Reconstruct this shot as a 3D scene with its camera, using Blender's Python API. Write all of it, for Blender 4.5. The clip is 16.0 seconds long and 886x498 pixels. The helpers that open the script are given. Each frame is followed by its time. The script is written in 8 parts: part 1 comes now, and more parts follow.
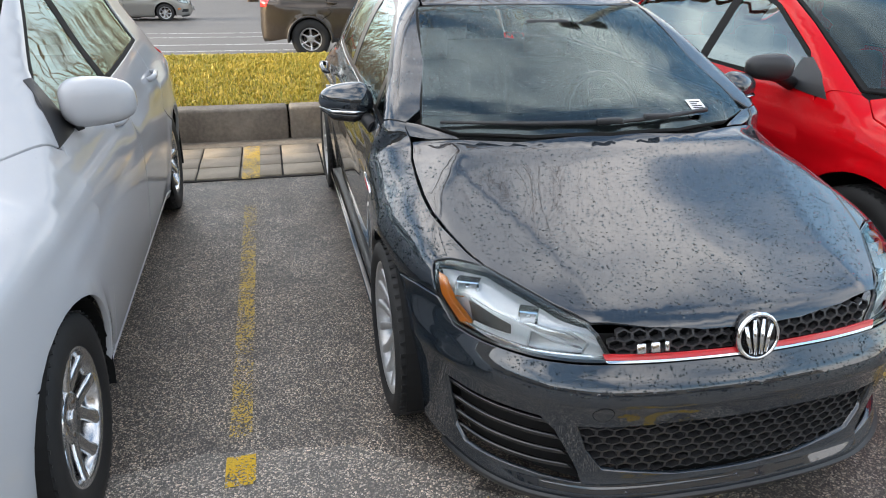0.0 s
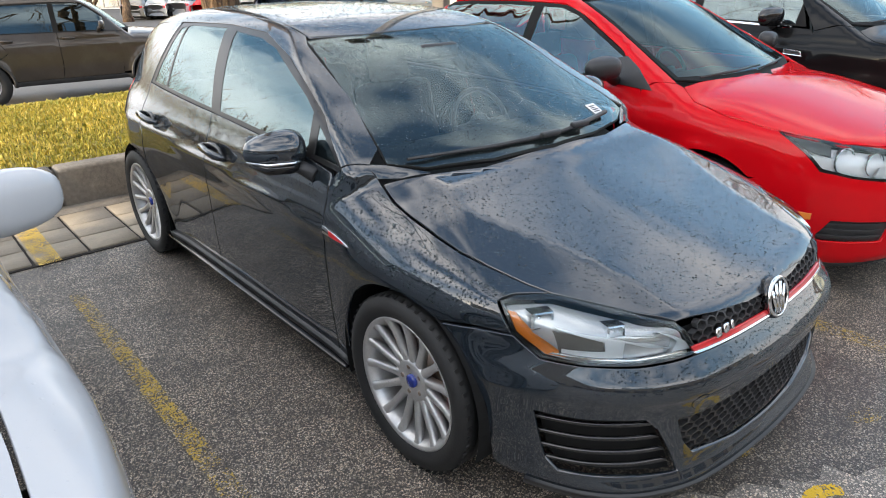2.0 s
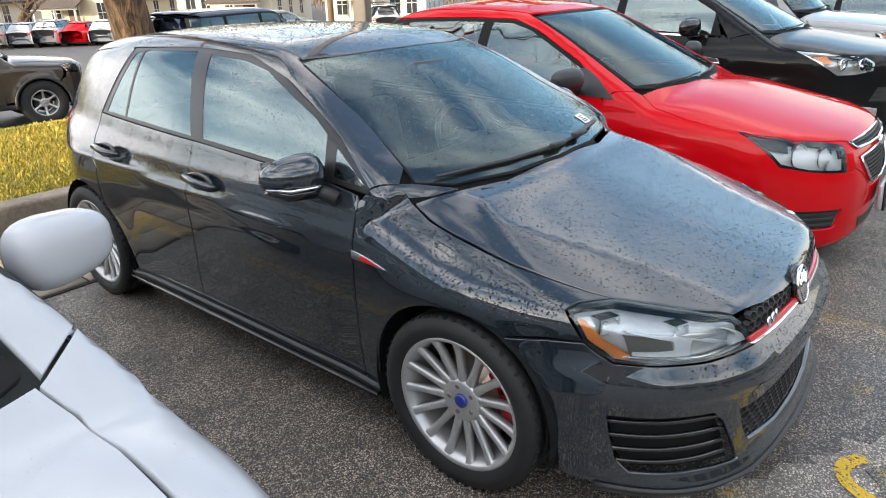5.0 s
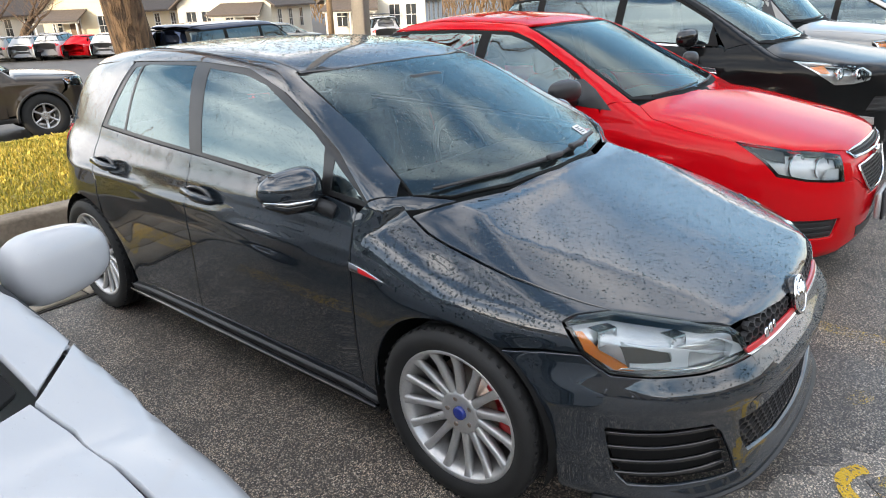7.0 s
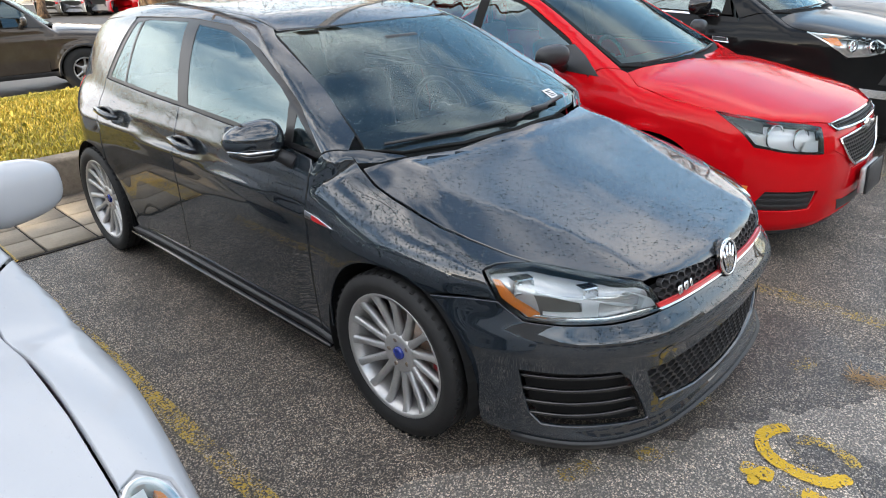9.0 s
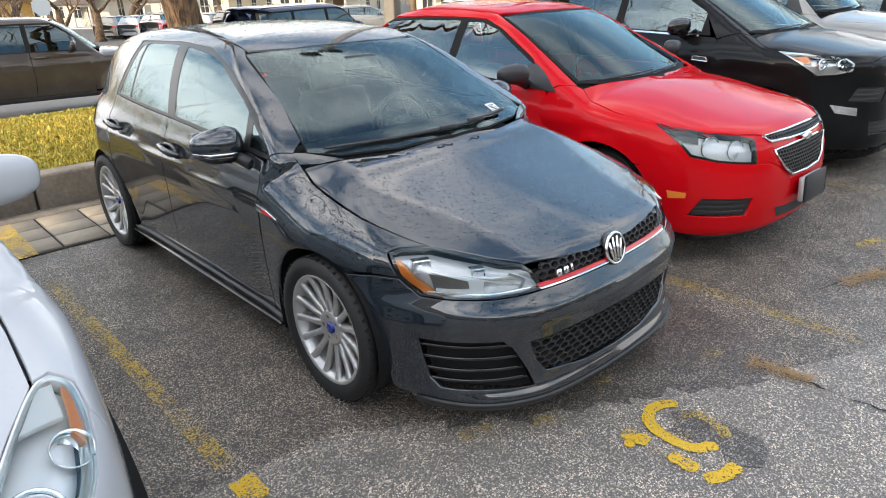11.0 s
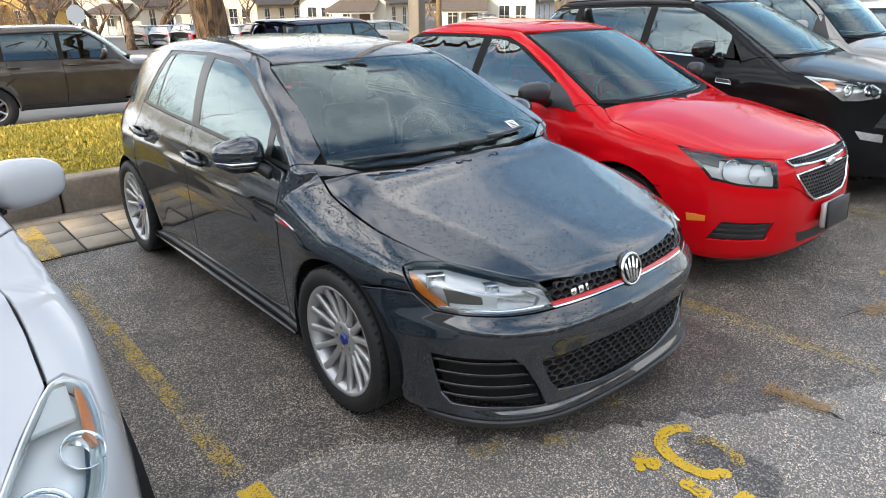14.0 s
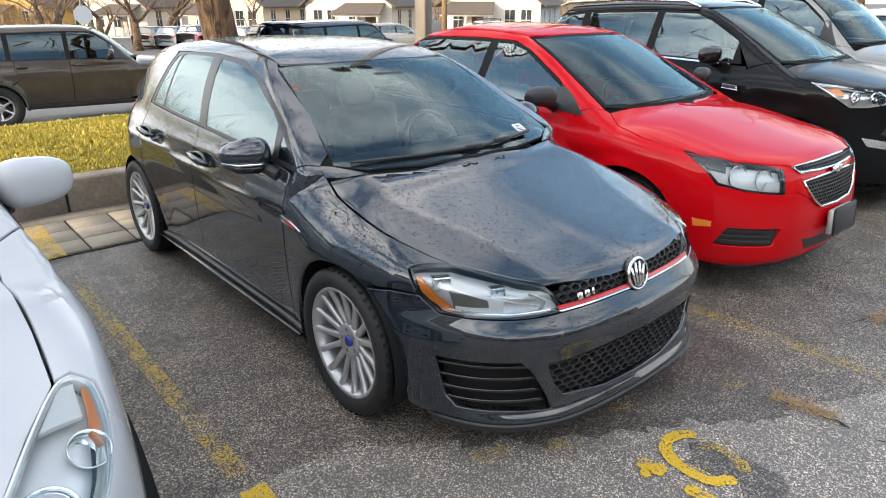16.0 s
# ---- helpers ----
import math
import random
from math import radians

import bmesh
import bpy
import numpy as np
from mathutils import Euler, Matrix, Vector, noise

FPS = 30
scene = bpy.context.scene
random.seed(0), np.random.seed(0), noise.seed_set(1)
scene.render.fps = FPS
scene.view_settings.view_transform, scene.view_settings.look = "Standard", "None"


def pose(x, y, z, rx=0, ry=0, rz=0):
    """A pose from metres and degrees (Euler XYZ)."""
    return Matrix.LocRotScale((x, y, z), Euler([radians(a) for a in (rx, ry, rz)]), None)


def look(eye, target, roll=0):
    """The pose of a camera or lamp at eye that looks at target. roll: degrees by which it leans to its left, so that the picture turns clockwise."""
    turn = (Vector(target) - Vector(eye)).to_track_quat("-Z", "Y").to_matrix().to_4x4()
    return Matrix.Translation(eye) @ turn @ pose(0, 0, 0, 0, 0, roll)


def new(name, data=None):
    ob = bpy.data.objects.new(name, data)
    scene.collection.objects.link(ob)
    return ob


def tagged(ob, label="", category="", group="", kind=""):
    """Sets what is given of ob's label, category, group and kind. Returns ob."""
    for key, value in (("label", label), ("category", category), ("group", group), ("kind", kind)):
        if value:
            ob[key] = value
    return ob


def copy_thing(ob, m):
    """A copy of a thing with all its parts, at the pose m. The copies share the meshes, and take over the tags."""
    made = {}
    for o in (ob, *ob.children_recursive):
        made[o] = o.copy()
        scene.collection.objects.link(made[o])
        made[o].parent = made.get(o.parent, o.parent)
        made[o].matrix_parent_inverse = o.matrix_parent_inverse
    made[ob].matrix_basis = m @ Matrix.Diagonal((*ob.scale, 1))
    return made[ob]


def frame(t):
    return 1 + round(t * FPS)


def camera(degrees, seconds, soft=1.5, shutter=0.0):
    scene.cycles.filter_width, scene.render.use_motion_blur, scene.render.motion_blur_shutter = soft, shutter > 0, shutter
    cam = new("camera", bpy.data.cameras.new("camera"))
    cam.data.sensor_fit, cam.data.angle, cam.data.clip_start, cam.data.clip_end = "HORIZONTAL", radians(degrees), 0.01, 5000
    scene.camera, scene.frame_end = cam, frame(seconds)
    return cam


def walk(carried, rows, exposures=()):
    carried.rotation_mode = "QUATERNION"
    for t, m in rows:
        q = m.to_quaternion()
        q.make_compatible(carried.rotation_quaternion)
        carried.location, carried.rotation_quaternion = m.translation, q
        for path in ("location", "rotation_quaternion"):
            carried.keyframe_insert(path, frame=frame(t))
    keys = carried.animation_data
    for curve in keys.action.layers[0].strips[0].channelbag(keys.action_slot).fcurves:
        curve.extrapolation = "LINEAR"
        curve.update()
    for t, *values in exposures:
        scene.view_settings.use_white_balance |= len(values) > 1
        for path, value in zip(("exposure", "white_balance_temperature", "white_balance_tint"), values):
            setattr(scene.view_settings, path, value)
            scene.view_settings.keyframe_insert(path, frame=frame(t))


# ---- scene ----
cam = camera(67.7, 16.0, soft=1.0)
PATH = [
    (0, (-1.196, -2.059, 1.579), (-0.743, -0.297, 0.747), 1.1),
    (0.5, (-1.427, -1.964, 1.563), (-0.729, -0.284, 0.732), 1.9),
    (1, (-1.606, -1.767, 1.592), (-0.831, -0.114, 0.775), -0.2),
    (1.5, (-1.8, -1.648, 1.611), (-0.76, -0.132, 0.825), -0.4),
    (2, (-1.985, -1.514, 1.616), (-0.79, -0.119, 0.825), -0.9),
    (2.5, (-2.063, -1.342, 1.615), (-0.819, 0.022, 0.848), -2.2),
    (2.8, (-2.111, -1.276, 1.623), (-0.785, 0.033, 0.897), -2.3),
    (3, (-2.16, -1.249, 1.629), (-0.785, 0.003, 0.892), -3.2),
    (3.5, (-2.249, -1.191, 1.622), (-0.824, -0.017, 0.853), -3.2),
    (4, (-2.285, -1.172, 1.621), (-0.887, 0.038, 0.859), -3.6),
    (4.5, (-2.292, -1.167, 1.617), (-0.879, 0.037, 0.873), -2.3),
    (4.7, (-2.294, -1.163, 1.615), (-0.874, 0.029, 0.864), -1.7),
    (7, (-2.287, -1.173, 1.623), (-0.858, 0.027, 0.901), -2.0),
    (7.5, (-2.261, -1.191, 1.628), (-0.848, 0.025, 0.906), -2.6),
    (8, (-2.253, -1.231, 1.625), (-0.765, -0.159, 0.827), -2.4),
    (8.5, (-2.248, -1.315, 1.634), (-0.77, -0.235, 0.827), -2.3),
    (9, (-2.188, -1.528, 1.623), (-0.869, -0.263, 0.811), -1.1),
    (9.5, (-2.172, -1.708, 1.635), (-0.884, -0.377, 0.88), -2.4),
    (9.7, (-2.179, -1.789, 1.629), (-0.902, -0.469, 0.837), -1.6),
    (11.8, (-2.105, -2.177, 1.66), (-0.877, -0.776, 0.933), -1.7),
    (12, (-2.11, -2.172, 1.659), (-0.885, -0.765, 0.937), -1.4),
    (12.5, (-2.12, -2.153, 1.652), (-0.914, -0.735, 0.921), -1.2),
    (13, (-2.12, -2.145, 1.656), (-0.913, -0.728, 0.922), -1.2),
    (13.5, (-2.122, -2.14, 1.652), (-0.895, -0.737, 0.925), -0.7),
    (14, (-2.124, -2.137, 1.653), (-0.906, -0.721, 0.939), -0.5),
    (14.5, (-2.125, -2.131, 1.653), (-0.903, -0.715, 0.945), -0.3),
    (15, (-2.125, -2.129, 1.647), (-0.9, -0.714, 0.943), -0.3),
    (15.5, (-2.126, -2.125, 1.65), (-0.904, -0.704, 0.953), -0.4),
    (16, (-2.132, -2.127, 1.65), (-0.918, -0.702, 0.945), -0.0),
]
walk(cam, [(t, look(eye, target, roll)) for t, eye, target, roll in PATH])

# ---------- light: low sun from the side, clouded blue sky ----------
SUN_FROM = Vector((-0.97, 0.06, 0.225)).normalized()
world = bpy.data.worlds.new("sky")
scene.world = world
world.use_nodes = True


def wire(tree, kind, **values):
    """A node with its inputs set: a value, or the output of another node."""
    n = tree.nodes.new(kind)
    for key, value in values.items():
        key = key.replace("__", " ")
        if key == "p_operation":
            n.operation = value
            continue
        if key == "p_data type":
            n.data_type = value
            continue
        if key == "p_interpolation type":
            n.interpolation_type = value
            continue
        slot = n.inputs[int(key[1:])] if key[0] == "i" and key[1:].isdigit() else n.inputs[key]
        if isinstance(value, bpy.types.NodeSocket):
            tree.links.new(value, slot)
        else:
            slot.default_value = value
    return n


wt = world.node_tree
wt.nodes.clear()
sky = wire(wt, "ShaderNodeTexSky")
sky.sky_type, sky.sun_disc = "NISHITA", False
sky.sun_elevation, sky.sun_rotation = math.asin(SUN_FROM.z), math.atan2(SUN_FROM.x, SUN_FROM.y)
sky.air_density, sky.dust_density, sky.ozone_density = 1.2, 1.0, 2.0
where = wire(wt, "ShaderNodeTexCoord")
flatten = wire(wt, "ShaderNodeMapping", Vector=where.outputs["Generated"], Scale=(1.0, 1.0, 2.6))
puffs = wire(wt, "ShaderNodeTexNoise", Vector=flatten.outputs[0], Scale=1.8, Detail=5.0, Roughness=0.5, Distortion=0.2)
cover = wire(wt, "ShaderNodeMapRange", i0=puffs.outputs["Fac"], i1=0.42, i2=0.64, i3=0.0, i4=1.0)
shade = wire(wt, "ShaderNodeTexNoise", Vector=flatten.outputs[0], Scale=5.0, Detail=4.0)
low = wire(wt, "ShaderNodeMapRange", i0=wire(wt, "ShaderNodeSeparateXYZ", Vector=where.outputs["Generated"]).outputs[2], i1=0.3, i2=0.8, i3=1.0, i4=1.1)
cover = wire(wt, "ShaderNodeMath", p_operation="MULTIPLY", i0=cover.outputs[0], i1=low.outputs[0])
tone = wire(wt, "ShaderNodeMix", p_data__type="RGBA", i0=shade.outputs["Fac"], i6=(4.9, 5.2, 5.8, 1), i7=(9.6, 9.1, 8.6, 1))
sunward = wire(wt, "ShaderNodeMapRange", i0=wire(wt, "ShaderNodeVectorMath", p_operation="DOT_PRODUCT", i0=where.outputs["Generated"], i1=tuple(SUN_FROM)).outputs["Value"], i1=-1.0, i2=1.0, i3=0.6, i4=1.25)
tone = wire(wt, "ShaderNodeVectorMath", p_operation="SCALE", i0=tone.outputs[2], Scale=sunward.outputs[0])
mixed = wire(wt, "ShaderNodeMix", p_data__type="RGBA", i0=cover.outputs[0], i6=sky.outputs[0], i7=tone.outputs[0])
back = wire(wt, "ShaderNodeBackground", Color=mixed.outputs[2], Strength=0.15)
wt.links.new(back.outputs[0], wire(wt, "ShaderNodeOutputWorld").inputs[0])

sun = new("sun", bpy.data.lights.new("sun", "SUN"))
sun.data.energy, sun.data.angle, sun.data.color = 2.1, radians(0.6), (1.0, 0.84, 0.62)
sun.matrix_basis = look(SUN_FROM * 60, (0, 0, 0))
scene.view_settings.exposure = 1.7
scene.view_settings.use_white_balance = True
scene.view_settings.white_balance_temperature = 6600

# ---------- materials ----------
def material(name, base, rough=0.5, metal=0.0, spec=0.5, coat=0.0, bump=None, vary=0.0, vary_scale=6.0, tint=None, coat_rough=0.03, rough_vary=0.0):
    """A procedural surface: base colour mottled at two scales towards tint, roughness that varies, and a bump (scale, height in metres)."""
    m = bpy.data.materials.new(name)
    m.use_nodes = True
    t = m.node_tree
    b = t.nodes["Principled BSDF"]
    b.inputs["Roughness"].default_value, b.inputs["Metallic"].default_value = rough, metal
    b.inputs["Specular IOR Level"].default_value = spec
    b.inputs["Coat Weight"].default_value, b.inputs["Coat Roughness"].default_value = coat, coat_rough
    at = wire(t, "ShaderNodeTexCoord").outputs["Object"]
    base = (*base, 1)
    b.inputs["Base Color"].default_value = base
    if vary:
        big = wire(t, "ShaderNodeTexNoise", Vector=at, Scale=vary_scale, Detail=5.0, Roughness=0.6)
        fine = wire(t, "ShaderNodeTexNoise", Vector=at, Scale=vary_scale * 14, Detail=3.0)
        mix = wire(t, "ShaderNodeMath", p_operation="MULTIPLY_ADD", i0=fine.outputs["Fac"], i1=0.45, i2=big.outputs["Fac"])
        fac = wire(t, "ShaderNodeMapRange", i0=mix.outputs[0], i1=0.5, i2=0.95, i3=0.0, i4=vary)
        col = wire(t, "ShaderNodeMix", p_data__type="RGBA", i0=fac.outputs[0], i6=base, i7=(*(tint or [c * 0.5 for c in base[:3]]), 1))
        t.links.new(col.outputs[2], b.inputs["Base Color"])
        if rough_vary:
            r = wire(t, "ShaderNodeMapRange", i0=mix.outputs[0], i1=0.45, i2=1.0, i3=max(rough - rough_vary, 0.02), i4=min(rough + rough_vary, 1))
            t.links.new(r.outputs[0], b.inputs["Roughness"])
    if bump:
        tex = wire(t, "ShaderNodeTexNoise", Vector=at, Scale=bump[0], Detail=4.0, Roughness=0.6)
        n = wire(t, "ShaderNodeBump", Height=tex.outputs["Fac"], Strength=1.0, Distance=bump[1])
        t.links.new(n.outputs[0], b.inputs["Normal"])
    return m


def paint(name, base, metal=0.0, rough=0.35, beads=0.0, flake=0.0, dirt=0.12, coat=1.0, coat_ior=1.5):
    """Car paint under clear coat, with road film low down and beads of water on what faces up."""
    m = material(name, base, rough, metal, 0.06, coat)
    t = m.node_tree
    b = t.nodes["Principled BSDF"]
    tc = wire(t, "ShaderNodeTexCoord")
    at = tc.outputs["Object"]
    geo = wire(t, "ShaderNodeNewGeometry")
    film = wire(t, "ShaderNodeTexNoise", Vector=at, Scale=3.0, Detail=6.0, Roughness=0.65)
    col = wire(t, "ShaderNodeMix", p_data__type="RGBA", i0=wire(t, "ShaderNodeMapRange", i0=film.outputs["Fac"], i1=0.45, i2=0.8, i3=0.0, i4=dirt).outputs[0],
               i6=(*base, 1), i7=(0.2, 0.19, 0.17, 1))
    t.links.new(col.outputs[2], b.inputs["Base Color"])
    b.inputs["Coat IOR"].default_value = coat_ior
    gl = wire(t, "ShaderNodeMapRange", i0=film.outputs["Fac"], i1=0.4, i2=0.75, i3=0.02, i4=0.05)
    t.links.new(gl.outputs[0], b.inputs["Coat Roughness"])
    if flake:
        f = wire(t, "ShaderNodeTexVoronoi", Vector=at, Scale=1400.0)
        fn = wire(t, "ShaderNodeMix", p_data__type="VECTOR", i0=flake, i4=geo.outputs["Normal"], i5=f.outputs["Color"])
        t.links.new(fn.outputs[1], b.inputs["Normal"])
    if beads:
        up = wire(t, "ShaderNodeSeparateXYZ", Vector=geo.outputs["Normal"])
        wet = wire(t, "ShaderNodeMapRange", i0=up.outputs[2], i1=0.12, i2=0.45, i3=0.0, i4=1.0)
        hs = []
        for scale, size, amount in ((62.0, 0.32, 0.0016), (150.0, 0.34, 0.0008)):
            v = wire(t, "ShaderNodeTexVoronoi", Vector=at, Scale=scale, Randomness=1.0)
            rnd = wire(t, "ShaderNodeSeparateColor", Color=v.outputs["Color"])
            lim = wire(t, "ShaderNodeMapRange", i0=rnd.outputs[0], i1=0.62, i2=1.0, i3=0.0, i4=size)
            drop = wire(t, "ShaderNodeMapRange", p_interpolation__type="SMOOTHSTEP", i0=wire(t, "ShaderNodeMath", p_operation="SUBTRACT", i0=lim.outputs[0], i1=v.outputs["Distance"]).outputs[0],
                        i1=0.0, i2=0.14, i3=0.0, i4=amount)
            hs.append(drop.outputs[0])
        both = wire(t, "ShaderNodeMath", p_operation="ADD", i0=hs[0], i1=hs[1])
        h = wire(t, "ShaderNodeMath", p_operation="MULTIPLY", i0=both.outputs[0], i1=wet.outputs[0])
        n = wire(t, "ShaderNodeBump", Height=h.outputs[0], Strength=beads, Distance=1.0)
        t.links.new(n.outputs[0], b.inputs["Coat Normal"])
        t.links.new(n.outputs[0], b.inputs["Normal"])
    return m


def glass(name, tint=(0.5, 0.56, 0.56), beads=0.0, rough=0.0, sheen=2.0):
    """Thin window glass: what lies behind, tinted, under a mirror-like sheen; beads of water on it, their glints
    painted white.
    """
    m = bpy.data.materials.new(name)
    m.use_nodes = True
    t = m.node_tree
    t.nodes.clear()
    at = wire(t, "ShaderNodeTexCoord").outputs["Object"]
    clear = wire(t, "ShaderNodeBsdfTransparent", Color=(*tint, 1))
    gloss = wire(t, "ShaderNodeBsdfGlossy", Color=(0.76, 0.93, 0.95, 1), Roughness=rough)
    fr = wire(t, "ShaderNodeFresnel", IOR=sheen)
    if beads:
        v = wire(t, "ShaderNodeTexVoronoi", Vector=at, Scale=170.0)
        rnd = wire(t, "ShaderNodeSeparateColor", Color=v.outputs["Color"])
        lim = wire(t, "ShaderNodeMapRange", i0=rnd.outputs[0], i1=0.25, i2=1.0, i3=0.0, i4=0.3)
        drop = wire(t, "ShaderNodeMapRange", p_interpolation__type="SMOOTHSTEP", i0=wire(t, "ShaderNodeMath", p_operation="SUBTRACT", i0=lim.outputs[0], i1=v.outputs["Distance"]).outputs[0],
                    i1=0.0, i2=0.15, i3=0.0, i4=0.0012)
        n = wire(t, "ShaderNodeBump", Height=drop.outputs[0], Strength=beads, Distance=1.0)
        t.links.new(n.outputs[0], gloss.inputs["Normal"])
        t.links.new(n.outputs[0], fr.inputs["Normal"])
    mix = wire(t, "ShaderNodeMixShader", i0=fr.outputs[0], i1=clear.outputs[0], i2=gloss.outputs[0])
    if beads >= 1.0:
        # the sky's bright glint in each drop, put in as white colour
        drop_glint = wire(t, "ShaderNodeBsdfDiffuse", Color=(0.8, 0.84, 0.85, 1))
        some = wire(t, "ShaderNodeMath", p_operation="MULTIPLY", i0=drop.outputs[0], i1=620.0)
        mix = wire(t, "ShaderNodeMixShader", i0=some.outputs[0], i1=mix.outputs[0], i2=drop_glint.outputs[0])
    t.links.new(mix.outputs[0], wire(t, "ShaderNodeOutputMaterial").inputs[0])
    return m


GREY_PAINT = paint("dark_grey_pearl_paint", (0.013, 0.0185, 0.025), 0.2, 0.34, 0.8, dirt=0.02, coat_ior=1.8)
RED_PAINT = paint("red_paint", (0.50, 0.003, 0.007), 0.0, 0.4, 0.5, dirt=0.01)
RED_PAINT.node_tree.nodes["Principled BSDF"].inputs["Coat IOR"].default_value = 1.36
RED_PAINT.node_tree.nodes["Principled BSDF"].inputs["Coat Weight"].default_value = 0.75
RED_PAINT.node_tree.nodes["Principled BSDF"].inputs["Specular IOR Level"].default_value = 0.0
WHITE_PAINT = paint("white_paint", (0.43, 0.44, 0.46), 0.0, 0.3, 0.3, dirt=0.08, coat_ior=1.35)
BLACK_PAINT = paint("black_paint", (0.006, 0.0065, 0.007), 0.0, 0.3, 0.4, dirt=0.02, coat=0.6, coat_ior=1.3)
SILVER_PAINT = paint("silver_paint", (0.30, 0.29, 0.27), 0.5, 0.32, 0.2, coat_ior=1.3)
BROWN_PAINT = paint("bronze_brown_paint", (0.05, 0.04, 0.032), 0.3, 0.32, 0.1, coat_ior=1.4)
NAVY_PAINT = paint("navy_paint", (0.012, 0.02, 0.05), 0.3, 0.3)
GLASS = glass("window_glass", (0.55, 0.61, 0.6), 0.25, sheen=2.3)
SCREEN_GLASS = glass("beaded_windscreen_glass", (0.66, 0.74, 0.73), 1.0, sheen=1.8)
SCREEN_CLEAR = glass("windscreen_glass", (0.46, 0.56, 0.56), 0.3, sheen=1.42)
DARK_GLASS = glass("dark_tinted_glass", (0.08, 0.09, 0.09), 0.0)
LENS_GLASS = glass("lamp_lens", (0.9, 0.92, 0.93), sheen=1.5)
RUBBER = material("tyre_rubber", (0.008, 0.008, 0.0085), 0.72, vary=0.6, vary_scale=9, tint=(0.017, 0.0165, 0.016), bump=(160, 0.0006))
SEAL = material("black_rubber_seal", (0.008, 0.008, 0.008), 0.75, spec=0.2)
PLASTIC = material("black_plastic", (0.018, 0.018, 0.02), 0.5, vary=0.4, vary_scale=12, tint=(0.04, 0.04, 0.04), bump=(420, 0.0003))
GLOSS_BLACK = material("gloss_black_plastic", (0.008, 0.008, 0.009), 0.12, coat=0.5)
FRAME_BLACK = material("black_window_frame", (0.012, 0.012, 0.013), 0.3, spec=0.35, vary=0.4, vary_scale=12, tint=(0.03, 0.03, 0.03))
MIRROR_BLACK = material("grained_black_plastic", (0.02, 0.02, 0.022), 0.42, bump=(500, 0.0004))
ALLOY = material("silver_alloy", (0.55, 0.55, 0.56), 0.32, 0.85, vary=0.35, vary_scale=9, tint=(0.28, 0.27, 0.26), rough_vary=0.1)
DARK_ALLOY = material("grey_alloy", (0.42, 0.42, 0.43), 0.36, 0.8, vary=0.4, vary_scale=10, tint=(0.2, 0.19, 0.18), rough_vary=0.1)
SATIN_ALLOY = material("satin_silver_alloy", (0.52, 0.515, 0.51), 0.34, 0.6, vary=0.45, vary_scale=10, tint=(0.32, 0.31, 0.3), rough_vary=0.08)
CHROME = material("chrome", (0.72, 0.73, 0.74), 0.07, 1.0)
CHROME_RIM = material("bright_alloy", (0.62, 0.63, 0.64), 0.2, 0.95, vary=0.3, vary_scale=9, tint=(0.4, 0.4, 0.4), rough_vary=0.08)
STEEL = material("brake_steel", (0.34, 0.32, 0.3), 0.35, 0.9, vary=0.8, vary_scale=14, tint=(0.25, 0.12, 0.05))
RED_LACQUER = material("red_lacquer", (0.5, 0.01, 0.015), 0.3, coat=0.6)
AMBER = material("amber_plastic", (0.75, 0.22, 0.03), 0.2, spec=0.5, coat=0.6)
LAMP_WHITE = material("lamp_inner_white", (0.8, 0.8, 0.8), 0.3, 0.15, coat=0.3)
LAMP_SATIN = material("lamp_satin_silver", (0.68, 0.68, 0.67), 0.16, 0.65, vary=0.3, vary_scale=18, tint=(0.5, 0.5, 0.5))
REFLECTOR = material("lamp_reflector", (0.85, 0.86, 0.87), 0.09, 1.0)
SEAT_CLOTH = material("dark_seat_cloth", (0.03, 0.03, 0.033), 0.9, vary=0.4, vary_scale=20, tint=(0.06, 0.06, 0.06))
BLUE_ENAMEL = material("blue_enamel", (0.012, 0.03, 0.22), 0.25, coat=0.6)
SIGN_GREY = material("grey_aluminium", (0.5, 0.5, 0.5), 0.45, 0.6)
PAPER = material("white_paper", (0.75, 0.75, 0.74), 0.7)
RED_LAMP = material("red_tail_lamp", (0.5, 0.01, 0.012), 0.15, coat=0.8)

# ---------- shapes: bodies as smooth solids, panels cut out of their skin ----------
def curve(*pts):
    """A smooth function through (t, value) points that does not overshoot."""
    x = np.array([p[0] for p in pts], float)
    v = np.array([p[1] for p in pts], float)
    h, dv = np.diff(x), np.diff(v) / np.diff(x)
    m = np.zeros(len(x))
    m[0], m[-1] = dv[0], dv[-1]
    for i in range(1, len(x) - 1):
        if dv[i - 1] * dv[i] > 0:
            a, b = 2 * h[i] + h[i - 1], h[i] + 2 * h[i - 1]
            m[i] = (a + b) / (a / dv[i - 1] + b / dv[i])

    def at(t):
        t = np.asarray(t, float)
        c = np.clip(t, x[0], x[-1])
        i = np.clip(np.searchsorted(x, c) - 1, 0, len(x) - 2)
        s = (c - x[i]) / h[i]
        return ((1 + 2 * s) * (1 - s) ** 2 * v[i] + s * (1 - s) ** 2 * h[i] * m[i] + s * s * (3 - 2 * s) * v[i + 1]
                + s * s * (s - 1) * h[i] * m[i + 1] + np.where(t < x[0], (t - x[0]) * m[0], 0) + np.where(t > x[-1], (t - x[-1]) * m[-1], 0))
    return at


def smax(a, b, k):
    g = np.maximum(k - np.abs(a - b), 0) / k
    return np.maximum(a, b) + g * g * k / 4


def smin(a, b, k):
    return -smax(-a, -b, k)


def step(t):
    t = np.clip(t, 0, 1)
    return t * t * (3 - 2 * t)


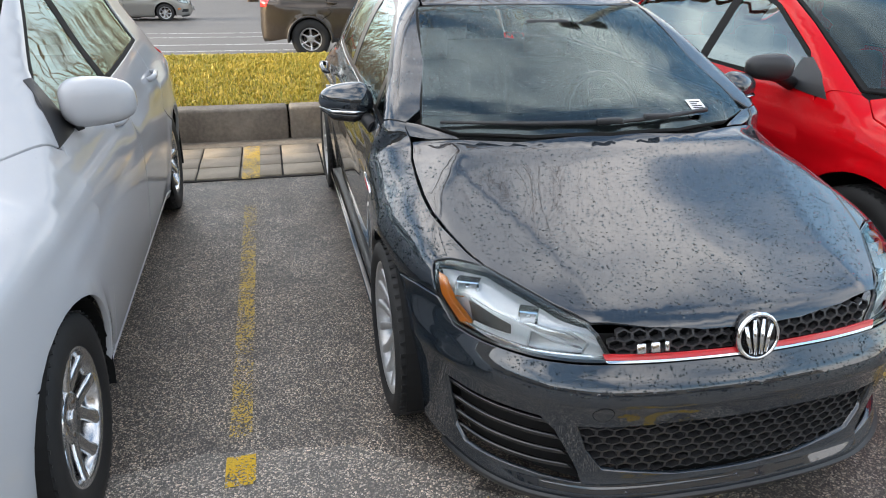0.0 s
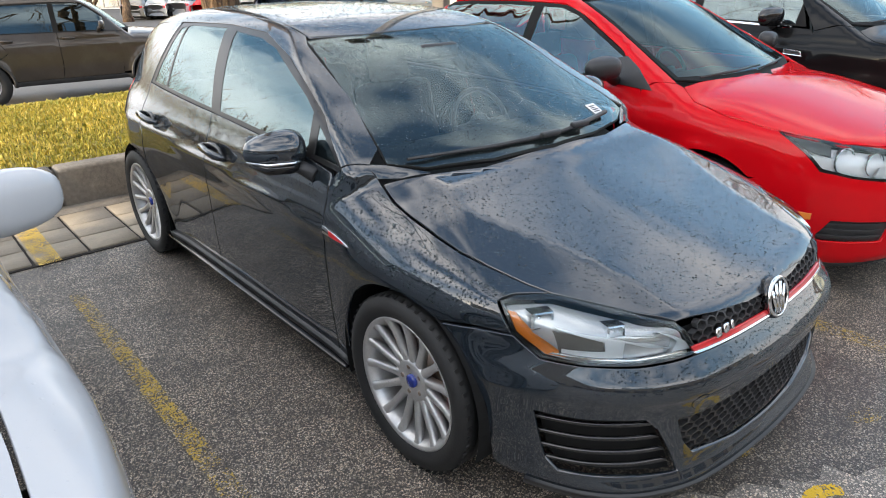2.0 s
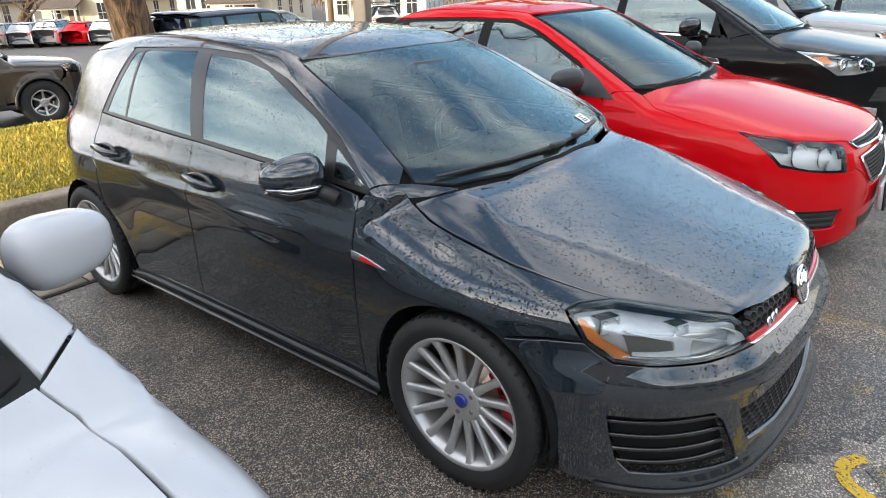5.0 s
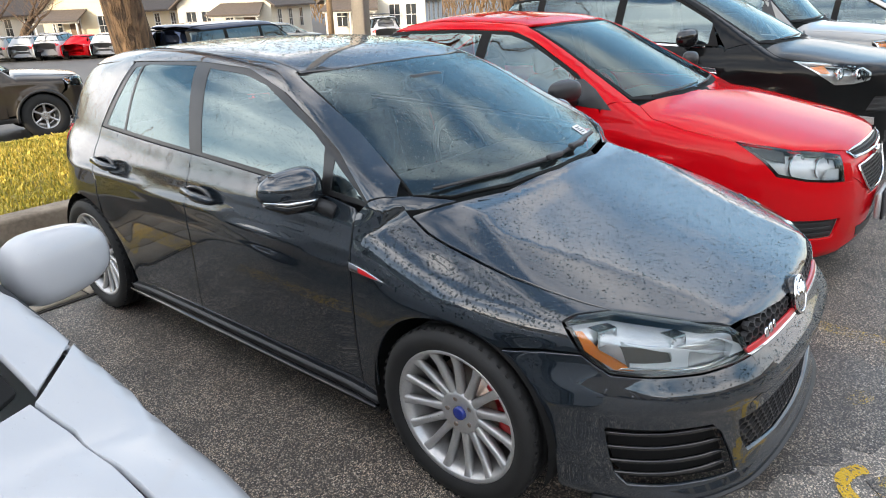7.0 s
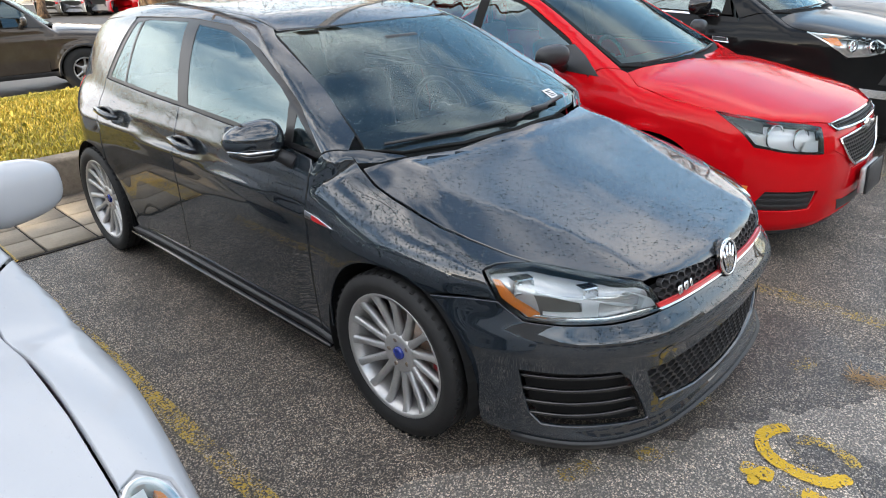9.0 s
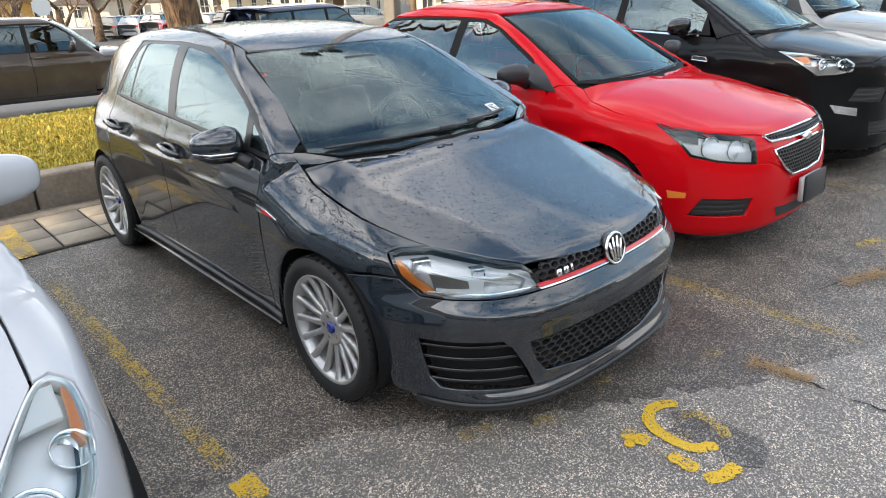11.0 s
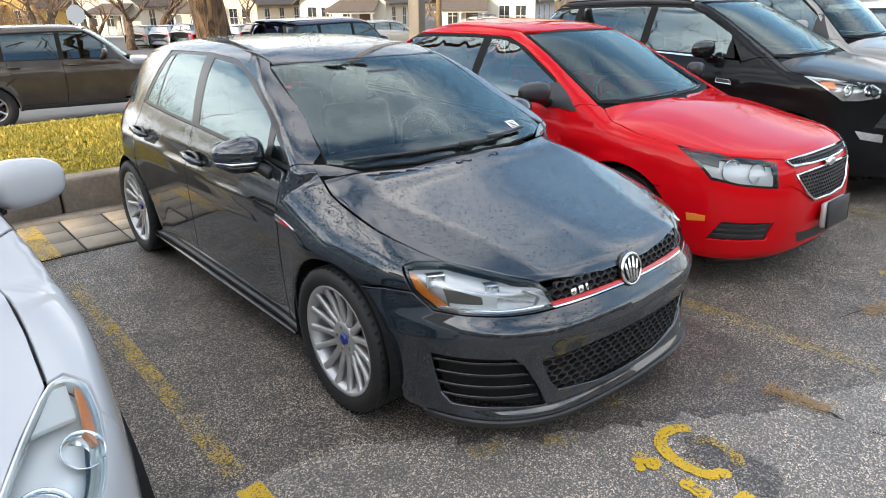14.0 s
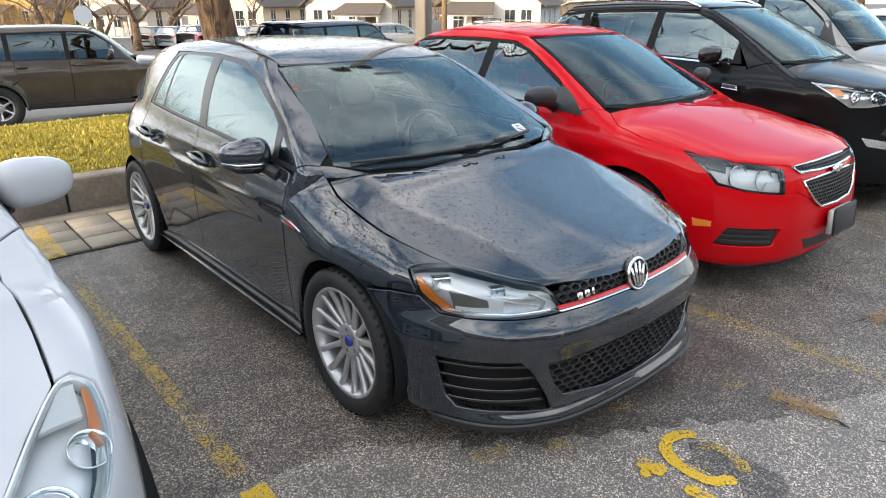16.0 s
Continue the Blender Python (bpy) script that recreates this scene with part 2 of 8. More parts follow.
class Body:
    """A car body: y runs from the front axle to the rear, z up, symmetric in x."""

    def __init__(self, **s):
        self.s = s

    def f(self, p):
        s = self.s
        x, y, z = np.abs(p[..., 0]), p[..., 1], p[..., 2]
        side = x - s["width"](y) + s["inset"](z)
        line = s["line"](y)
        cut = s["crease"] * (step((y - 0.15) / 0.45) if s.get("fade_crease") else 1.0)
        side = side + cut * step((z - line) / 0.03 + 0.5) + cut * 0.6 * np.exp(-((z - line + 0.05) / 0.045) ** 2)
        for yc, zc, r in s["arches"]:
            d = np.hypot(y - yc, z - zc)
            off = d - r - 0.01
            side = side - s["flare"] * np.exp(-(off / np.where(off > 0, s.get("flare_out", 0.05), 0.05)) ** 2)
        if "haunch" in s:
            side = side + s["haunch"](z) * step((0.44 - y) / 0.38) * step((y + 0.46) / 0.3)
        if "ledge" in s:
            side = side - s["ledge"](z) * step((-0.28 - y) / 0.1)
        front = s["nose"](z) + s["bow"](x) - y
        rear = y - s["tail"](z) + s["tailbow"](x)
        top = z - s["top"](y) + s["crown"](x)
        if "bulge" in s:
            edge = s["bulge"](y)
            over = x - edge
            top = top + s["bulge_h"] * 0.5 * (over + np.sqrt(over * over + 0.00006)) * step((0.45 - y) / 0.6)
        body = smax(smax(side, front, s["k_corner"]), rear, 0.15)
        body = smax(body, top, s["k_top"] + s.get("k_wing", 0.0) * step((y + 0.4) / 0.3) * step((x - 0.45) / 0.2))
        body = smax(body, s["floor"] - z, 0.04)
        glass = s["screen"](z) + s["screen_bow"] * x * x - y
        cab = smax(x - s["cab"](z) + s["cab_in"](y), glass, s.get("k_pillar", 0.05))
        cab = smax(cab, z - s["roof"](y) + s["roof_crown"] * x * x, s["k_roof"])
        cab = smax(cab, y - s["back"](z) + 0.25 * x * x, 0.1)
        cab = smax(cab, s["top"](y) - s["crown"](x) - 0.04 - z, 0.02)
        return smin(body, cab, s.get("k_cab", 0.03))

    def normal(self, p):
        e = 0.002
        g = np.stack([self.f(p + np.eye(3)[i] * e) - self.f(p - np.eye(3)[i] * e) for i in range(3)], -1)
        return g / np.maximum(np.linalg.norm(g, axis=-1, keepdims=True), 1e-9)

    def cast(self, o, d, reach=3.2, n=90):
        """The first points of the skin met from the places o along d."""
        t = np.linspace(0, reach, n)
        v = self.f(o[:, None, :] + t[None, :, None] * d)
        inside = v < 0
        i = np.where(inside.any(1), inside.argmax(1), np.abs(v).argmin(1))
        a, b = t[np.maximum(i - 1, 0)], t[i]
        for _ in range(18):
            m = (a + b) / 2
            out = self.f(o + m[:, None] * d) > 0
            a, b = np.where(out, m, a), np.where(out, b, m)
        return o + ((a + b) / 2)[:, None] * d


SIDE, TOP, FRONT, REAR = Vector((-1, 0, 0)), Vector((0, 0, -1)), Vector((0, 1, 0)), Vector((0, -1, 0))
SHOULDER, CORNER = Vector((-0.75, 0, -0.66)), Vector((-0.66, 0.75, 0))


def frame_of(d):
    """Two axes across the direction d."""
    d = d.normalized()
    a = Vector((0, 1, 0)) if abs(d.y) < 0.6 else Vector((1, 0, 0))
    e1 = (a - d * a.dot(d)).normalized()
    e2 = d.cross(e1) if d.cross(e1).z >= -1e-6 else e1.cross(d)
    return d, e1, e2


def soften(pts, n=2, keep=()):
    """Corners of a closed outline cut round n times, but for those in keep."""
    pts = [Vector(p) for p in pts]
    marks = [i in keep for i in range(len(pts))]
    for _ in range(n):
        q, mk = [], []
        for i, p in enumerate(pts):
            a, b = pts[i - 1], pts[(i + 1) % len(pts)]
            if marks[i]:
                q.append(p), mk.append(True)
            else:
                q += [p.lerp(a, 0.25), p.lerp(b, 0.25)]
                mk += [False, False]
        pts, marks = q, mk
    return pts


def dense(pts, h):
    out = []
    for a, b in zip(pts, [*pts[1:], pts[0]]):
        n = max(1, int((b - a).length / h + 0.5))
        out += [a.lerp(b, i / n) for i in range(n)]
    return out


def within(q, poly):
    """Which of the points q (n x 2) lie in the polygon."""
    inside = np.zeros(len(q), bool)
    for (x0, y0), (x1, y1) in zip(poly, np.roll(poly, -1, 0)):
        cross = (y0 > q[:, 1]) != (y1 > q[:, 1])
        with np.errstate(divide="ignore", invalid="ignore"):
            inside ^= cross & (q[:, 0] < (x1 - x0) * (q[:, 1] - y0) / (y1 - y0) + x0)
    return inside


def mesh_of(name, verts, faces, normals=None, smooth=True, mats=None):
    me = bpy.data.meshes.new(name)
    me.from_pydata([tuple(v) for v in verts], [], [tuple(int(i) for i in f) for f in faces])
    me.polygons.foreach_set("use_smooth", [smooth] * len(me.polygons))
    if normals is not None:
        me.normals_split_custom_set_from_vertices([tuple(n) for n in normals])
    return me


def part(name, data, material, parent, label="", at=None):
    """One mesh as a part of a thing, from a mesh or a bmesh."""
    if isinstance(data, bmesh.types.BMesh):
        me = bpy.data.meshes.new(name)
        data.to_mesh(me)
        data.free()
        data = me
    ob = new(name, data)
    if material is not None:
        data.materials.clear()
        data.materials.append(material)
    ob.parent = parent
    if at is not None:
        ob.matrix_basis = at
    return tagged(ob, label)


def thing(name, label, category, at=None, group="", kind=""):
    ob = new(name)
    ob.empty_display_size = 0.2
    if at is not None:
        ob.matrix_basis = at
    return tagged(ob, label, category, group, kind)


def skin(name, body, outline, d, mirror=False, h=0.04, off=0.0, depth=0.018, gap=0.003, holes=(), round_=0, keep=(), fit_body=None):
    """A panel of a body's skin inside an outline (3D points near it), seen along d; its edge is turned in by depth."""
    from mathutils.geometry import delaunay_2d_cdt
    d, e1, e2 = frame_of(d)
    o = -d * 2.0 + Vector((0, 1.0, 0.6))
    o = o - e1 * o.dot(e1) - e2 * o.dot(e2)

    def flat(points, r=0):
        q = [Vector((Vector(p).dot(e1), Vector(p).dot(e2))) for p in points]
        return dense(soften(q, r, keep) if r else q, h * 0.7)

    line = flat(outline, round_)
    rings = [line] + [flat(g, 0) for g in holes]
    flats = [np.array([tuple(p) for p in r]) for r in rings]
    lo, hi = flats[0].min(0), flats[0].max(0)
    gx, gy = np.meshgrid(np.arange(lo[0] + h / 2, hi[0], h), np.arange(lo[1] + h / 2, hi[1], h))
    gx = gx + (np.arange(gx.shape[0]) % 2)[:, None] * h / 2
    grid = np.stack([gx.ravel(), gy.ravel()], 1)
    ok = within(grid, flats[0])
    edge = np.concatenate(flats)
    for g in flats[1:]:
        ok &= ~within(grid, g)
    grid = grid[ok]
    if len(grid):
        near = np.min(np.linalg.norm(grid[:, None] - edge[None], axis=2), 1)
        grid = grid[near > h * 0.55]
    verts = [Vector(p) for p in (*edge, *grid)]
    edges, start = [], 0
    for r in flats:
        edges += [(start + i, start + (i + 1) % len(r)) for i in range(len(r))]
        start += len(r)
    v2, _, faces, *_ = delaunay_2d_cdt(verts, edges, [], 0, 1e-5)
    v2 = np.array([tuple(p) for p in v2])
    mid = np.array([v2[list(f)].mean(0) for f in faces])
    good = within(mid, flats[0])
    for g in flats[1:]:
        good &= ~within(mid, g)
    faces = [f for f, k in zip(faces, good) if k]
    org = np.array(o)[None] + v2[:, :1] * np.array(e1)[None] + v2[:, 1:] * np.array(e2)[None]
    p = body.cast(org, np.array(d), 4.0, 110)
    p[np.abs(p[:, 0]) < 0.006, 0] = 0.0
    n = body.normal(p)
    n[p[:, 0] == 0.0, 0] = 0.0
    p = p + n * off
    if depth:
        count = {}
        for f in faces:
            for a, b in zip(f, (*f[1:], f[0])):
                key = (min(a, b), max(a, b))
                count[key] = None if key in count else (a, b)
        rim = [ab for ab in count.values() if ab and not (abs(p[ab[0], 0]) < 0.002 and abs(p[ab[1], 0]) < 0.002)]
        used = sorted({a for ab in rim for a in ab})
        # the edge stands back a little for the shut line and turns inwards
        out = {}
        for a, b in rim:
            t = p[b] - p[a]
            w = np.cross(t, n[a])
            w = w / max(np.linalg.norm(w), 1e-9)
            for q in (a, b):
                out[q] = out.get(q, 0) + w
        base, extra, en = len(p), [], []
        idx = {a: base + 2 * i for i, a in enumerate(used)}
        sign = 1.0
        a, b = rim[0]
        other = next(f for f in faces if a in f and b in f)
        c = p[list(other)].mean(0)
        if np.dot(out[a], c - p[a]) > 0:
            sign = -1.0
        for a in used:
            w = sign * out[a] / max(np.linalg.norm(out[a]), 1e-9)
            if abs(p[a, 0]) < 0.002:
                w = w * (0, 1, 1)
            p[a] = p[a] - w * gap
            extra += [p[a] - n[a] * 0.0015 + w * 0.001, p[a] - n[a] * depth]
            en += [(w + n[a]) / np.linalg.norm(w + n[a]), w]
        p, n = np.concatenate([p, np.array(extra)]), np.concatenate([n, np.array(en)])
        for a, b in rim:
            faces.append((b, a, idx[a], idx[b]))
            faces.append((idx[b], idx[a], idx[a] + 1, idx[b] + 1))
    # faces look outwards
    fixed = []
    for f in faces:
        q = p[list(f)[:3]]
        w = np.cross(q[1] - q[0], q[2] - q[0])
        fixed.append(tuple(f) if np.dot(w, n[list(f)].mean(0)) >= 0 else tuple(f)[::-1])
    if mirror:
        p, n = p * (-1, 1, 1), n * (-1, 1, 1)
        fixed = [f[::-1] for f in fixed]
    return mesh_of(name, p, fixed, n)


def arc(yc, zc, r, a0, a1, n=14):
    """Points of an arc in the side view, degrees from the rear over the top."""
    return [(0.9, yc + r * math.cos(radians(a0 + (a1 - a0) * i / n)), zc + r * math.sin(radians(a0 + (a1 - a0) * i / n))) for i in range(n + 1)]


def sv(*pts):
    return [(0.9, y, z) for y, z in pts]


def tv(*pts):
    return [(x, y, 1.0) for x, y in pts]


def fv(*pts):
    return [(x, -0.8, z) for x, z in pts]


def lathe(profile, n=48, axis="x", closed=True):
    """A ring turned from (across, radius) points about the x axis."""
    bm = bmesh.new()
    rings = []
    for i in range(n):
        a = 2 * math.pi * i / n
        rings.append([bm.verts.new((u, r * math.cos(a), r * math.sin(a))) for u, r in profile])
    m = len(profile)
    for i in range(n):
        A, B = rings[i], rings[(i + 1) % n]
        for j in range(m if closed else m - 1):
            bm.faces.new((A[j], A[(j + 1) % m], B[(j + 1) % m], B[j]))
    bmesh.ops.recalc_face_normals(bm, faces=bm.faces)
    for f in bm.faces:
        f.smooth = True
    return bm


def block(size, at=(0, 0, 0), bevel=0.0, seg=2, turn=None, bm=None):
    """A box with rounded edges, in a new or a given bmesh."""
    tmp = bmesh.new()
    bmesh.ops.create_cube(tmp, size=1)
    bmesh.ops.scale(tmp, vec=size, verts=tmp.verts)
    if bevel:
        bmesh.ops.bevel(tmp, geom=tmp.edges[:], offset=bevel, segments=seg, affect="EDGES", profile=0.5)
        for f in tmp.faces:
            f.smooth = True
    m = Matrix.Translation(at) @ (turn if turn is not None else Matrix())
    bmesh.ops.transform(tmp, matrix=m, verts=tmp.verts)
    return join(tmp, bm)


def join(tmp, bm=None):
    if bm is None:
        return tmp
    me = bpy.data.meshes.new("join")
    tmp.to_mesh(me)
    tmp.free()
    bm.from_mesh(me)
    bpy.data.meshes.remove(me)
    return bm


def tube(points, radii, sides=8, bm=None, cap=True):
    """A round, tapering bar along points."""
    own = bm if bm is not None else bmesh.new()
    points = [Vector(p) for p in points]
    if not hasattr(radii, "__len__"):
        radii = [radii] * len(points)
    rings, side = [], None
    for i, p in enumerate(points):
        d = (points[min(i + 1, len(points) - 1)] - points[max(i - 1, 0)]).normalized()
        side = d.orthogonal() if side is None else side - d * side.dot(d)
        side = side.normalized()
        up = d.cross(side)
        rings.append([own.verts.new(p + radii[i] * (math.cos(a) * side + math.sin(a) * up)) for a in (2 * math.pi * j / sides for j in range(sides))])
    for A, B in zip(rings, rings[1:]):
        for j in range(sides):
            f = own.faces.new((A[j], A[(j + 1) % sides], B[(j + 1) % sides], B[j]))
            f.smooth = True
    if cap:
        own.faces.new(rings[0][::-1])
        own.faces.new(rings[-1])
    return own


def prism(poly, depth, bm=None, turn=None, bevel=0.0):
    """A flat outline (x, y) given a thickness along z, downwards from z = 0."""
    tmp = bmesh.new()
    top = [tmp.verts.new((x, y, 0)) for x, y in poly]
    low = [tmp.verts.new((x, y, -depth)) for x, y in poly]
    tmp.faces.new(top), tmp.faces.new(low[::-1])
    for i in range(len(poly)):
        j = (i + 1) % len(poly)
        tmp.faces.new((top[j], top[i], low[i], low[j]))
    bmesh.ops.recalc_face_normals(tmp, faces=tmp.faces)
    if bevel:
        bmesh.ops.bevel(tmp, geom=[e for e in tmp.edges if len({v.co.z for v in e.verts}) == 1], offset=bevel, segments=2, affect="EDGES", profile=0.5)
    if turn is not None:
        bmesh.ops.transform(tmp, matrix=turn, verts=tmp.verts)
    return join(tmp, bm)

# ---------- the dark grey hatchback ----------
def aft(y):
    """Lengthwise places behind the front seats, drawn a little forward."""
    return y if y < 1.3 else 1.3 + (y - 1.3) * 0.935


def hv(*pts):
    return sv(*[(aft(y), z) for y, z in pts])


def along(*pts):
    return curve(*[(aft(y), v) for y, v in pts])


HATCH = Body(
    width=along((-0.9, 0.84), (-0.5, 0.868), (-0.2, 0.886), (0.0, 0.892), (0.5, 0.884), (1.4, 0.884), (2.2, 0.886), (2.63, 0.884), (2.85, 0.866), (3.1, 0.815), (3.4, 0.70)),
    inset=curve((0.12, 0.09), (0.22, 0.05), (0.30, 0.04), (0.45, 0.026), (0.65, 0.009), (0.775, 0.0), (0.83, 0.008), (0.88, 0.026), (0.95, 0.066), (1.02, 0.125)),
    line=curve((-0.3, 0.765), (0.4, 0.765), (1.3, 0.80), (2.5, 0.845), (3.3, 0.86)), crease=0.012, fade_crease=True,
    arches=((0.0, 0.315, 0.358), (aft(2.631), 0.315, 0.358)), flare=0.012, flare_out=0.12, haunch=lambda z: 2.6 * np.maximum(z - 0.655, 0) ** 2,
    nose=curve((0.13, -0.80), (0.165, -0.86), (0.185, -0.864), (0.205, -0.856), (0.232, -0.842), (0.26, -0.838), (0.4, -0.843), (0.47, -0.852), (0.497, -0.862), (0.512, -0.862), (0.534, -0.857), (0.552, -0.845), (0.59, -0.814), (0.62, -0.795), (0.68, -0.785), (0.74, -0.75), (0.8, -0.70)),
    bow=curve((0, 0), (0.02, 0.0), (0.2, 0.008), (0.4, 0.034), (0.55, 0.095), (0.68, 0.2), (0.78, 0.34), (0.84, 0.47), (0.9, 0.72)),
    tail=curve((0.2, 3.16), (0.4, 3.25), (0.65, 3.26), (0.9, 3.25), (1.05, 3.2)), tailbow=curve((0, 0), (0.02, 0.0), (0.4, 0.03), (0.6, 0.10), (0.75, 0.27), (0.9, 0.6)),
    top=along((-0.86, 0.655), (-0.76, 0.70), (-0.6, 0.747), (-0.3, 0.822), (-0.1, 0.874), (0.0, 0.903), (0.12, 0.942), (0.3, 0.963), (0.6, 0.965), (1.5, 0.97), (2.6, 0.99), (3.4, 1.0)),
    crown=curve((0, 0), (0.02, 0.0), (0.3, 0.006), (0.5, 0.010), (0.7, 0.016), (0.8, 0.03), (0.9, 0.07)),
    bulge=curve((-0.8, 0.40), (-0.55, 0.43), (-0.373, 0.472), (-0.264, 0.511), (-0.14, 0.565), (0.028, 0.628), (0.2, 0.655), (0.35, 0.67)), bulge_h=0.14,
    k_corner=0.16, k_cab=0.05, k_top=0.045, k_wing=0.08, floor=0.12, ledge=curve((0.30, 0.0), (0.42, 0.016), (0.485, 0.032), (0.495, 0.032), (0.522, 0.008), (0.54, 0.003), (0.60, -0.018), (0.8, -0.018)),
    screen=curve((0.78, 0.27), (0.86, 0.20), (0.93, 0.141), (0.955, 0.136), (0.966, 0.143), (1.15, 0.50), (1.326, 0.885), (1.42, 1.12)), screen_bow=0.3,
    cab=curve((0.5, 0.83), (0.88, 0.84), (0.95, 0.82), (1.1, 0.755), (1.25, 0.67), (1.36, 0.585), (1.44, 0.5)), cab_in=along((0.3, 0.0), (1.6, 0.0), (2.3, 0.02), (2.7, 0.055), (3.0, 0.11), (3.3, 0.2)),
    roof=along((0.6, 1.33), (0.95, 1.385), (1.3, 1.42), (1.7, 1.437), (2.2, 1.43), (2.7, 1.395), (3.15, 1.335), (3.5, 1.27)), roof_crown=0.08, k_roof=0.10,
    back=curve((0.86, 3.29), (1.0, 3.23), (1.2, 3.11), (1.35, 3.0)))


# ----- parts of cars
def mirrored(pts):
    """A closed outline from its right half, listed from the centre line round to the centre line."""
    return [*pts, *[(-x, *r) for x, *r in reversed(pts) if abs(x) > 1e-6]]


def merged(name, *meshes):
    bm = bmesh.new()
    v, f, n = [], [], []
    for me in meshes:
        base = len(v)
        v += [tuple(q.co) for q in me.vertices]
        f += [tuple(base + i for i in q.vertices) for q in me.polygons]
        n += corner_normals(me)
    bm.free()
    return mesh_of(name, v, f, n)


def corner_normals(me):
    out = [(0, 0, 1)] * len(me.vertices)
    for lp, cn in zip(me.loops, me.corner_normals):
        out[lp.vertex_index] = tuple(cn.vector)
    return out


def both(name, body, outline, d, mat, parent, label="", **k):
    """The same panel on both sides, each a part of its own."""
    return [part(name, skin(name, body, outline, d, mirror=m, **k), mat, parent, label) for m in (True, False)]


def whole(name, body, outline, d, mat, parent, label="", **k):
    """A panel drawn as its right half and joined to its mirror image."""
    a, b = (skin(name, body, outline, d, mirror=m, **k) for m in (False, True))
    return part(name, merged(name, a, b), mat, parent, label)


def honeycomb(name, body, region, pitch, wall, off, depth=0.012, squash=1.0, d=FRONT, mirror=False, y0=-0.8):
    """A lattice of six-sided cells, laid on the skin inside a region of the front view (x, z)."""
    poly = np.array(region)
    lo, hi = poly.min(0), poly.max(0)
    v, f = [], []
    rows = int((hi[1] - lo[1]) / (pitch * 0.866 * squash)) + 2
    cols = int((hi[0] - lo[0]) / pitch) + 2
    org, cells = [], []
    for j in range(rows):
        for i in range(cols):
            c = np.array([lo[0] + (i + 0.5 * (j % 2)) * pitch, lo[1] + j * pitch * 0.866 * squash])
            if not within(c[None], poly)[0]:
                continue
            ring = []
            for r in (pitch / math.sqrt(3), pitch / math.sqrt(3) - wall):
                for k in range(6):
                    a = radians(60 * k + 30)
                    ring.append((c[0] + r * math.cos(a), c[1] + r * math.sin(a) * squash))
            cells.append(len(org))
            org += ring
    if not org:
        return None
    org = np.array(org)
    org[:, 0] = np.clip(org[:, 0], lo[0], hi[0])
    org[:, 1] = np.clip(org[:, 1], lo[1], hi[1])
    p = body.cast(np.stack([org[:, 0], np.full(len(org), -2.0), org[:, 1]], 1), np.array((0.0, 1.0, 0.0)))
    for s in cells:
        base = len(v)
        for k in range(6):
            v.append(p[s + k] + (0, off, 0))
        for k in range(6):
            v.append(p[s + 6 + k] + (0, off, 0))
        for k in range(6):
            v.append(p[s + 6 + k] + (0, off + depth, 0))
        for k in range(6):
            m = (k + 1) % 6
            f += [(base + k, base + 6 + k, base + 6 + m, base + m), (base + 6 + k, base + 12 + k, base + 12 + m, base + 6 + m)]
    return mesh_of(name, v, f, None, False)


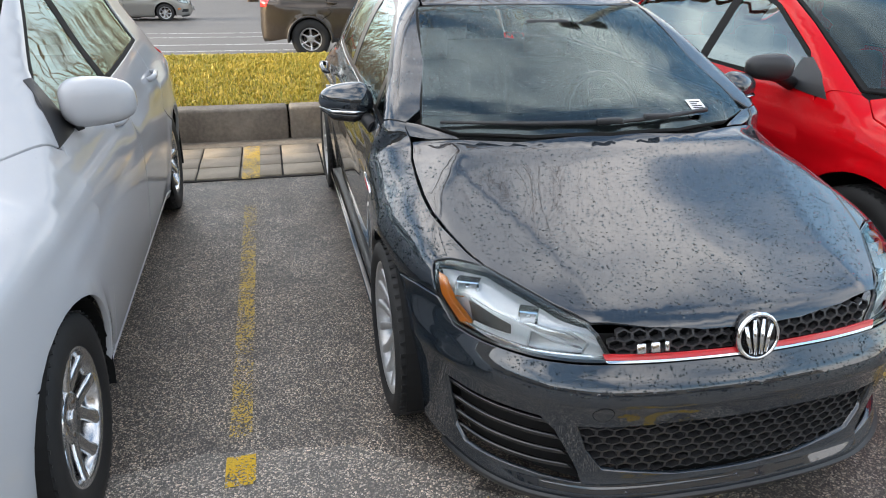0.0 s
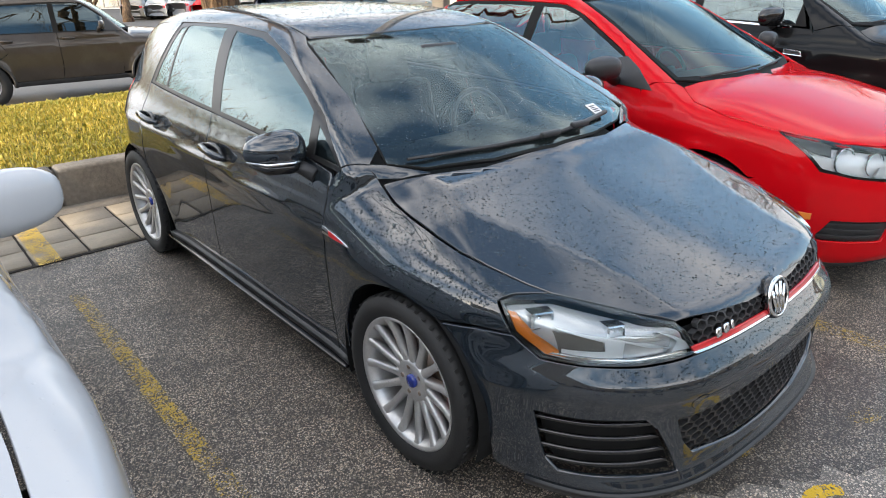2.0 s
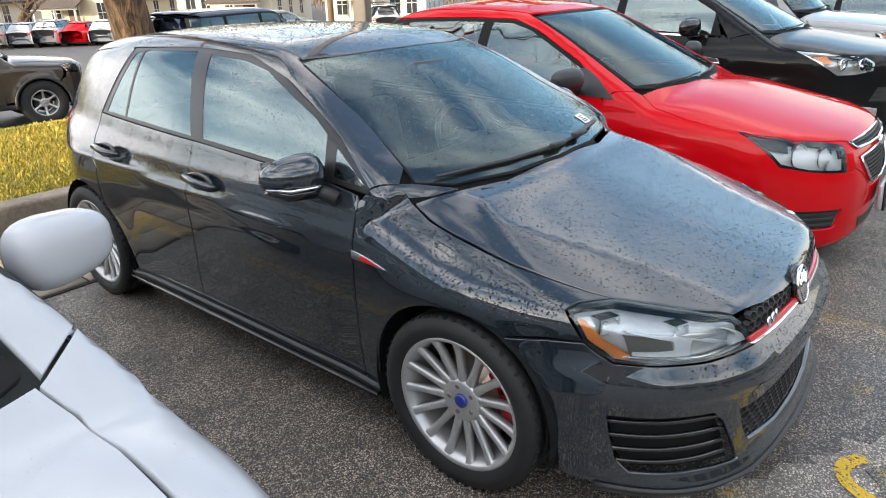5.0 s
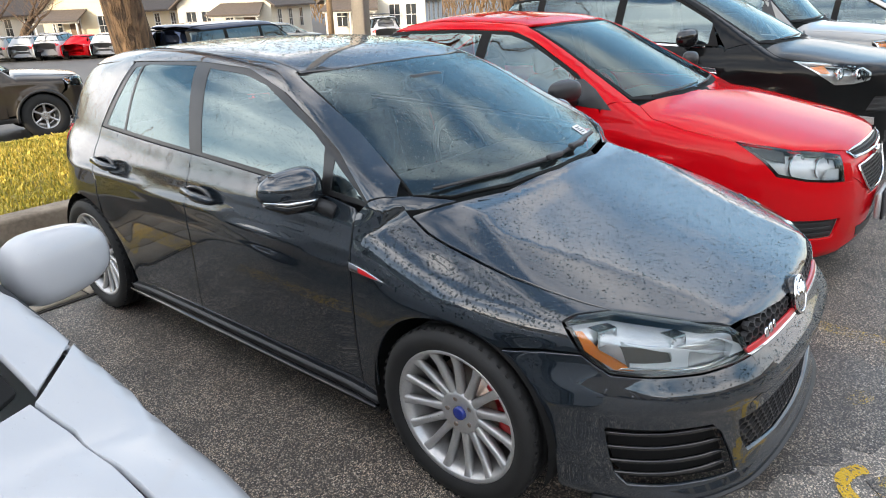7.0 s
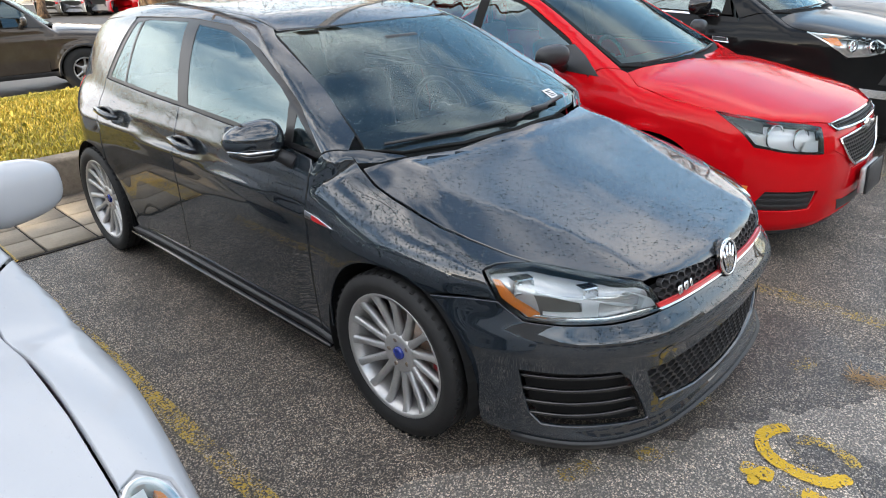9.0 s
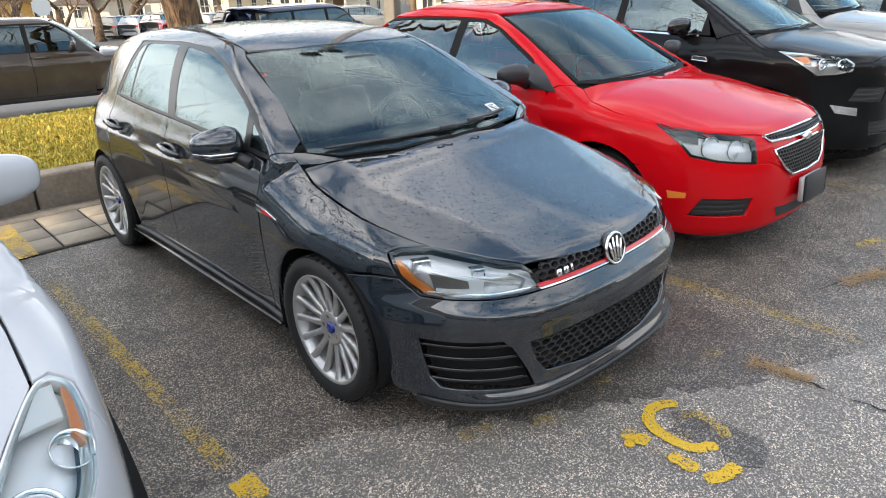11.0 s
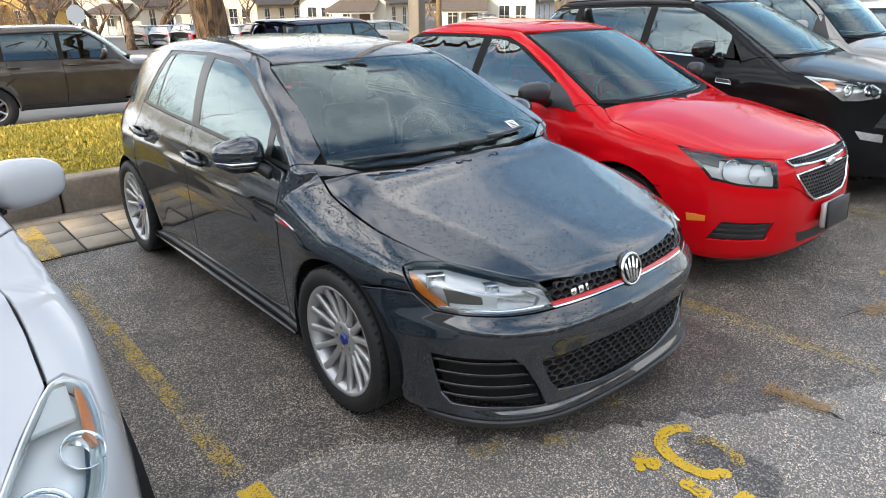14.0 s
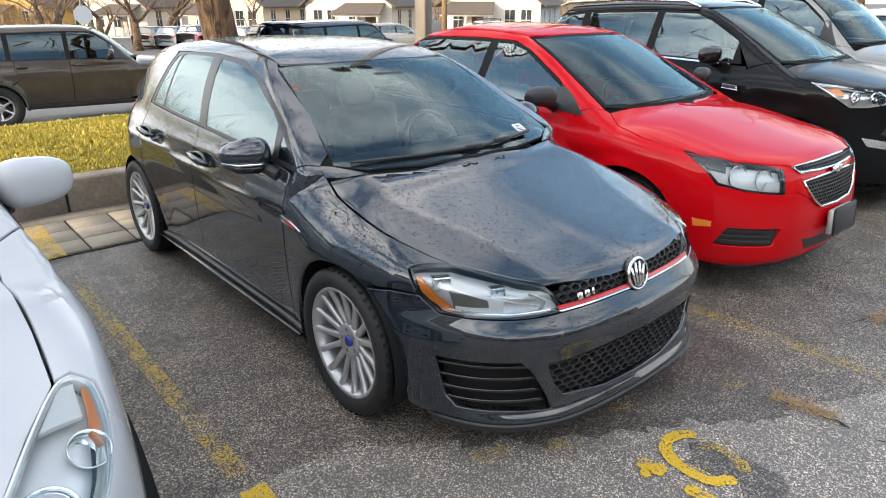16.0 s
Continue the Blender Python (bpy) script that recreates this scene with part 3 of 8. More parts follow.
def wheel(parent, name, radius, rim_r, width, side, at, spokes, rim_mat, caliper=None, twin=False, cap_mat=None, spoke_w=0.016, steer=0.0, lugs=5):
    """A wheel with tyre, rim, spokes, hub, bolts, disc and caliper; its outer face looks to x = side."""
    hub = part(name, None, None, parent, at=pose(*at, 0, 0, steer) @ (Matrix() if side > 0 else pose(0, 0, 0, 0, 0, 180)))
    w, R, r = width / 2, radius, rim_r
    shoulder = R - 0.012
    prof = [(-w * 0.86, r - 0.006), (-w, r + 0.02), (-w * 1.04, (r + R) / 2), (-w * 0.96, shoulder), (-w * 0.82, R - 0.002)]
    for g in (-0.5, -0.17, 0.17, 0.5):
        prof += [(w * g - 0.005, R), (w * g - 0.004, R - 0.007), (w * g + 0.004, R - 0.007), (w * g + 0.005, R)]
    prof += [(w * 0.82, R - 0.002), (w * 0.96, shoulder), (w * 1.03, (r + R) / 2 + 0.005), (w * 1.04, (r + R) / 2 - 0.005), (w, r + 0.018), (w * 0.93, r + 0.004), (w * 0.86, r - 0.006)]
    tyre = lathe(prof, 64)
    for i in range(52):
        a = 2 * math.pi * i / 52
        for s in (-1, 1):
            block((0.022, 0.005, 0.012), (0, 0, 0), 0, 1, pose(s * w * 0.84, R * math.cos(a) * 0.993, R * math.sin(a) * 0.993, math.degrees(a), 0, s * 12), tyre)
    part("tyre", tyre, RUBBER, hub)
    barrel = lathe([(w * 0.9, r + 0.004), (w * 0.93, r - 0.004), (w * 0.86, r - 0.014), (w * 0.6, r - 0.028), (-w * 0.8, r - 0.032), (-w * 0.86, r - 0.004), (-w * 0.8, r - 0.02), (w * 0.5, r - 0.02)], 64)
    part("rim", barrel, rim_mat, hub)
    face = w * 0.62
    part("hub", lathe([(face - 0.03, 0.0), (face - 0.03, 0.084), (face - 0.004, 0.079), (face + 0.004, 0.068), (face - 0.004, 0.034), (face - 0.004, 0.0)], 32, closed=False), rim_mat, hub)
    for i in range(spokes):
        for off in ((-0.5, 0.5) if twin else (0,)):
            a = 360 * i / spokes
            bm = bmesh.new()
            ring = []
            for rr, hw, fx, th in ((0.055, spoke_w * 0.85, face - 0.004, 0.03), (0.12, spoke_w * 0.62, face + 0.006, 0.03), (r * 0.75, spoke_w * 0.6, face + 0.014, 0.026), (r - 0.022, spoke_w * 0.75, w * 0.84, 0.022), (r - 0.006, spoke_w * 1.2, w * 0.88, 0.02)):
                sh = off * spoke_w * (2.4 if rr < 0.1 else 2.4 + (rr - 0.06) * 9)
                ring.append([bm.verts.new(q) for q in ((fx - th, sh - hw, rr), (fx - 0.006, sh - hw, rr), (fx, sh - hw * 0.55, rr), (fx, sh + hw * 0.55, rr), (fx - 0.006, sh + hw, rr), (fx - th, sh + hw, rr))])
            for A, B in zip(ring, ring[1:]):
                for j in range(6):
                    bm.faces.new((A[j], A[(j + 1) % 6], B[(j + 1) % 6], B[j]))
            bmesh.ops.recalc_face_normals(bm, faces=bm.faces)
            for q in bm.faces:
                q.smooth = True
            bmesh.ops.rotate(bm, matrix=pose(0, 0, 0, a, 0, 0).to_3x3(), verts=bm.verts)
            part("spoke", bm, rim_mat, hub)
    for i in range(lugs):
        a = 2 * math.pi * (i + 0.5) / lugs
        bm = lathe([(-0.014, 0.0), (-0.014, 0.011), (0.004, 0.0105), (0.006, 0.008), (0.006, 0.0)], 6, closed=False)
        part("wheel_bolt", bm, STEEL, hub, at=pose(face - 0.004, 0.052 * math.cos(a), 0.052 * math.sin(a)))
    part("centre_cap", lathe([(face - 0.01, 0.0), (face - 0.01, 0.026), (face + 0.006, 0.024), (face + 0.009, 0.018), (face + 0.009, 0.0)], 24, closed=False), cap_mat or rim_mat, hub)
    part("brake_disc", lathe([(-0.03, 0.06), (-0.03, r - 0.075), (-0.01, r - 0.075), (-0.01, 0.07), (0.0, 0.07), (0.0, 0.0), (-0.03, 0.0)], 48), STEEL, hub)
    if caliper:
        bm = bmesh.new()
        for i in range(5):
            a = -22 + 11 * i + (20 if side < 0 else 160)
            block((0.055, 0.052, 0.062), (0, 0, 0), 0.008, 2, pose(0, 0, 0, a, 0, 0) @ pose(0.0, r - 0.085, 0), bm)
        part("brake_caliper", bm, caliper, hub)
    return hub


def open_box(w, d, h, rim):
    """A box open towards -y, its inner walls drawn together at the back."""
    bm = bmesh.new()
    rows = []
    for f, y in ((1.0, 0.03), (1.0, -0.02), (1.0 - 2 * rim / w, -0.022), (0.55, 0.02)):
        rows.append([bm.verts.new((sx * w / 2 * f, y * d / 0.05, sz * h / 2 * f)) for sx, sz in ((-1, -1), (1, -1), (1.0, 1), (-0.92, 1))])
    for A, B in zip(rows, rows[1:]):
        for j in range(4):
            bm.faces.new((A[j], A[(j + 1) % 4], B[(j + 1) % 4], B[j]))
    bm.faces.new(rows[-1])
    bm.faces.new(rows[0][::-1])
    bmesh.ops.recalc_face_normals(bm, faces=bm.faces)
    return bm


def ring_arc(name, yc, zc, r, x0, x1, z_low, mirror):
    """The dark liner of a wheel arch: half a drum with its inner wall."""
    bm = bmesh.new()
    rows = []
    for i in range(25):
        a = radians(-20 + 220 * i / 24)
        y, z = yc + r * math.cos(a), max(zc + r * math.sin(a), z_low)
        rows.append([bm.verts.new((x, y, z)) for x in (x1, x0)])
    c = bm.verts.new((x0, yc, zc))
    for A, B in zip(rows, rows[1:]):
        bm.faces.new((A[0], A[1], B[1], B[0]))
        bm.faces.new((A[1], c, B[1]))
    if mirror:
        bmesh.ops.scale(bm, vec=(-1, 1, 1), verts=bm.verts)
    return bm


def lift(B, x, y):
    return tuple(B.cast(np.array([[x, y, 2.6]]), np.array((0.0, 0.0, -1.0)))[0])


def flank(B, y, z):
    return tuple(B.cast(np.array([[2.2, y, z]]), np.array((-1.0, 0.0, 0.0)))[0])


def face(B, x, z):
    return tuple(B.cast(np.array([[x, -2.6, z]]), np.array((0.0, 1.0, 0.0)))[0])


def seat(parent, at, mat, wide=0.5, label=""):
    """A car seat with cushion, tall back and head rest, on a plinth."""
    s = part("seat", block((wide, 0.5, 0.16), (0, 0, 0.36), 0.06, 3), mat, parent, label, at=at)
    part("seat_back", block((wide, 0.14, 0.62), (0, 0, 0), 0.06, 3, pose(0, 0.30, 0.70, -14)), mat, s)
    part("head_rest", block((0.26, 0.09, 0.17), (0, 0, 0), 0.04, 3, pose(0, 0.41, 1.08, -10)), mat, s)
    part("plinth", block((wide * 0.8, 0.4, 0.2), (0, 0, 0.2), 0.01, 1), PLASTIC, s)
    return s


def cabin(parent, body, y_dash, y_seat, y_bench, width, z0=0.0, wheel_x=0.36, floor=0.24):
    """What can be seen through the windows: dashboard, steering wheel, seats, floor."""
    part("dashboard", block((width * 1.72, 0.55, 0.22), (0, y_dash, 0.80 + z0), 0.08, 3), PLASTIC, parent)
    part("floor_pan", block((width * 1.7, 3.6, 0.03), (0, y_seat + 0.1, floor), 0.0), SEAL, parent)
    bm = bmesh.new()
    pts = [(0.185 * math.cos(a), 0, 0.185 * math.sin(a)) for a in (2 * math.pi * i / 20 for i in range(21))]
    tube(pts, 0.014, 8, bm, False)
    block((0.34, 0.03, 0.05), (0, 0, 0), 0.012, 2, None, bm)
    block((0.12, 0.05, 0.12), (0, 0.01, 0), 0.03, 2, None, bm)
    part("steering_wheel", bm, PLASTIC, parent, at=pose(wheel_x, y_dash + 0.38, 0.86 + z0, -24))
    for x in (-wheel_x, wheel_x):
        seat(parent, pose(x, y_seat, z0), SEAT_CLOTH)
    seat(parent, pose(0, y_bench, z0), SEAT_CLOTH, 1.2)


LAMP_SMOKE = material("smoky_lamp_bowl", (0.6, 0.61, 0.62), 0.22, 0.35, vary=0.5, vary_scale=16, tint=(0.3, 0.3, 0.31), coat=0.4)
LAMP_BAR = material("satin_lamp_bar", (0.78, 0.79, 0.8), 0.3, 0.1, coat=0.3)
# dark grey standing in for a building mirrored in the headlamp
LAMP_REFLECTION = material("dark_lamp_reflection", (0.16, 0.15, 0.14), 0.12, 0.5)


def build_hatch(at):
    car = thing("hatchback_car", "dark grey hatchback wet with rain, parked in its bay", "car", at)
    B, P = HATCH, GREY_PAINT
    arch_f, arch_r = (0.0, 0.315, 0.358), (aft(2.631), 0.315, 0.358)
    # upper panels
    hood = mirrored([(0, -0.785, 1), (0.15, -0.777, 1), (0.3, -0.755, 1), (0.45, -0.715, 1), (0.52, -0.63, 1), (0.58, -0.54, 1), (0.652, -0.434, 1), (0.68, -0.368, 1), (0.72, -0.245, 1), (0.742, -0.15, 1),
                     (0.748, -0.05, 1), (0.744, 0.086, 1), (0.737, 0.189, 1), (0.721, 0.272, 1), (0.6, 0.208, 1), (0.36, 0.144, 1), (0, 0.122, 1)])
    part("bonnet", skin("bonnet", B, hood, TOP, h=0.03), P, car, "dark grey bonnet beaded with water")
    roof = mirrored([(0, 0.955, 1), (0.3, 0.972, 1), (0.52, 1.035, 1), (0.505, 1.3, 1), (0.495, aft(1.8), 1), (0.47, aft(2.4), 1), (0.42, aft(2.96), 1), (0, aft(3.06), 1)])
    part("roof", skin("roof", B, roof, TOP, h=0.05), P, car, "dark grey roof covered in water drops")
    rail = [(0.795, 0.395, 0.96), (0.735, 0.325, 0.985), (0.68, 0.36, 1.03), (0.63, 0.62, 1.18), (0.57, 0.98, 1.33), (0.53, 1.05, 1.355), (0.51, 1.3, 1.395), (0.50, aft(1.8), 1.415), (0.475, aft(2.4), 1.39), (0.425, aft(2.98), 1.33),
            (0.47, aft(3.0), 1.27), (0.56, aft(2.38), 1.345), (0.575, aft(1.7), 1.375), (0.585, 1.3, 1.36), (0.648, 0.98, 1.28), (0.708, 0.75, 1.192), (0.745, 0.6, 1.122)]
    both("roof_rail_panel", B, rail, SHOULDER, P, car, h=0.022)
    fender = [(0.83, 0.435, 0.93), (0.797, 0.395, 0.958), (0.735, 0.325, 0.983), *[lift(B, *q) for q in ((0.727, 0.278), (0.743, 0.19), (0.75, 0.086), (0.754, -0.05), (0.748, -0.15), (0.726, -0.245), (0.686, -0.366), (0.658, -0.428), (0.70, -0.394), (0.74, -0.364))], (0.784, -0.346, 0.737), (0.792, -0.408, 0.657), (0.832, -0.3, 0.652)] + [flank(B, y, z) for _, y, z in arc(*arch_f, 119, 0, 15)] + hv((0.37, 0.22), (0.445, 0.22), (0.445, 0.5), (0.43, 0.8))
    both("front_wing", B, fender, SHOULDER, P, car, h=0.018)
    door = hv((0.455, 0.225), (0.452, 0.5), (0.438, 0.8), (0.438, 0.925), (0.45, 0.948), (0.6, 0.967), (1.42, 1.003), (1.5, 1.005), (1.498, 0.9), (1.5, 0.65), (1.55, 0.38), (1.575, 0.225))
    rear = hv((1.505, 1.005), (2.44, 1.03), (2.5, 1.032), (2.5, 0.93), (2.46, 0.86), (2.40, 0.78)) + arc(*arch_r, 128, 180, 8) + hv((2.26, 0.225), (1.58, 0.225), (1.555, 0.38), (1.505, 0.65), (1.503, 0.9))
    quarter = hv((2.505, 0.93), (2.505, 1.032), (2.37, 1.335), (2.42, 1.355), (2.9, 1.31), (3.14, 1.24), (3.22, 1.05), (3.27, 0.86), (3.3, 0.6), (3.27, 0.3), (3.1, 0.2), (3.0, 0.22)) + arc(*arch_r, 0, 126, 18) + hv((2.405, 0.78), (2.465, 0.86))
    for m in (True, False):
        front_door = part("front_door", skin("front_door", B, door, SIDE, mirror=m, h=0.026), P, car)
        rear_door = part("rear_door", skin("rear_door", B, rear, SIDE, mirror=m, h=0.026), P, car)
        part("rear_quarter", skin("rear_quarter", B, quarter, SIDE, mirror=m, h=0.03), P, car)
        sx = -1 if m else 1
        for dr, y0, z0 in ((front_door, 1.365, 0.862), (rear_door, 2.255, 0.89)):
            hb = bmesh.new()
            pts = [(0.0, -0.115, -0.012), (0.026, -0.085, -0.006), (0.034, 0.0, 0.0), (0.03, 0.08, 0.006), (0.0, 0.11, 0.008)]
            tube(pts, [0.008, 0.014, 0.015, 0.014, 0.008], 10, hb)
            bmesh.ops.scale(hb, vec=(sx, 1, 1.25), verts=hb.verts)
            part("door_handle", hb, P, dr, "dark grey pull handle", at=pose(sx * 0.868, aft(y0), z0))
            cup = lathe([(0.004, 0.0), (0.004, 0.85), (-0.002, 1.0), (0.008, 1.02), (0.01, 0.9), (0.0065, 0.6), (0.006, 0.0)], 24, closed=False)
            bmesh.ops.scale(cup, vec=(sx, 0.10, 0.036), verts=cup.verts)
            part("handle_cup", cup, GLOSS_BLACK, dr, at=pose(sx * 0.872, aft(y0), z0 - 0.002, 0, -sx * 8))
        glass_f = hv((1.6, 1.348), (1.31, 1.335), (1.13, 1.305), (0.99, 1.255), (0.75, 1.165), (0.665, 1.12), (0.63, 0.988), (1.435, 1.02))
        glass_q = hv((0.60, 1.085), (0.41, 0.975), (0.585, 0.985))
        glass_r = hv((1.725, 1.355), (2.2, 1.345), (2.245, 1.335), (2.195, 1.042), (1.535, 1.022))
        glass_c = hv((2.265, 1.335), (2.33, 1.325), (2.445, 1.046), (2.215, 1.042))
        frame_line = hv((0.37, 0.957), (0.6, 1.12), (0.75, 1.19), (0.98, 1.278), (1.13, 1.328), (1.3, 1.357), (1.7, 1.373), (2.37, 1.345), (2.5, 1.036), (1.5, 1.008), (0.6, 0.97))
        part("window_frame", skin("window_frame", B, frame_line, SIDE, mirror=m, off=-0.004, gap=0, holes=(glass_f, glass_q, glass_r, glass_c), h=0.03), FRAME_BLACK, car)
        for nm, g in (("front_side_window", glass_f), ("quarter_light", glass_q), ("rear_side_window", glass_r), ("rear_quarter_window", glass_c)):
            part(nm, skin(nm, B, g, SIDE, mirror=m, off=-0.006, depth=0.004, gap=0, h=0.06), GLASS, car)
        sill = hv((0.36, 0.235), (2.27, 0.235), (2.27, 0.165), (0.36, 0.165))
        part("side_skirt", skin("side_skirt", B, sill, SIDE, mirror=m, off=0.02, depth=0.04), PLASTIC, car)
        part("skirt_blade", block((0.03, 1.84, 0.016), (sx * 0.868, 1.28, 0.205), 0.006, 2), GLOSS_BLACK, car)
        for a in (arch_f, arch_r):
            part("arch_liner", ring_arc("arch_liner", a[0], a[1], 0.364, 0.5, 0.868, 0.16, m), SEAL, car)
        blade = part("wing_badge", skin("wing_badge", B, hv((0.432, 0.742), (0.432, 0.768), (0.35, 0.757), (0.27, 0.735), (0.35, 0.738)), SIDE, mirror=m, off=0.005, depth=0.006, gap=0, h=0.02), CHROME, car, "chrome blade badge with a red field")
        part("badge_field", skin("badge_field", B, hv((0.385, 0.745), (0.385, 0.760), (0.35, 0.754), (0.295, 0.739), (0.35, 0.741)), SIDE, mirror=m, off=0.007, depth=0.003, gap=0, h=0.02), RED_LACQUER, blade)
    # windscreen in its black band
    lean = Vector((0, 0.55, -0.83))
    screen = mirrored([(0, 0.945, 1.352), (0.3, 0.962, 1.347), (0.545, 1.012, 1.332), (0.605, 0.63, 1.17), (0.68, 0.30, 0.985), (0.56, 0.225, 0.968), (0.3, 0.155, 0.966), (0, 0.134, 0.966)])
    band = mirrored([(0, 0.953, 1.356), (0.3, 0.97, 1.35), (0.562, 1.025, 1.338), (0.625, 0.63, 1.17), (0.683, 0.3, 0.984), (0.562, 0.222, 0.965), (0.3, 0.145, 0.96), (0, 0.12, 0.96)])
    part("windscreen", skin("windscreen", B, screen, lean, off=-0.002, depth=0.005, gap=0, h=0.06), SCREEN_GLASS, car, "windscreen covered in fine water drops")
    part("windscreen_band", skin("windscreen_band", B, band, lean, off=-0.003, gap=0, holes=(screen,), h=0.04), SEAL, car)
    lab = part("permit_sticker", skin("permit_sticker", B, [(0.41, 0.255, 0.985), (0.486, 0.268, 0.985), (0.478, 0.317, 1.02), (0.404, 0.305, 1.02)], lean, off=0.0015, depth=0.001, gap=0, h=0.04), PAPER, car, "small white paper permit with a printed code")
    for k in range(4):
        u = 0.16 + 0.19 * k
        q = [Vector((0.417, 0.256, 0.985)).lerp(Vector((0.411, 0.306, 1.02)), u + dv).lerp(Vector((0.479, 0.267, 0.985)).lerp(Vector((0.472, 0.316, 1.02)), u + dv), du) for du, dv in ((0.05, 0), (0.9 if k != 2 else 0.6, 0), (0.9 if k != 2 else 0.6, 0.07), (0.05, 0.07))]
        part("print_bar", skin("print_bar", B, q, lean, off=0.0022, depth=0.0004, gap=0, h=0.04), SEAL, lab)
    for m in (True, False):
        part("cowl_corner", skin("cowl_corner", B, [(0.56, 0.208, 0.95), (0.69, 0.303, 0.984), (0.742, 0.335, 0.985), (0.732, 0.285, 0.955), (0.66, 0.24, 0.955)], Vector((-0.1, 0.45, -0.88)), mirror=m, off=-0.006, depth=0.004, gap=0, h=0.015), P, car)
    # wipers
    for pts in ([(-0.62, 0.262, 0.995), (-0.3, 0.185, 0.995), (0.0, 0.155, 0.995), (0.06, 0.15, 0.992)], [(-0.02, 0.15, 0.99), (0.2, 0.17, 1.0), (0.46, 0.225, 1.01)]):
        bm = tube(pts, [0.006, 0.009, 0.010, 0.007][:len(pts)], 6)
        a = Vector(pts[-2])
        block((0.10, 0.026, 0.022), a + Vector((0, -0.01, 0.008)), 0.006, 2, None, bm)
        part("wiper", bm, PLASTIC, car)
    # front end
    bumper = [(0, -0.81, 0.598), (0.2, -0.80, 0.598), (0.41, -0.775, 0.598), (0.5, -0.75, 0.594), (0.59, -0.70, 0.592), (0.71, -0.59, 0.595), (0.757, -0.49, 0.598), (0.779, -0.45, 0.626), (0.79, -0.415, 0.651), (0.832, -0.302, 0.646)]
    bumper += [flank(B, y, z) for _, y, z in arc(*arch_f, 120, 180, 10)] + [flank(B, -0.366, 0.2), flank(B, -0.38, 0.18), (0.75, -0.5, 0.175), (0.67, -0.63, 0.178), (0.48, -0.78, 0.18), (0.25, -0.85, 0.182), (0, -0.86, 0.184)]
    hole_s = [(0.785, -0.5, 0.435), (0.78, -0.52, 0.35), (0.765, -0.535, 0.27), (0.74, -0.565, 0.232), (0.61, -0.72, 0.232), (0.47, -0.80, 0.225), (0.50, -0.79, 0.29), (0.55, -0.765, 0.39), (0.585, -0.74, 0.432)]
    hole_c = [(0, -0.86, 0.425), (0.25, -0.85, 0.425), (0.5, -0.80, 0.415), (0.47, -0.81, 0.33), (0.42, -0.82, 0.268), (0.2, -0.845, 0.24), (0, -0.855, 0.237)]
    # the centre opening is cut to the middle line
    outer = [face(B, 0.0, 0.598)] + bumper[1:-1] + [(0, -0.86, 0.184)]
    cut = outer[:-1] + [face(B, 0.0, 0.184), face(B, 0.0, 0.21), face(B, 0.0, 0.237), (0.2, -0.845, 0.24), (0.42, -0.82, 0.268), (0.47, -0.81, 0.33), (0.5, -0.80, 0.415), (0.25, -0.85, 0.425)] + [face(B, 0.0, z) for z in (0.425, 0.45, 0.475, 0.5, 0.525, 0.55, 0.575)]
    whole("front_bumper", B, cut, CORNER, P, car, h=0.016, holes=(hole_s,))
    lip = [(0, -0.86, 0.185), (0.25, -0.85, 0.183), (0.48, -0.78, 0.181), (0.67, -0.63, 0.179), (0.75, -0.5, 0.178), (0.765, -0.46, 0.178), (0.765, -0.46, 0.15), (0.67, -0.63, 0.148), (0.25, -0.85, 0.15), (0, -0.86, 0.15)]
    whole("front_splitter", B, lip, CORNER, PLASTIC, car, off=0.012, depth=0.05, gap=0)
    back_c = [(x * 1.02, y, z + (0.012 if z > 0.35 else -0.012)) for x, y, z in hole_c]
    whole("lower_grille_back", B, back_c, CORNER, SEAL, car, off=-0.05, depth=0.0)
    region = [(0.0, 0.237), (0.2, 0.24), (0.42, 0.268), (0.47, 0.33), (0.5, 0.42), (0.25, 0.428), (0, 0.428)]
    region = [*region, *[(-x, z) for x, z in reversed(region) if x > 0]]
    part("lower_grille", honeycomb("lower_grille", B, region, 0.047, 0.0042, 0.014, 0.03, 0.62), PLASTIC, car, "black honeycomb lower grille")
    both("side_grille_back", B, hole_s, CORNER, SEAL, car, off=-0.045, depth=0.0)
    for i, (z, x0, x1) in enumerate(((0.405, 0.57, 0.785), (0.355, 0.545, 0.782), (0.305, 0.52, 0.775), (0.26, 0.495, 0.76))):
        slat = [(x0, -0.76, z + 0.004), (x1, -0.5, z + 0.003), (x1, -0.5, z - 0.003), (x0 - 0.02, -0.77, z - 0.004)]
        both("grille_slat", B, slat, CORNER, GLOSS_BLACK, car, off=-0.012, depth=0.014, gap=0)
    disc = [(-0.43 + 0.027 * math.cos(a), -0.84, 0.468 + 0.027 * math.sin(a)) for a in (2 * math.pi * i / 24 for i in range(24))]
    part("tow_eye_rim", skin("tow_eye_rim", B, disc, FRONT, off=0.0006, depth=0.001, gap=0, h=0.02), SEAL, car)
    part("tow_eye_cover", skin("tow_eye_cover", B, [(-0.43 + (x + 0.43) * 0.93, y, 0.468 + (z - 0.468) * 0.93) for x, y, z in disc], FRONT, off=0.0012, depth=0.002, gap=0, h=0.02), P, car)
    # upper grille between the lamps
    opening = [(0, -0.8, 0.6), (0.2, -0.8, 0.6), (0.41, -0.775, 0.6), (0.445, -0.72, 0.672), (0.3, -0.75, 0.69), (0.15, -0.77, 0.695), (0, -0.77, 0.697)]
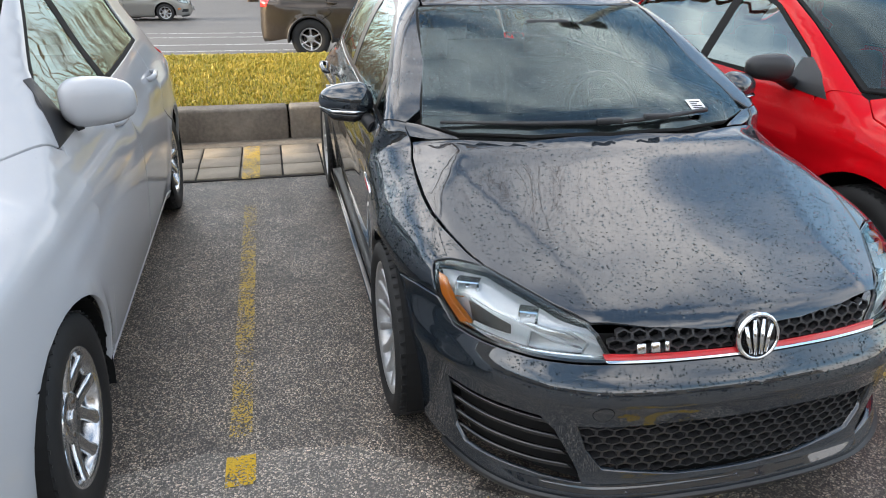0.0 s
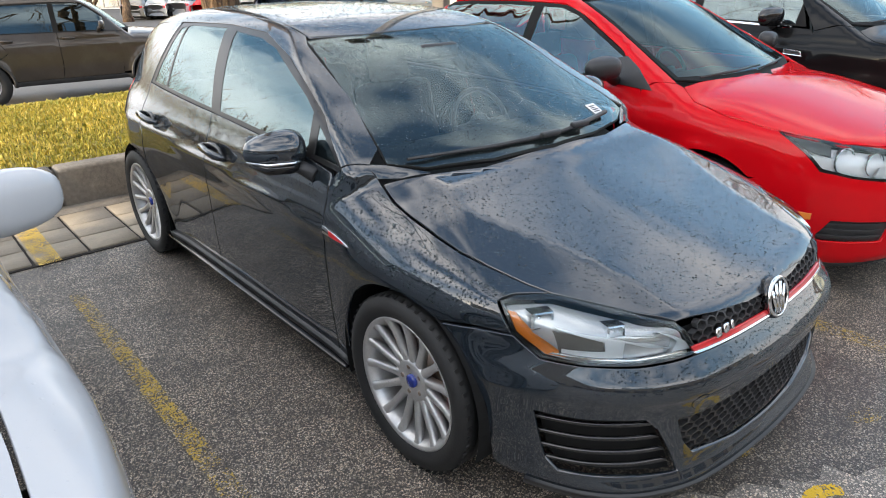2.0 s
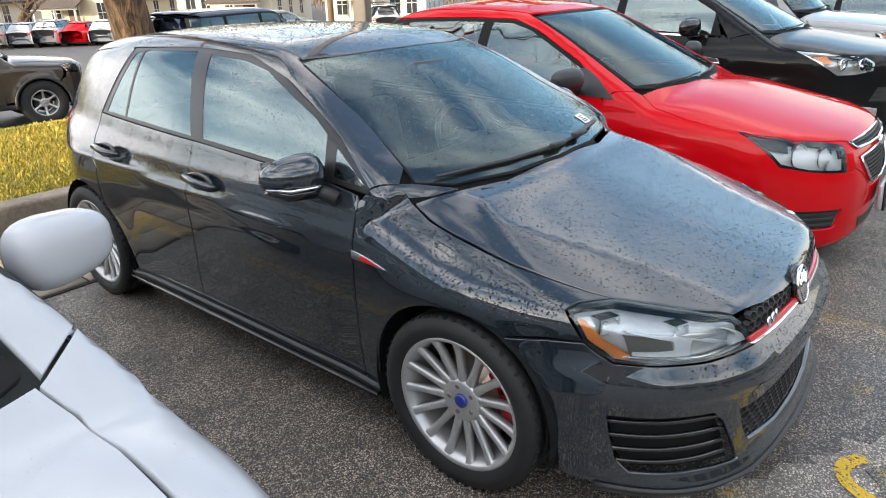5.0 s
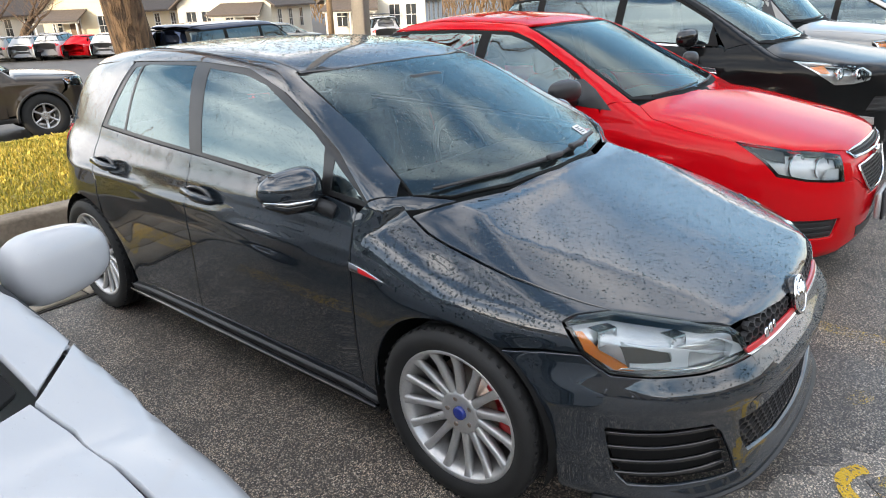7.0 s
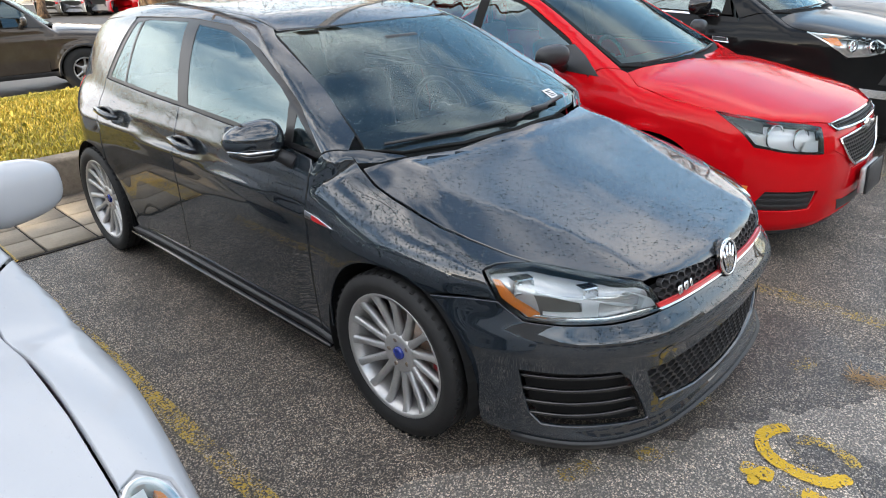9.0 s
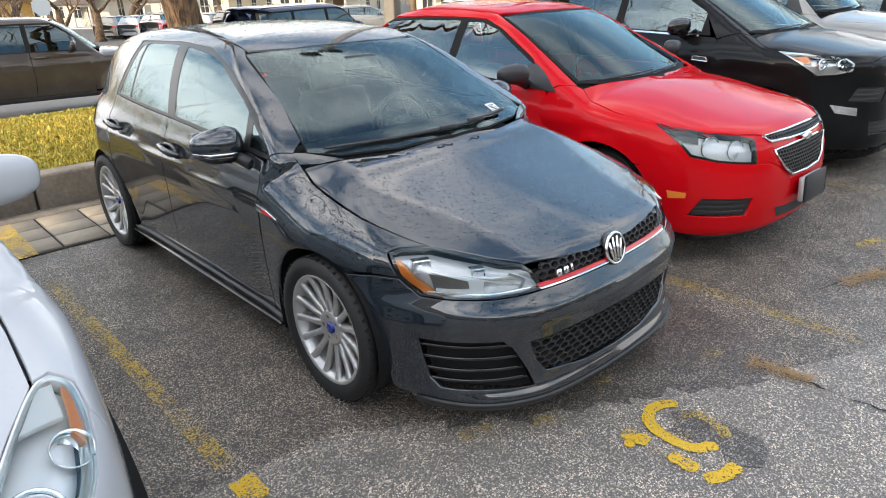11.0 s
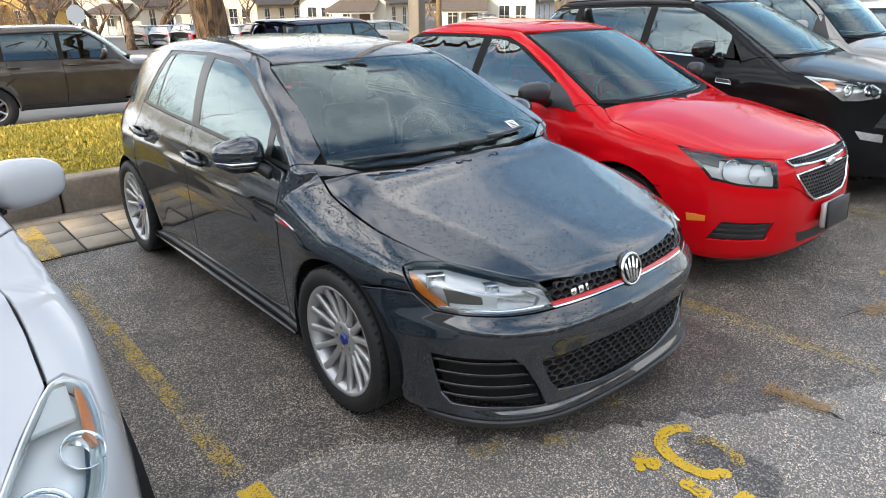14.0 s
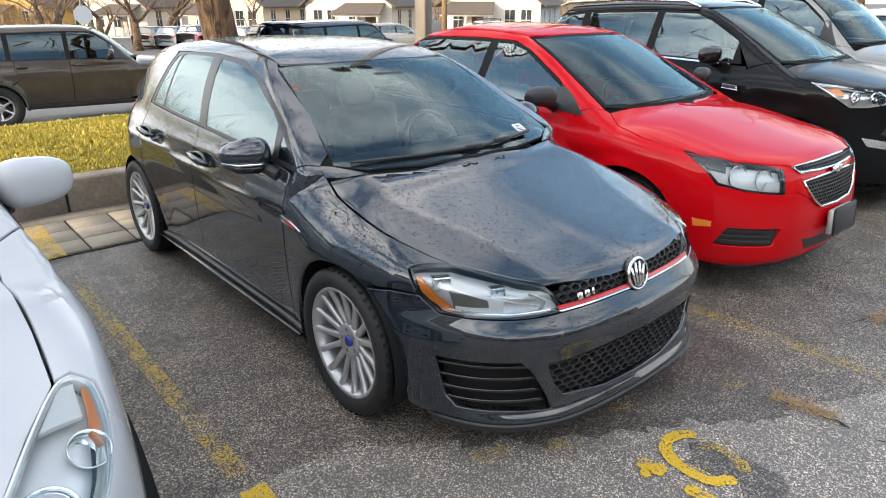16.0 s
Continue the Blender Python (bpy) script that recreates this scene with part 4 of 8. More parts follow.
    whole("grille_back", B, opening, FRONT, SEAL, car, off=-0.045, depth=0.0)
    region = [(0.0, 0.618), (0.385, 0.618), (0.41, 0.672), (0.3, 0.69), (0.15, 0.7), (0, 0.7)]
    region = [*region, *[(-x, z) for x, z in reversed(region) if x > 0]]
    part("grille", honeycomb("grille", B, region, 0.042, 0.0042, 0.006, 0.02, 0.66), PLASTIC, car, "black honeycomb grille")
    strip = [(0, -0.8, 0.606), (0.2, -0.8, 0.606), (0.42, -0.775, 0.607), (0.425, -0.77, 0.62), (0.2, -0.79, 0.618), (0, -0.8, 0.617)]
    whole("red_grille_strip", B, strip, FRONT, RED_LACQUER, car, off=0.006, depth=0.012, gap=0, h=0.02)
    line = [(0, -0.8, 0.6), (0.2, -0.8, 0.6), (0.415, -0.775, 0.6), (0.42, -0.775, 0.605), (0.2, -0.8, 0.604), (0, -0.8, 0.604)]
    whole("chrome_grille_strip", B, line, FRONT, CHROME, car, off=0.006, depth=0.012, gap=0, h=0.02)
    for i, x in enumerate((-0.335, -0.295, -0.262)):
        part("grille_letter_bar", block((0.026 if i < 2 else 0.012, 0.008, 0.028), (0, 0, 0), 0.004, 2), CHROME, car, at=pose(x, -0.79 + 0.03 * (abs(x) - 0.25), 0.645, -18))
    emblem = part("emblem", lathe([(-0.03, 0.0), (-0.03, 0.066), (0.0, 0.066), (0.004, 0.062), (0.0, 0.06), (-0.002, 0.0)], 40, closed=False), GLOSS_BLACK, car, "round chrome emblem", at=pose(0, -0.802, 0.648, 0, 0, -90) @ pose(0, 0, 0, 0, -14, 0))
    part("emblem_ring", lathe([(-0.004, 0.0665), (0.003, 0.067), (0.007, 0.062), (0.007, 0.057), (0.0, 0.055)], 40), CHROME, emblem)
    for y0, z0, y1, z1 in ((-0.04, 0.032, -0.022, -0.044), (-0.014, 0.048, -0.008, -0.05), (0.014, 0.048, 0.008, -0.05), (0.04, 0.032, 0.022, -0.044)):
        part("emblem_bar", tube([(0.002, y0, z0), (0.002, y1, z1)], 0.0066, 6), CHROME, emblem)
    # headlamps
    lamp = [(0.778, -0.354, 0.737), *[lift(B, *q) for q in ((0.74, -0.372), (0.70, -0.402), (0.652, -0.438), (0.614, -0.499), (0.533, -0.618), (0.455, -0.712))], (0.432, -0.735, 0.67), (0.408, -0.772, 0.604), (0.5, -0.75, 0.6), (0.59, -0.70, 0.598), (0.71, -0.59, 0.6), (0.756, -0.49, 0.604), (0.777, -0.447, 0.632), (0.787, -0.413, 0.658)]
    amber = [(0.774, -0.362, 0.722), (0.752, -0.385, 0.722), (0.757, -0.45, 0.66), (0.722, -0.553, 0.61), (0.75, -0.5, 0.609), (0.772, -0.452, 0.636), (0.783, -0.416, 0.66)]
    fang = [(0.735, -0.545, 0.613), (0.735, -0.545, 0.628), (0.645, -0.63, 0.628), (0.64, -0.62, 0.652), (0.71, -0.5, 0.688), (0.705, -0.48, 0.70), (0.62, -0.595, 0.676), (0.54, -0.67, 0.646), (0.47, -0.735, 0.622), (0.52, -0.69, 0.628), (0.585, -0.65, 0.65), (0.60, -0.66, 0.612)]
    wing_bar = [(0.415, -0.765, 0.612), (0.43, -0.755, 0.634), (0.47, -0.70, 0.672), (0.49, -0.68, 0.68), (0.455, -0.735, 0.638), (0.475, -0.735, 0.614)]
    glow = [(0.49, -0.70, 0.66), (0.47, -0.715, 0.64), (0.56, -0.655, 0.645), (0.60, -0.61, 0.668), (0.57, -0.62, 0.685)]
    brow = [(0.75, -0.51, 0.613), (0.6, -0.69, 0.605), (0.45, -0.76, 0.61), (0.46, -0.755, 0.617), (0.6, -0.685, 0.613), (0.74, -0.52, 0.621)]
    for m in (True, False):
        sx = -1 if m else 1
        unit = part("headlamp", skin("headlamp", B, lamp, CORNER, mirror=m, off=-0.042, depth=0.0), LAMP_SMOKE, car, "clear headlamp with an amber corner")
        part("lamp_lens", skin("lamp_lens", B, lamp, CORNER, mirror=m, off=0.001, depth=0.008, h=0.03), LENS_GLASS, unit)
        part("lamp_trim", skin("lamp_trim", B, [Vector(q) for q in lamp], CORNER, mirror=m, off=-0.003, gap=-0.002, depth=0.012, holes=([Vector((0.618, -0.57, 0.665)).lerp(Vector(q), 0.975) for q in lamp],), h=0.03), GLOSS_BLACK, unit)
        part("amber_reflector", skin("amber_reflector", B, amber, CORNER, mirror=m, off=-0.010, depth=0.02, h=0.03), AMBER, unit)
        part("lamp_fang", skin("lamp_fang", B, fang, CORNER, mirror=m, off=-0.018, depth=0.03, h=0.016), LAMP_BAR, unit)
        part("lamp_wing", skin("lamp_wing", B, wing_bar, CORNER, mirror=m, off=-0.014, depth=0.03, h=0.016), LAMP_BAR, unit)
        part("lamp_facet", skin("lamp_facet", B, glow, CORNER, mirror=m, off=-0.026, depth=0.012, h=0.02), LAMP_SATIN, unit)
        # this dark panel is a reflection laid into the lamp as colour
        part("lamp_facet", skin("lamp_facet", B, [(0.735, -0.535, 0.614), (0.715, -0.48, 0.68), (0.62, -0.58, 0.675), (0.64, -0.645, 0.608)], CORNER, mirror=m, off=-0.024, depth=0.01, h=0.02), LAMP_REFLECTION, unit)
        part("lamp_brow", skin("lamp_brow", B, brow, CORNER, mirror=m, off=-0.006, depth=0.02, h=0.02), CHROME, unit)
        for x, y, z, w, ht in ((0.715, -0.452, 0.684, 0.07, 0.048), (0.588, -0.612, 0.664, 0.055, 0.04)):
            seat_at = pose(sx * (x - 0.012), y + 0.016, z, 0, 0, sx * 26) @ pose(0, 0, 0, -8)
            part("lamp_reflector", open_box(w, 0.05, ht, 0.006), REFLECTOR, unit, "chrome reflector box", at=seat_at)
            part("bulb_cover", lathe([(-0.03, 0.0), (-0.03, ht * 0.2), (0.0, ht * 0.2), (0.006, ht * 0.12), (0.006, 0.0)], 16, closed=False), CHROME, unit, at=seat_at @ pose(0, 0, 0, 0, 0, -90))
    # door mirrors
    for sx in (-1, 1):
        bm = bmesh.new()
        bmesh.ops.create_uvsphere(bm, u_segments=28, v_segments=18, radius=1)
        for v in bm.verts:
            x, y, z = v.co
            sq = lambda c, e: math.copysign(abs(c) ** e, c)
            x, z = sq(x, 0.72), sq(z, 0.8)
            y = 0.45 * y if y > 0 else y
            v.co = (x * 0.118 * (1 if x < 0 else 0.96) , y * 0.085 * (1 - 0.25 * x), z * (0.072 if z > 0 else 0.06) * (1 - 0.22 * x))
        for q in bm.faces:
            q.smooth = True
        at_m = pose(sx * 0.918, 0.672, 1.0, 0, sx * 2, sx * 22) @ Matrix.Diagonal((sx, 1, 1, 1))
        if sx < 0:
            bmesh.ops.reverse_faces(bm, faces=bm.faces)
        m = part("door_mirror", bm, P, car, "dark grey mirror with a chrome strip", at=at_m)
        part("mirror_foot", tube([(-0.135, -0.085, -0.09), (-0.085, -0.03, -0.062), (-0.02, 0.0, -0.045)], [0.03, 0.026, 0.03], 10), PLASTIC, m)
        part("mirror_lamp", tube([(0.10, -0.035, -0.02), (0.03, -0.085, -0.028), (-0.06, -0.088, -0.03), (-0.1, -0.05, -0.032)], [0.003, 0.0065, 0.0065, 0.004], 8), CHROME, m)
        part("mirror_base", tube([(0.09, -0.02, -0.034), (0.03, -0.055, -0.05), (-0.05, -0.06, -0.052), (-0.1, -0.02, -0.05)], [0.012, 0.022, 0.024, 0.014], 8), GLOSS_BLACK, m)
        part("mirror_glass", block((0.19, 0.004, 0.11), (-0.005, 0.039, 0.0), 0.0), CHROME, m)
    for sx in (-1, 1):
        for yc, cal in ((-0.008, RED_LACQUER), (aft(2.631), RED_LACQUER)):
            wheel(car, "wheel", 0.318, 0.24, 0.225, sx, (sx * 0.775, yc, 0.318), 15, SATIN_ALLOY, cal, False, BLUE_ENAMEL, 0.021)
    tail = hv((3.04, 0.99), (3.27, 0.975), (3.3, 0.86), (3.12, 0.86))
    both("tail_lamp", B, tail, SIDE, RED_LAMP, car, off=0.004, depth=0.01)
    hatch_pts = [(0, 3.05, 1.3), (0.42, 3.0, 1.27), (0.55, 3.12, 1.0), (0.62, 3.16, 0.8), (0.64, 3.16, 0.3), (0, 3.25, 0.22)]
    whole("tailgate", B, hatch_pts, REAR, P, car, h=0.08)
    part("underbody", block((1.4, 3.2, 0.03), (0, 1.35, 0.185), 0.0), SEAL, car)
    part("engine_bay", block((1.3, 0.75, 0.05), (0, -0.3, 0.5), 0.0), SEAL, car)
    cabin(car, B, 0.52, 1.28, 2.15, 0.74)
    part("mirror_inside", block((0.22, 0.05, 0.07), (0, 0.82, 1.26), 0.02, 2), PLASTIC, car)
    return car


build_hatch(pose(0, 0, 0))

# ---------- the other vehicles ----------
def template(wb, fo, ro, w, zf, zc, belt, roof, yc, yt, yb, rake=0.4, lean=1.0, bowf=1.0, rise=0.03, drop=0.05, k_corner=0.14, crease=0.01, floor=0.17, arch_r=0.36, tyre=0.315, flare=0.012):
    """A body from its main sizes: wheelbase, overhangs, width, heights of nose, cowl, waist and roof, and where screen, roof and back begin."""
    W, s = w / 2, wb + ro
    rs = (yt - yc) / (roof - 0.07 - zc)
    return Body(
        width=curve((-fo, W * 0.94), (-0.4, W * 0.975), (0, W), (wb, W), (wb + ro * 0.5, W * 0.97), (s, W * 0.9)),
        inset=curve((0.1, 0.09), (0.25, 0.045), (0.45, 0.015), (0.65, 0.0), (belt - 0.18, 0.004), (belt - 0.06, 0.03), (belt + 0.04, 0.1)),
        line=curve((-0.5, belt - 0.24), (0.5, belt - 0.2), (wb, belt - 0.13)), crease=crease,
        arches=((0.0, tyre, arch_r), (wb, tyre, arch_r)), flare=flare,
        nose=curve((0.15, -fo + 0.10), (0.25, -fo + 0.02), (0.45, -fo), (0.55, -fo + 0.008), (zf - 0.08, -fo + 0.05), (zf + 0.04, -fo + 0.13)),
        bow=curve((0, 0), (0.02, 0.0), (0.2, 0.01 * bowf), (0.4, 0.04 * bowf), (0.55, 0.1 * bowf), (0.68, 0.2 * bowf), (0.78, 0.34 * bowf), (max(W - 0.05, 0.81), 0.5 * bowf), (max(W, 0.86), 0.75 * bowf)),
        tail=curve((0.2, s - 0.08), (0.45, s), (0.8, s - 0.01), (belt, s - 0.04)), tailbow=curve((0, 0), (0.02, 0.0), (0.4, 0.02), (0.65, 0.07), (0.8, 0.18), (0.95, 0.5)),
        top=curve((-fo, zf - 0.05), (-fo + 0.12, zf), (-fo * 0.45, zf + (zc - zf) * 0.5), (yc, zc), (yc + 0.35, max(belt, zc + 0.01)), (wb, belt + rise), (s, belt + rise)),
        crown=curve((0, 0), (0.02, 0.0), (0.3, 0.008), (0.55, 0.03), (0.7, 0.055), (0.8, 0.085), (0.95, 0.16)),
        k_corner=k_corner, k_top=0.07, floor=floor,
        screen=curve((zc - 0.1, yc - 0.1 * rs), (zc, yc), (roof - 0.07, yt), (roof, yt + 0.16)), screen_bow=0.3,
        cab=curve((0.5, W - 0.06), (belt - 0.07, W - 0.052), (belt, W - 0.075), (belt + 0.2, W - 0.075 - 0.10 * lean), (roof - 0.08, W - 0.075 - 0.24 * lean), (roof, W - 0.075 - 0.32 * lean)),
        cab_in=curve((0.3, 0.0), (wb * 0.6, 0.0), (wb, 0.02), (s, 0.07)),
        roof=curve((yc + 0.2, roof - 0.14), (yt, roof - 0.05), (yt + 0.4, roof - 0.01), (yt + 0.8, roof), (max(yb - 0.3, yt + 1.2), roof - drop * 0.6), (yb + 0.25, roof - drop * 2)), roof_crown=0.08, k_roof=0.10,
        back=curve((belt - 0.1, yb + rake * 1.15), (belt, yb + rake), (roof - 0.05, yb)))


def build_car(name, label, at, B, P, o, category="car", group=""):
    """A whole vehicle out of panels; o holds where its seams, windows, lamps and wheels are."""
    car = thing(name, label, category, at, group)
    wb, fo, W = o["wb"], o["fo"], o["w"] / 2
    belt, roof, yc, yt, yb = o["belt"], o["roof"], o["yc"], o["yt"], o["yb"]
    yA, yB, yC = o["seams"]
    r, zc0, sill = o["arch"], o["tyre"], o.get("sill", 0.24)
    xf, xr = o["hood"]
    af, ar = (0.0, zc0, r), (wb, zc0, r)
    trim = o.get("trim", P)
    h = o.get("h", 0.05)
    xh = curve((-fo + 0.1, xf), (-fo * 0.4, xf + (xr - xf) * 0.55), (yc + 0.1, xr))
    hy = -fo + o.get("hood_y", 0.11)
    nose = [(x, hy + float(B.s["bow"](x)) * 0.8) for x in np.linspace(0, xf, 5)]
    ys = np.linspace(nose[-1][1] + 0.05, yc + 0.13, 6)
    edge = o.get("hood_edge") or [(float(xh(y)), float(y)) for y in ys]
    if "hood_edge" in o:
        nose = [(x, hy + (edge[0][1] - hy) * (x / edge[0][0]) ** 2) for x in np.linspace(0, edge[0][0], 5)][:-1]
    cowl = [(xr * 0.8, yc + 0.1), (xr * 0.4, yc + 0.03), (0, yc + 0.005)]
    part("bonnet", skin("bonnet", B, mirrored(tv(*nose, *edge, *cowl)), TOP, h=h), P, car)
    rx = o["roof_x"]
    top = [(0, yt + 0.05), (rx * 0.6, yt + 0.07), (rx, yt + 0.13), (rx - 0.01, yt + 0.7), (rx - 0.02, yb - 0.1), (0, yb)]
    part("roof", skin("roof", B, mirrored(tv(*top)), TOP, h=h * 1.3), P, car)
    # side glass: its upper edge follows the screen pillar and the roof
    zs = lambda y: roof - 0.07 - (yt - y + 0.125) * (roof - 0.07 - B.s["top"](yc)) / (yt - yc)
    wt = lambda y: float(min(zs(y) - 0.055, roof - o.get("eave", 0.115) - 0.02 * abs(y - yt - 0.6), roof - 0.1 - o.get("fall", 0.0) * max(y - yB, 0) ** 2))
    wbelt = lambda y: belt + 0.03 + o.get("wedge", 0.03) * (y - yA) / wb
    panes = []
    y0 = o.get("pane0", yA + 0.16)
    for k, (a, b) in enumerate(zip((y0, *[q + 0.04 for q in o["pillars"]]), (*[q - 0.04 for q in o["pillars"]], o["pane1"]))):
        tp = [(y, wt(y)) for y in np.linspace(a, b, 6)]
        if k == len(o["pillars"]):
            tp = [(y if i < 5 else y - 0.10, z) for i, (y, z) in enumerate(tp)]
        low = [(b, wbelt(b)), (a, wbelt(a))]
        if tp[0][1] - low[1][1] < 0.03:
            tp = [q for q in tp if q[1] - wbelt(q[0]) > 0.03]
        panes.append(sv(*tp, *low))
    ring = [(y0 - 0.09, wbelt(y0) - 0.012), *[(y, max(wt(y) + 0.02, wbelt(y) + 0.01)) for y in np.linspace(y0 + 0.02, o["pane1"] - 0.08, 12)], (o["pane1"] + 0.05, wbelt(o["pane1"]) - 0.015), (yB, wbelt(yB) - 0.02)]
    rail = [flank(B, yA + 0.0, belt - 0.005), lift(B, xr + 0.012, yc + 0.16)] + [(x, y, z) for x, y, z in (lift(B, rx + 0.012 + (xr - rx) * (1 - u) ** 1.0 * 0.985, yc + 0.16 + (yt + 0.13 - yc - 0.16) * u) for u in (0.3, 0.6, 1.0))]
    rail += [lift(B, rx + 0.004, y) for y in np.linspace(yt + 0.5, yb - 0.1, 4)]
    rail += [(x, y, z) for x, y, z in (flank(B, y, wt(y) + 0.023) for y in np.linspace(min(o["pane1"] - 0.08, yb), y0 + 0.05, 10))]
    lamp = [Vector(q if len(q) == 3 else lift(B, *q)) for q in o["lamp"]]
    lamp = soften(lamp, o.get("lamp_round", 0))
    ld = o.get("lamp_d", CORNER)
    wing = [flank(B, yA, belt - 0.009), lift(B, xr + 0.014, yc + 0.155)] + [lift(B, x + 0.006, y) for x, y in reversed(edge) if y > o["lamp_y"]] + [q if len(q) == 3 else lift(B, *q) for q in o["wing_front"]]
    wing += [flank(B, y, z) for _, y, z in arc(*af, o.get("wing_a", 132), 0, 14)] + sv((r, sill - 0.01), (yA - 0.005, sill - 0.01))
    dlow = sill
    door_f = sv((yA + 0.004, dlow), (yA - 0.012, belt * 0.6), (yA - 0.01, belt - 0.04), (yA + 0.02, belt + 0.005), (yB - 0.004, wbelt(yB) - 0.015), (yB - 0.004, belt * 0.6), (yB + 0.03, dlow))
    door_r = sv((yB + 0.002, wbelt(yB) - 0.015), (yC + 0.08, wbelt(yC) - 0.015), (yC + 0.08, belt - 0.12), (yC - 0.02, belt - 0.26)) + arc(*ar, 122, 180, 7) + sv((wb - r, dlow), (yB + 0.036, dlow), (yB + 0.002, belt * 0.6))
    s = wb + o["ro"]
    zt = wt(o["pane1"] - 0.1) + 0.024
    quarter = sv((yC + 0.086, belt - 0.12), (yC + 0.086, wbelt(yC) - 0.014), (o["pane1"] + 0.055, wbelt(o["pane1"]) - 0.014), (o["pane1"] - 0.03, zt), (yb, roof - 0.16), (yb + o["rake"] * 0.6, belt + 0.12), (s - 0.12, belt), (s - 0.08, 0.6), (s - 0.12, 0.3), (wb + r + 0.03, sill - 0.02)) + arc(*ar, 0, 120, 14) + sv((yC - 0.014, belt - 0.26))
    for m in (True, False):
        sx = -1 if m else 1
        part("roof_rail_panel", skin("roof_rail_panel", B, rail, SHOULDER, mirror=m, h=h), o.get("pillar_mat", P), car)
        part("front_wing", skin("front_wing", B, wing, SHOULDER, mirror=m, h=h * 0.8), P, car)
        fd = part("front_door", skin("front_door", B, door_f, SIDE, mirror=m, h=h), P, car)
        rd = part("rear_door", skin("rear_door", B, door_r, SIDE, mirror=m, h=h), P, car)
        part("rear_quarter", skin("rear_quarter", B, quarter, SIDE, mirror=m, h=h), P, car)
        part("window_frame", skin("window_frame", B, sv(*ring), SIDE, mirror=m, off=-0.004, gap=0, holes=panes, h=h), o.get("frame_mat", SEAL), car)
        for pn in panes:
            part("side_window", skin("side_window", B, pn, SIDE, mirror=m, off=-0.006, depth=0.004, gap=0, h=0.09), o.get("glass", GLASS), car)
        for dr, y in ((fd, yB - 0.17), (rd, yC - 0.02)):
            hb = tube([(0.0, -0.1, -0.006), (0.03, -0.075, -0.002), (0.036, 0.0, 0.0), (0.032, 0.075, 0.004), (0.0, 0.1, 0.006)], [0.008, 0.014, 0.015, 0.014, 0.008], 8)
            bmesh.ops.scale(hb, vec=(sx, 1, 1.2), verts=hb.verts)
            zz = belt - 0.075
            part("door_handle", hb, o.get("handle_mat", P), dr, at=pose(sx * (flank(B, y, zz)[0] - 0.004), y, zz))
        part("sill_panel", skin("sill_panel", B, sv((r + 0.005, sill - 0.006), (wb - r, sill - 0.006), (wb - r, sill - 0.085), (r + 0.005, sill - 0.085)), SIDE, mirror=m, off=0.004, depth=0.03, h=h), o.get("sill_mat", P), car)
        for a in (af, ar):
            part("arch_liner", ring_arc("arch_liner", a[0], a[1], r + 0.005, W - 0.36, W - 0.025, sill - 0.08, m), SEAL, car)
            if "cladding" in o:
                bm = bmesh.new()
                pts = [(sx * (W + 0.004), q[1], q[2]) for q in arc(a[0], a[1], r + 0.015, -8, 188, 18)]
                part("arch_moulding", tube(pts, 0.028, 6, bm), o["cladding"], car)
        mx, my, mz = o["mirror"]
        bm = bmesh.new()
        bmesh.ops.create_uvsphere(bm, u_segments=24, v_segments=14, radius=1)
        sz = o.get("mirror_size", (0.12, 0.07, 0.075))
        for v in bm.verts:
            q = [math.copysign(abs(c) ** 0.7, c) for c in v.co]
            v.co = (q[0] * sz[0], (q[1] * 0.5 if q[1] > 0 else q[1]) * sz[1] * (1 - 0.2 * q[0]), q[2] * sz[2] * (1 - 0.12 * q[0]))
        for q in bm.faces:
            q.smooth = True
        if sx < 0:
            bmesh.ops.reverse_faces(bm, faces=bm.faces)
        mir = part("door_mirror", bm, o.get("mirror_mat", MIRROR_BLACK), car, at=pose(sx * mx, my, mz, 0, 0, sx * 10) @ Matrix.Diagonal((sx, 1, 1, 1)))
        part("mirror_foot", tube([(-mx + flank(B, yA + 0.12, belt)[0] - 0.0, 0.06, belt - mz + 0.02), (-0.08, 0.03, -0.05), (0.0, 0.0, -0.03)], [0.035, 0.03, 0.03], 8), o.get("foot_mat", MIRROR_BLACK), mir)
        if o.get("sail", True):
            part("mirror_sail", skin("mirror_sail", B, sv((yA - 0.02, belt + 0.005), (y0 - 0.02, wt(y0 + 0.03) + 0.015), (y0 + 0.02, wt(y0 + 0.03) + 0.015), (y0 + 0.03, belt + 0.01)), SIDE, mirror=m, off=0.003, depth=0.01, gap=0), MIRROR_BLACK, car)
    lean = Vector((0, 0.6, -0.8))
    zc, zt2 = float(B.s["top"](yc)), roof - 0.07
    bw = 0.3
    scr = [(0, yt - 0.01, zt2 - 0.005), (rx * 0.6, yt - 0.01 + bw * (rx * 0.6) ** 2, zt2 - 0.012), (rx + 0.005, yt - 0.01 + bw * rx ** 2, zt2 - 0.03), (xr - 0.045, yc + 0.065 + bw * (xr - 0.045) ** 2, zc + 0.022), (xr * 0.5, yc + 0.045 + bw * xr * xr * 0.25, zc + 0.02), (0, yc + 0.035, zc + 0.02)]
    bnd = [(0, yt + 0.03, zt2 + 0.01), (rx * 0.6, yt + 0.03 + bw * (rx * 0.6) ** 2, zt2), (rx + 0.02, yt + bw * rx ** 2, zt2 - 0.02), (xr - 0.015, yc + 0.05 + bw * xr ** 2, zc + 0.005), (xr * 0.5, yc - 0.04 + bw * xr * xr * 0.25, zc - 0.02), (0, yc - 0.05, zc - 0.02)]
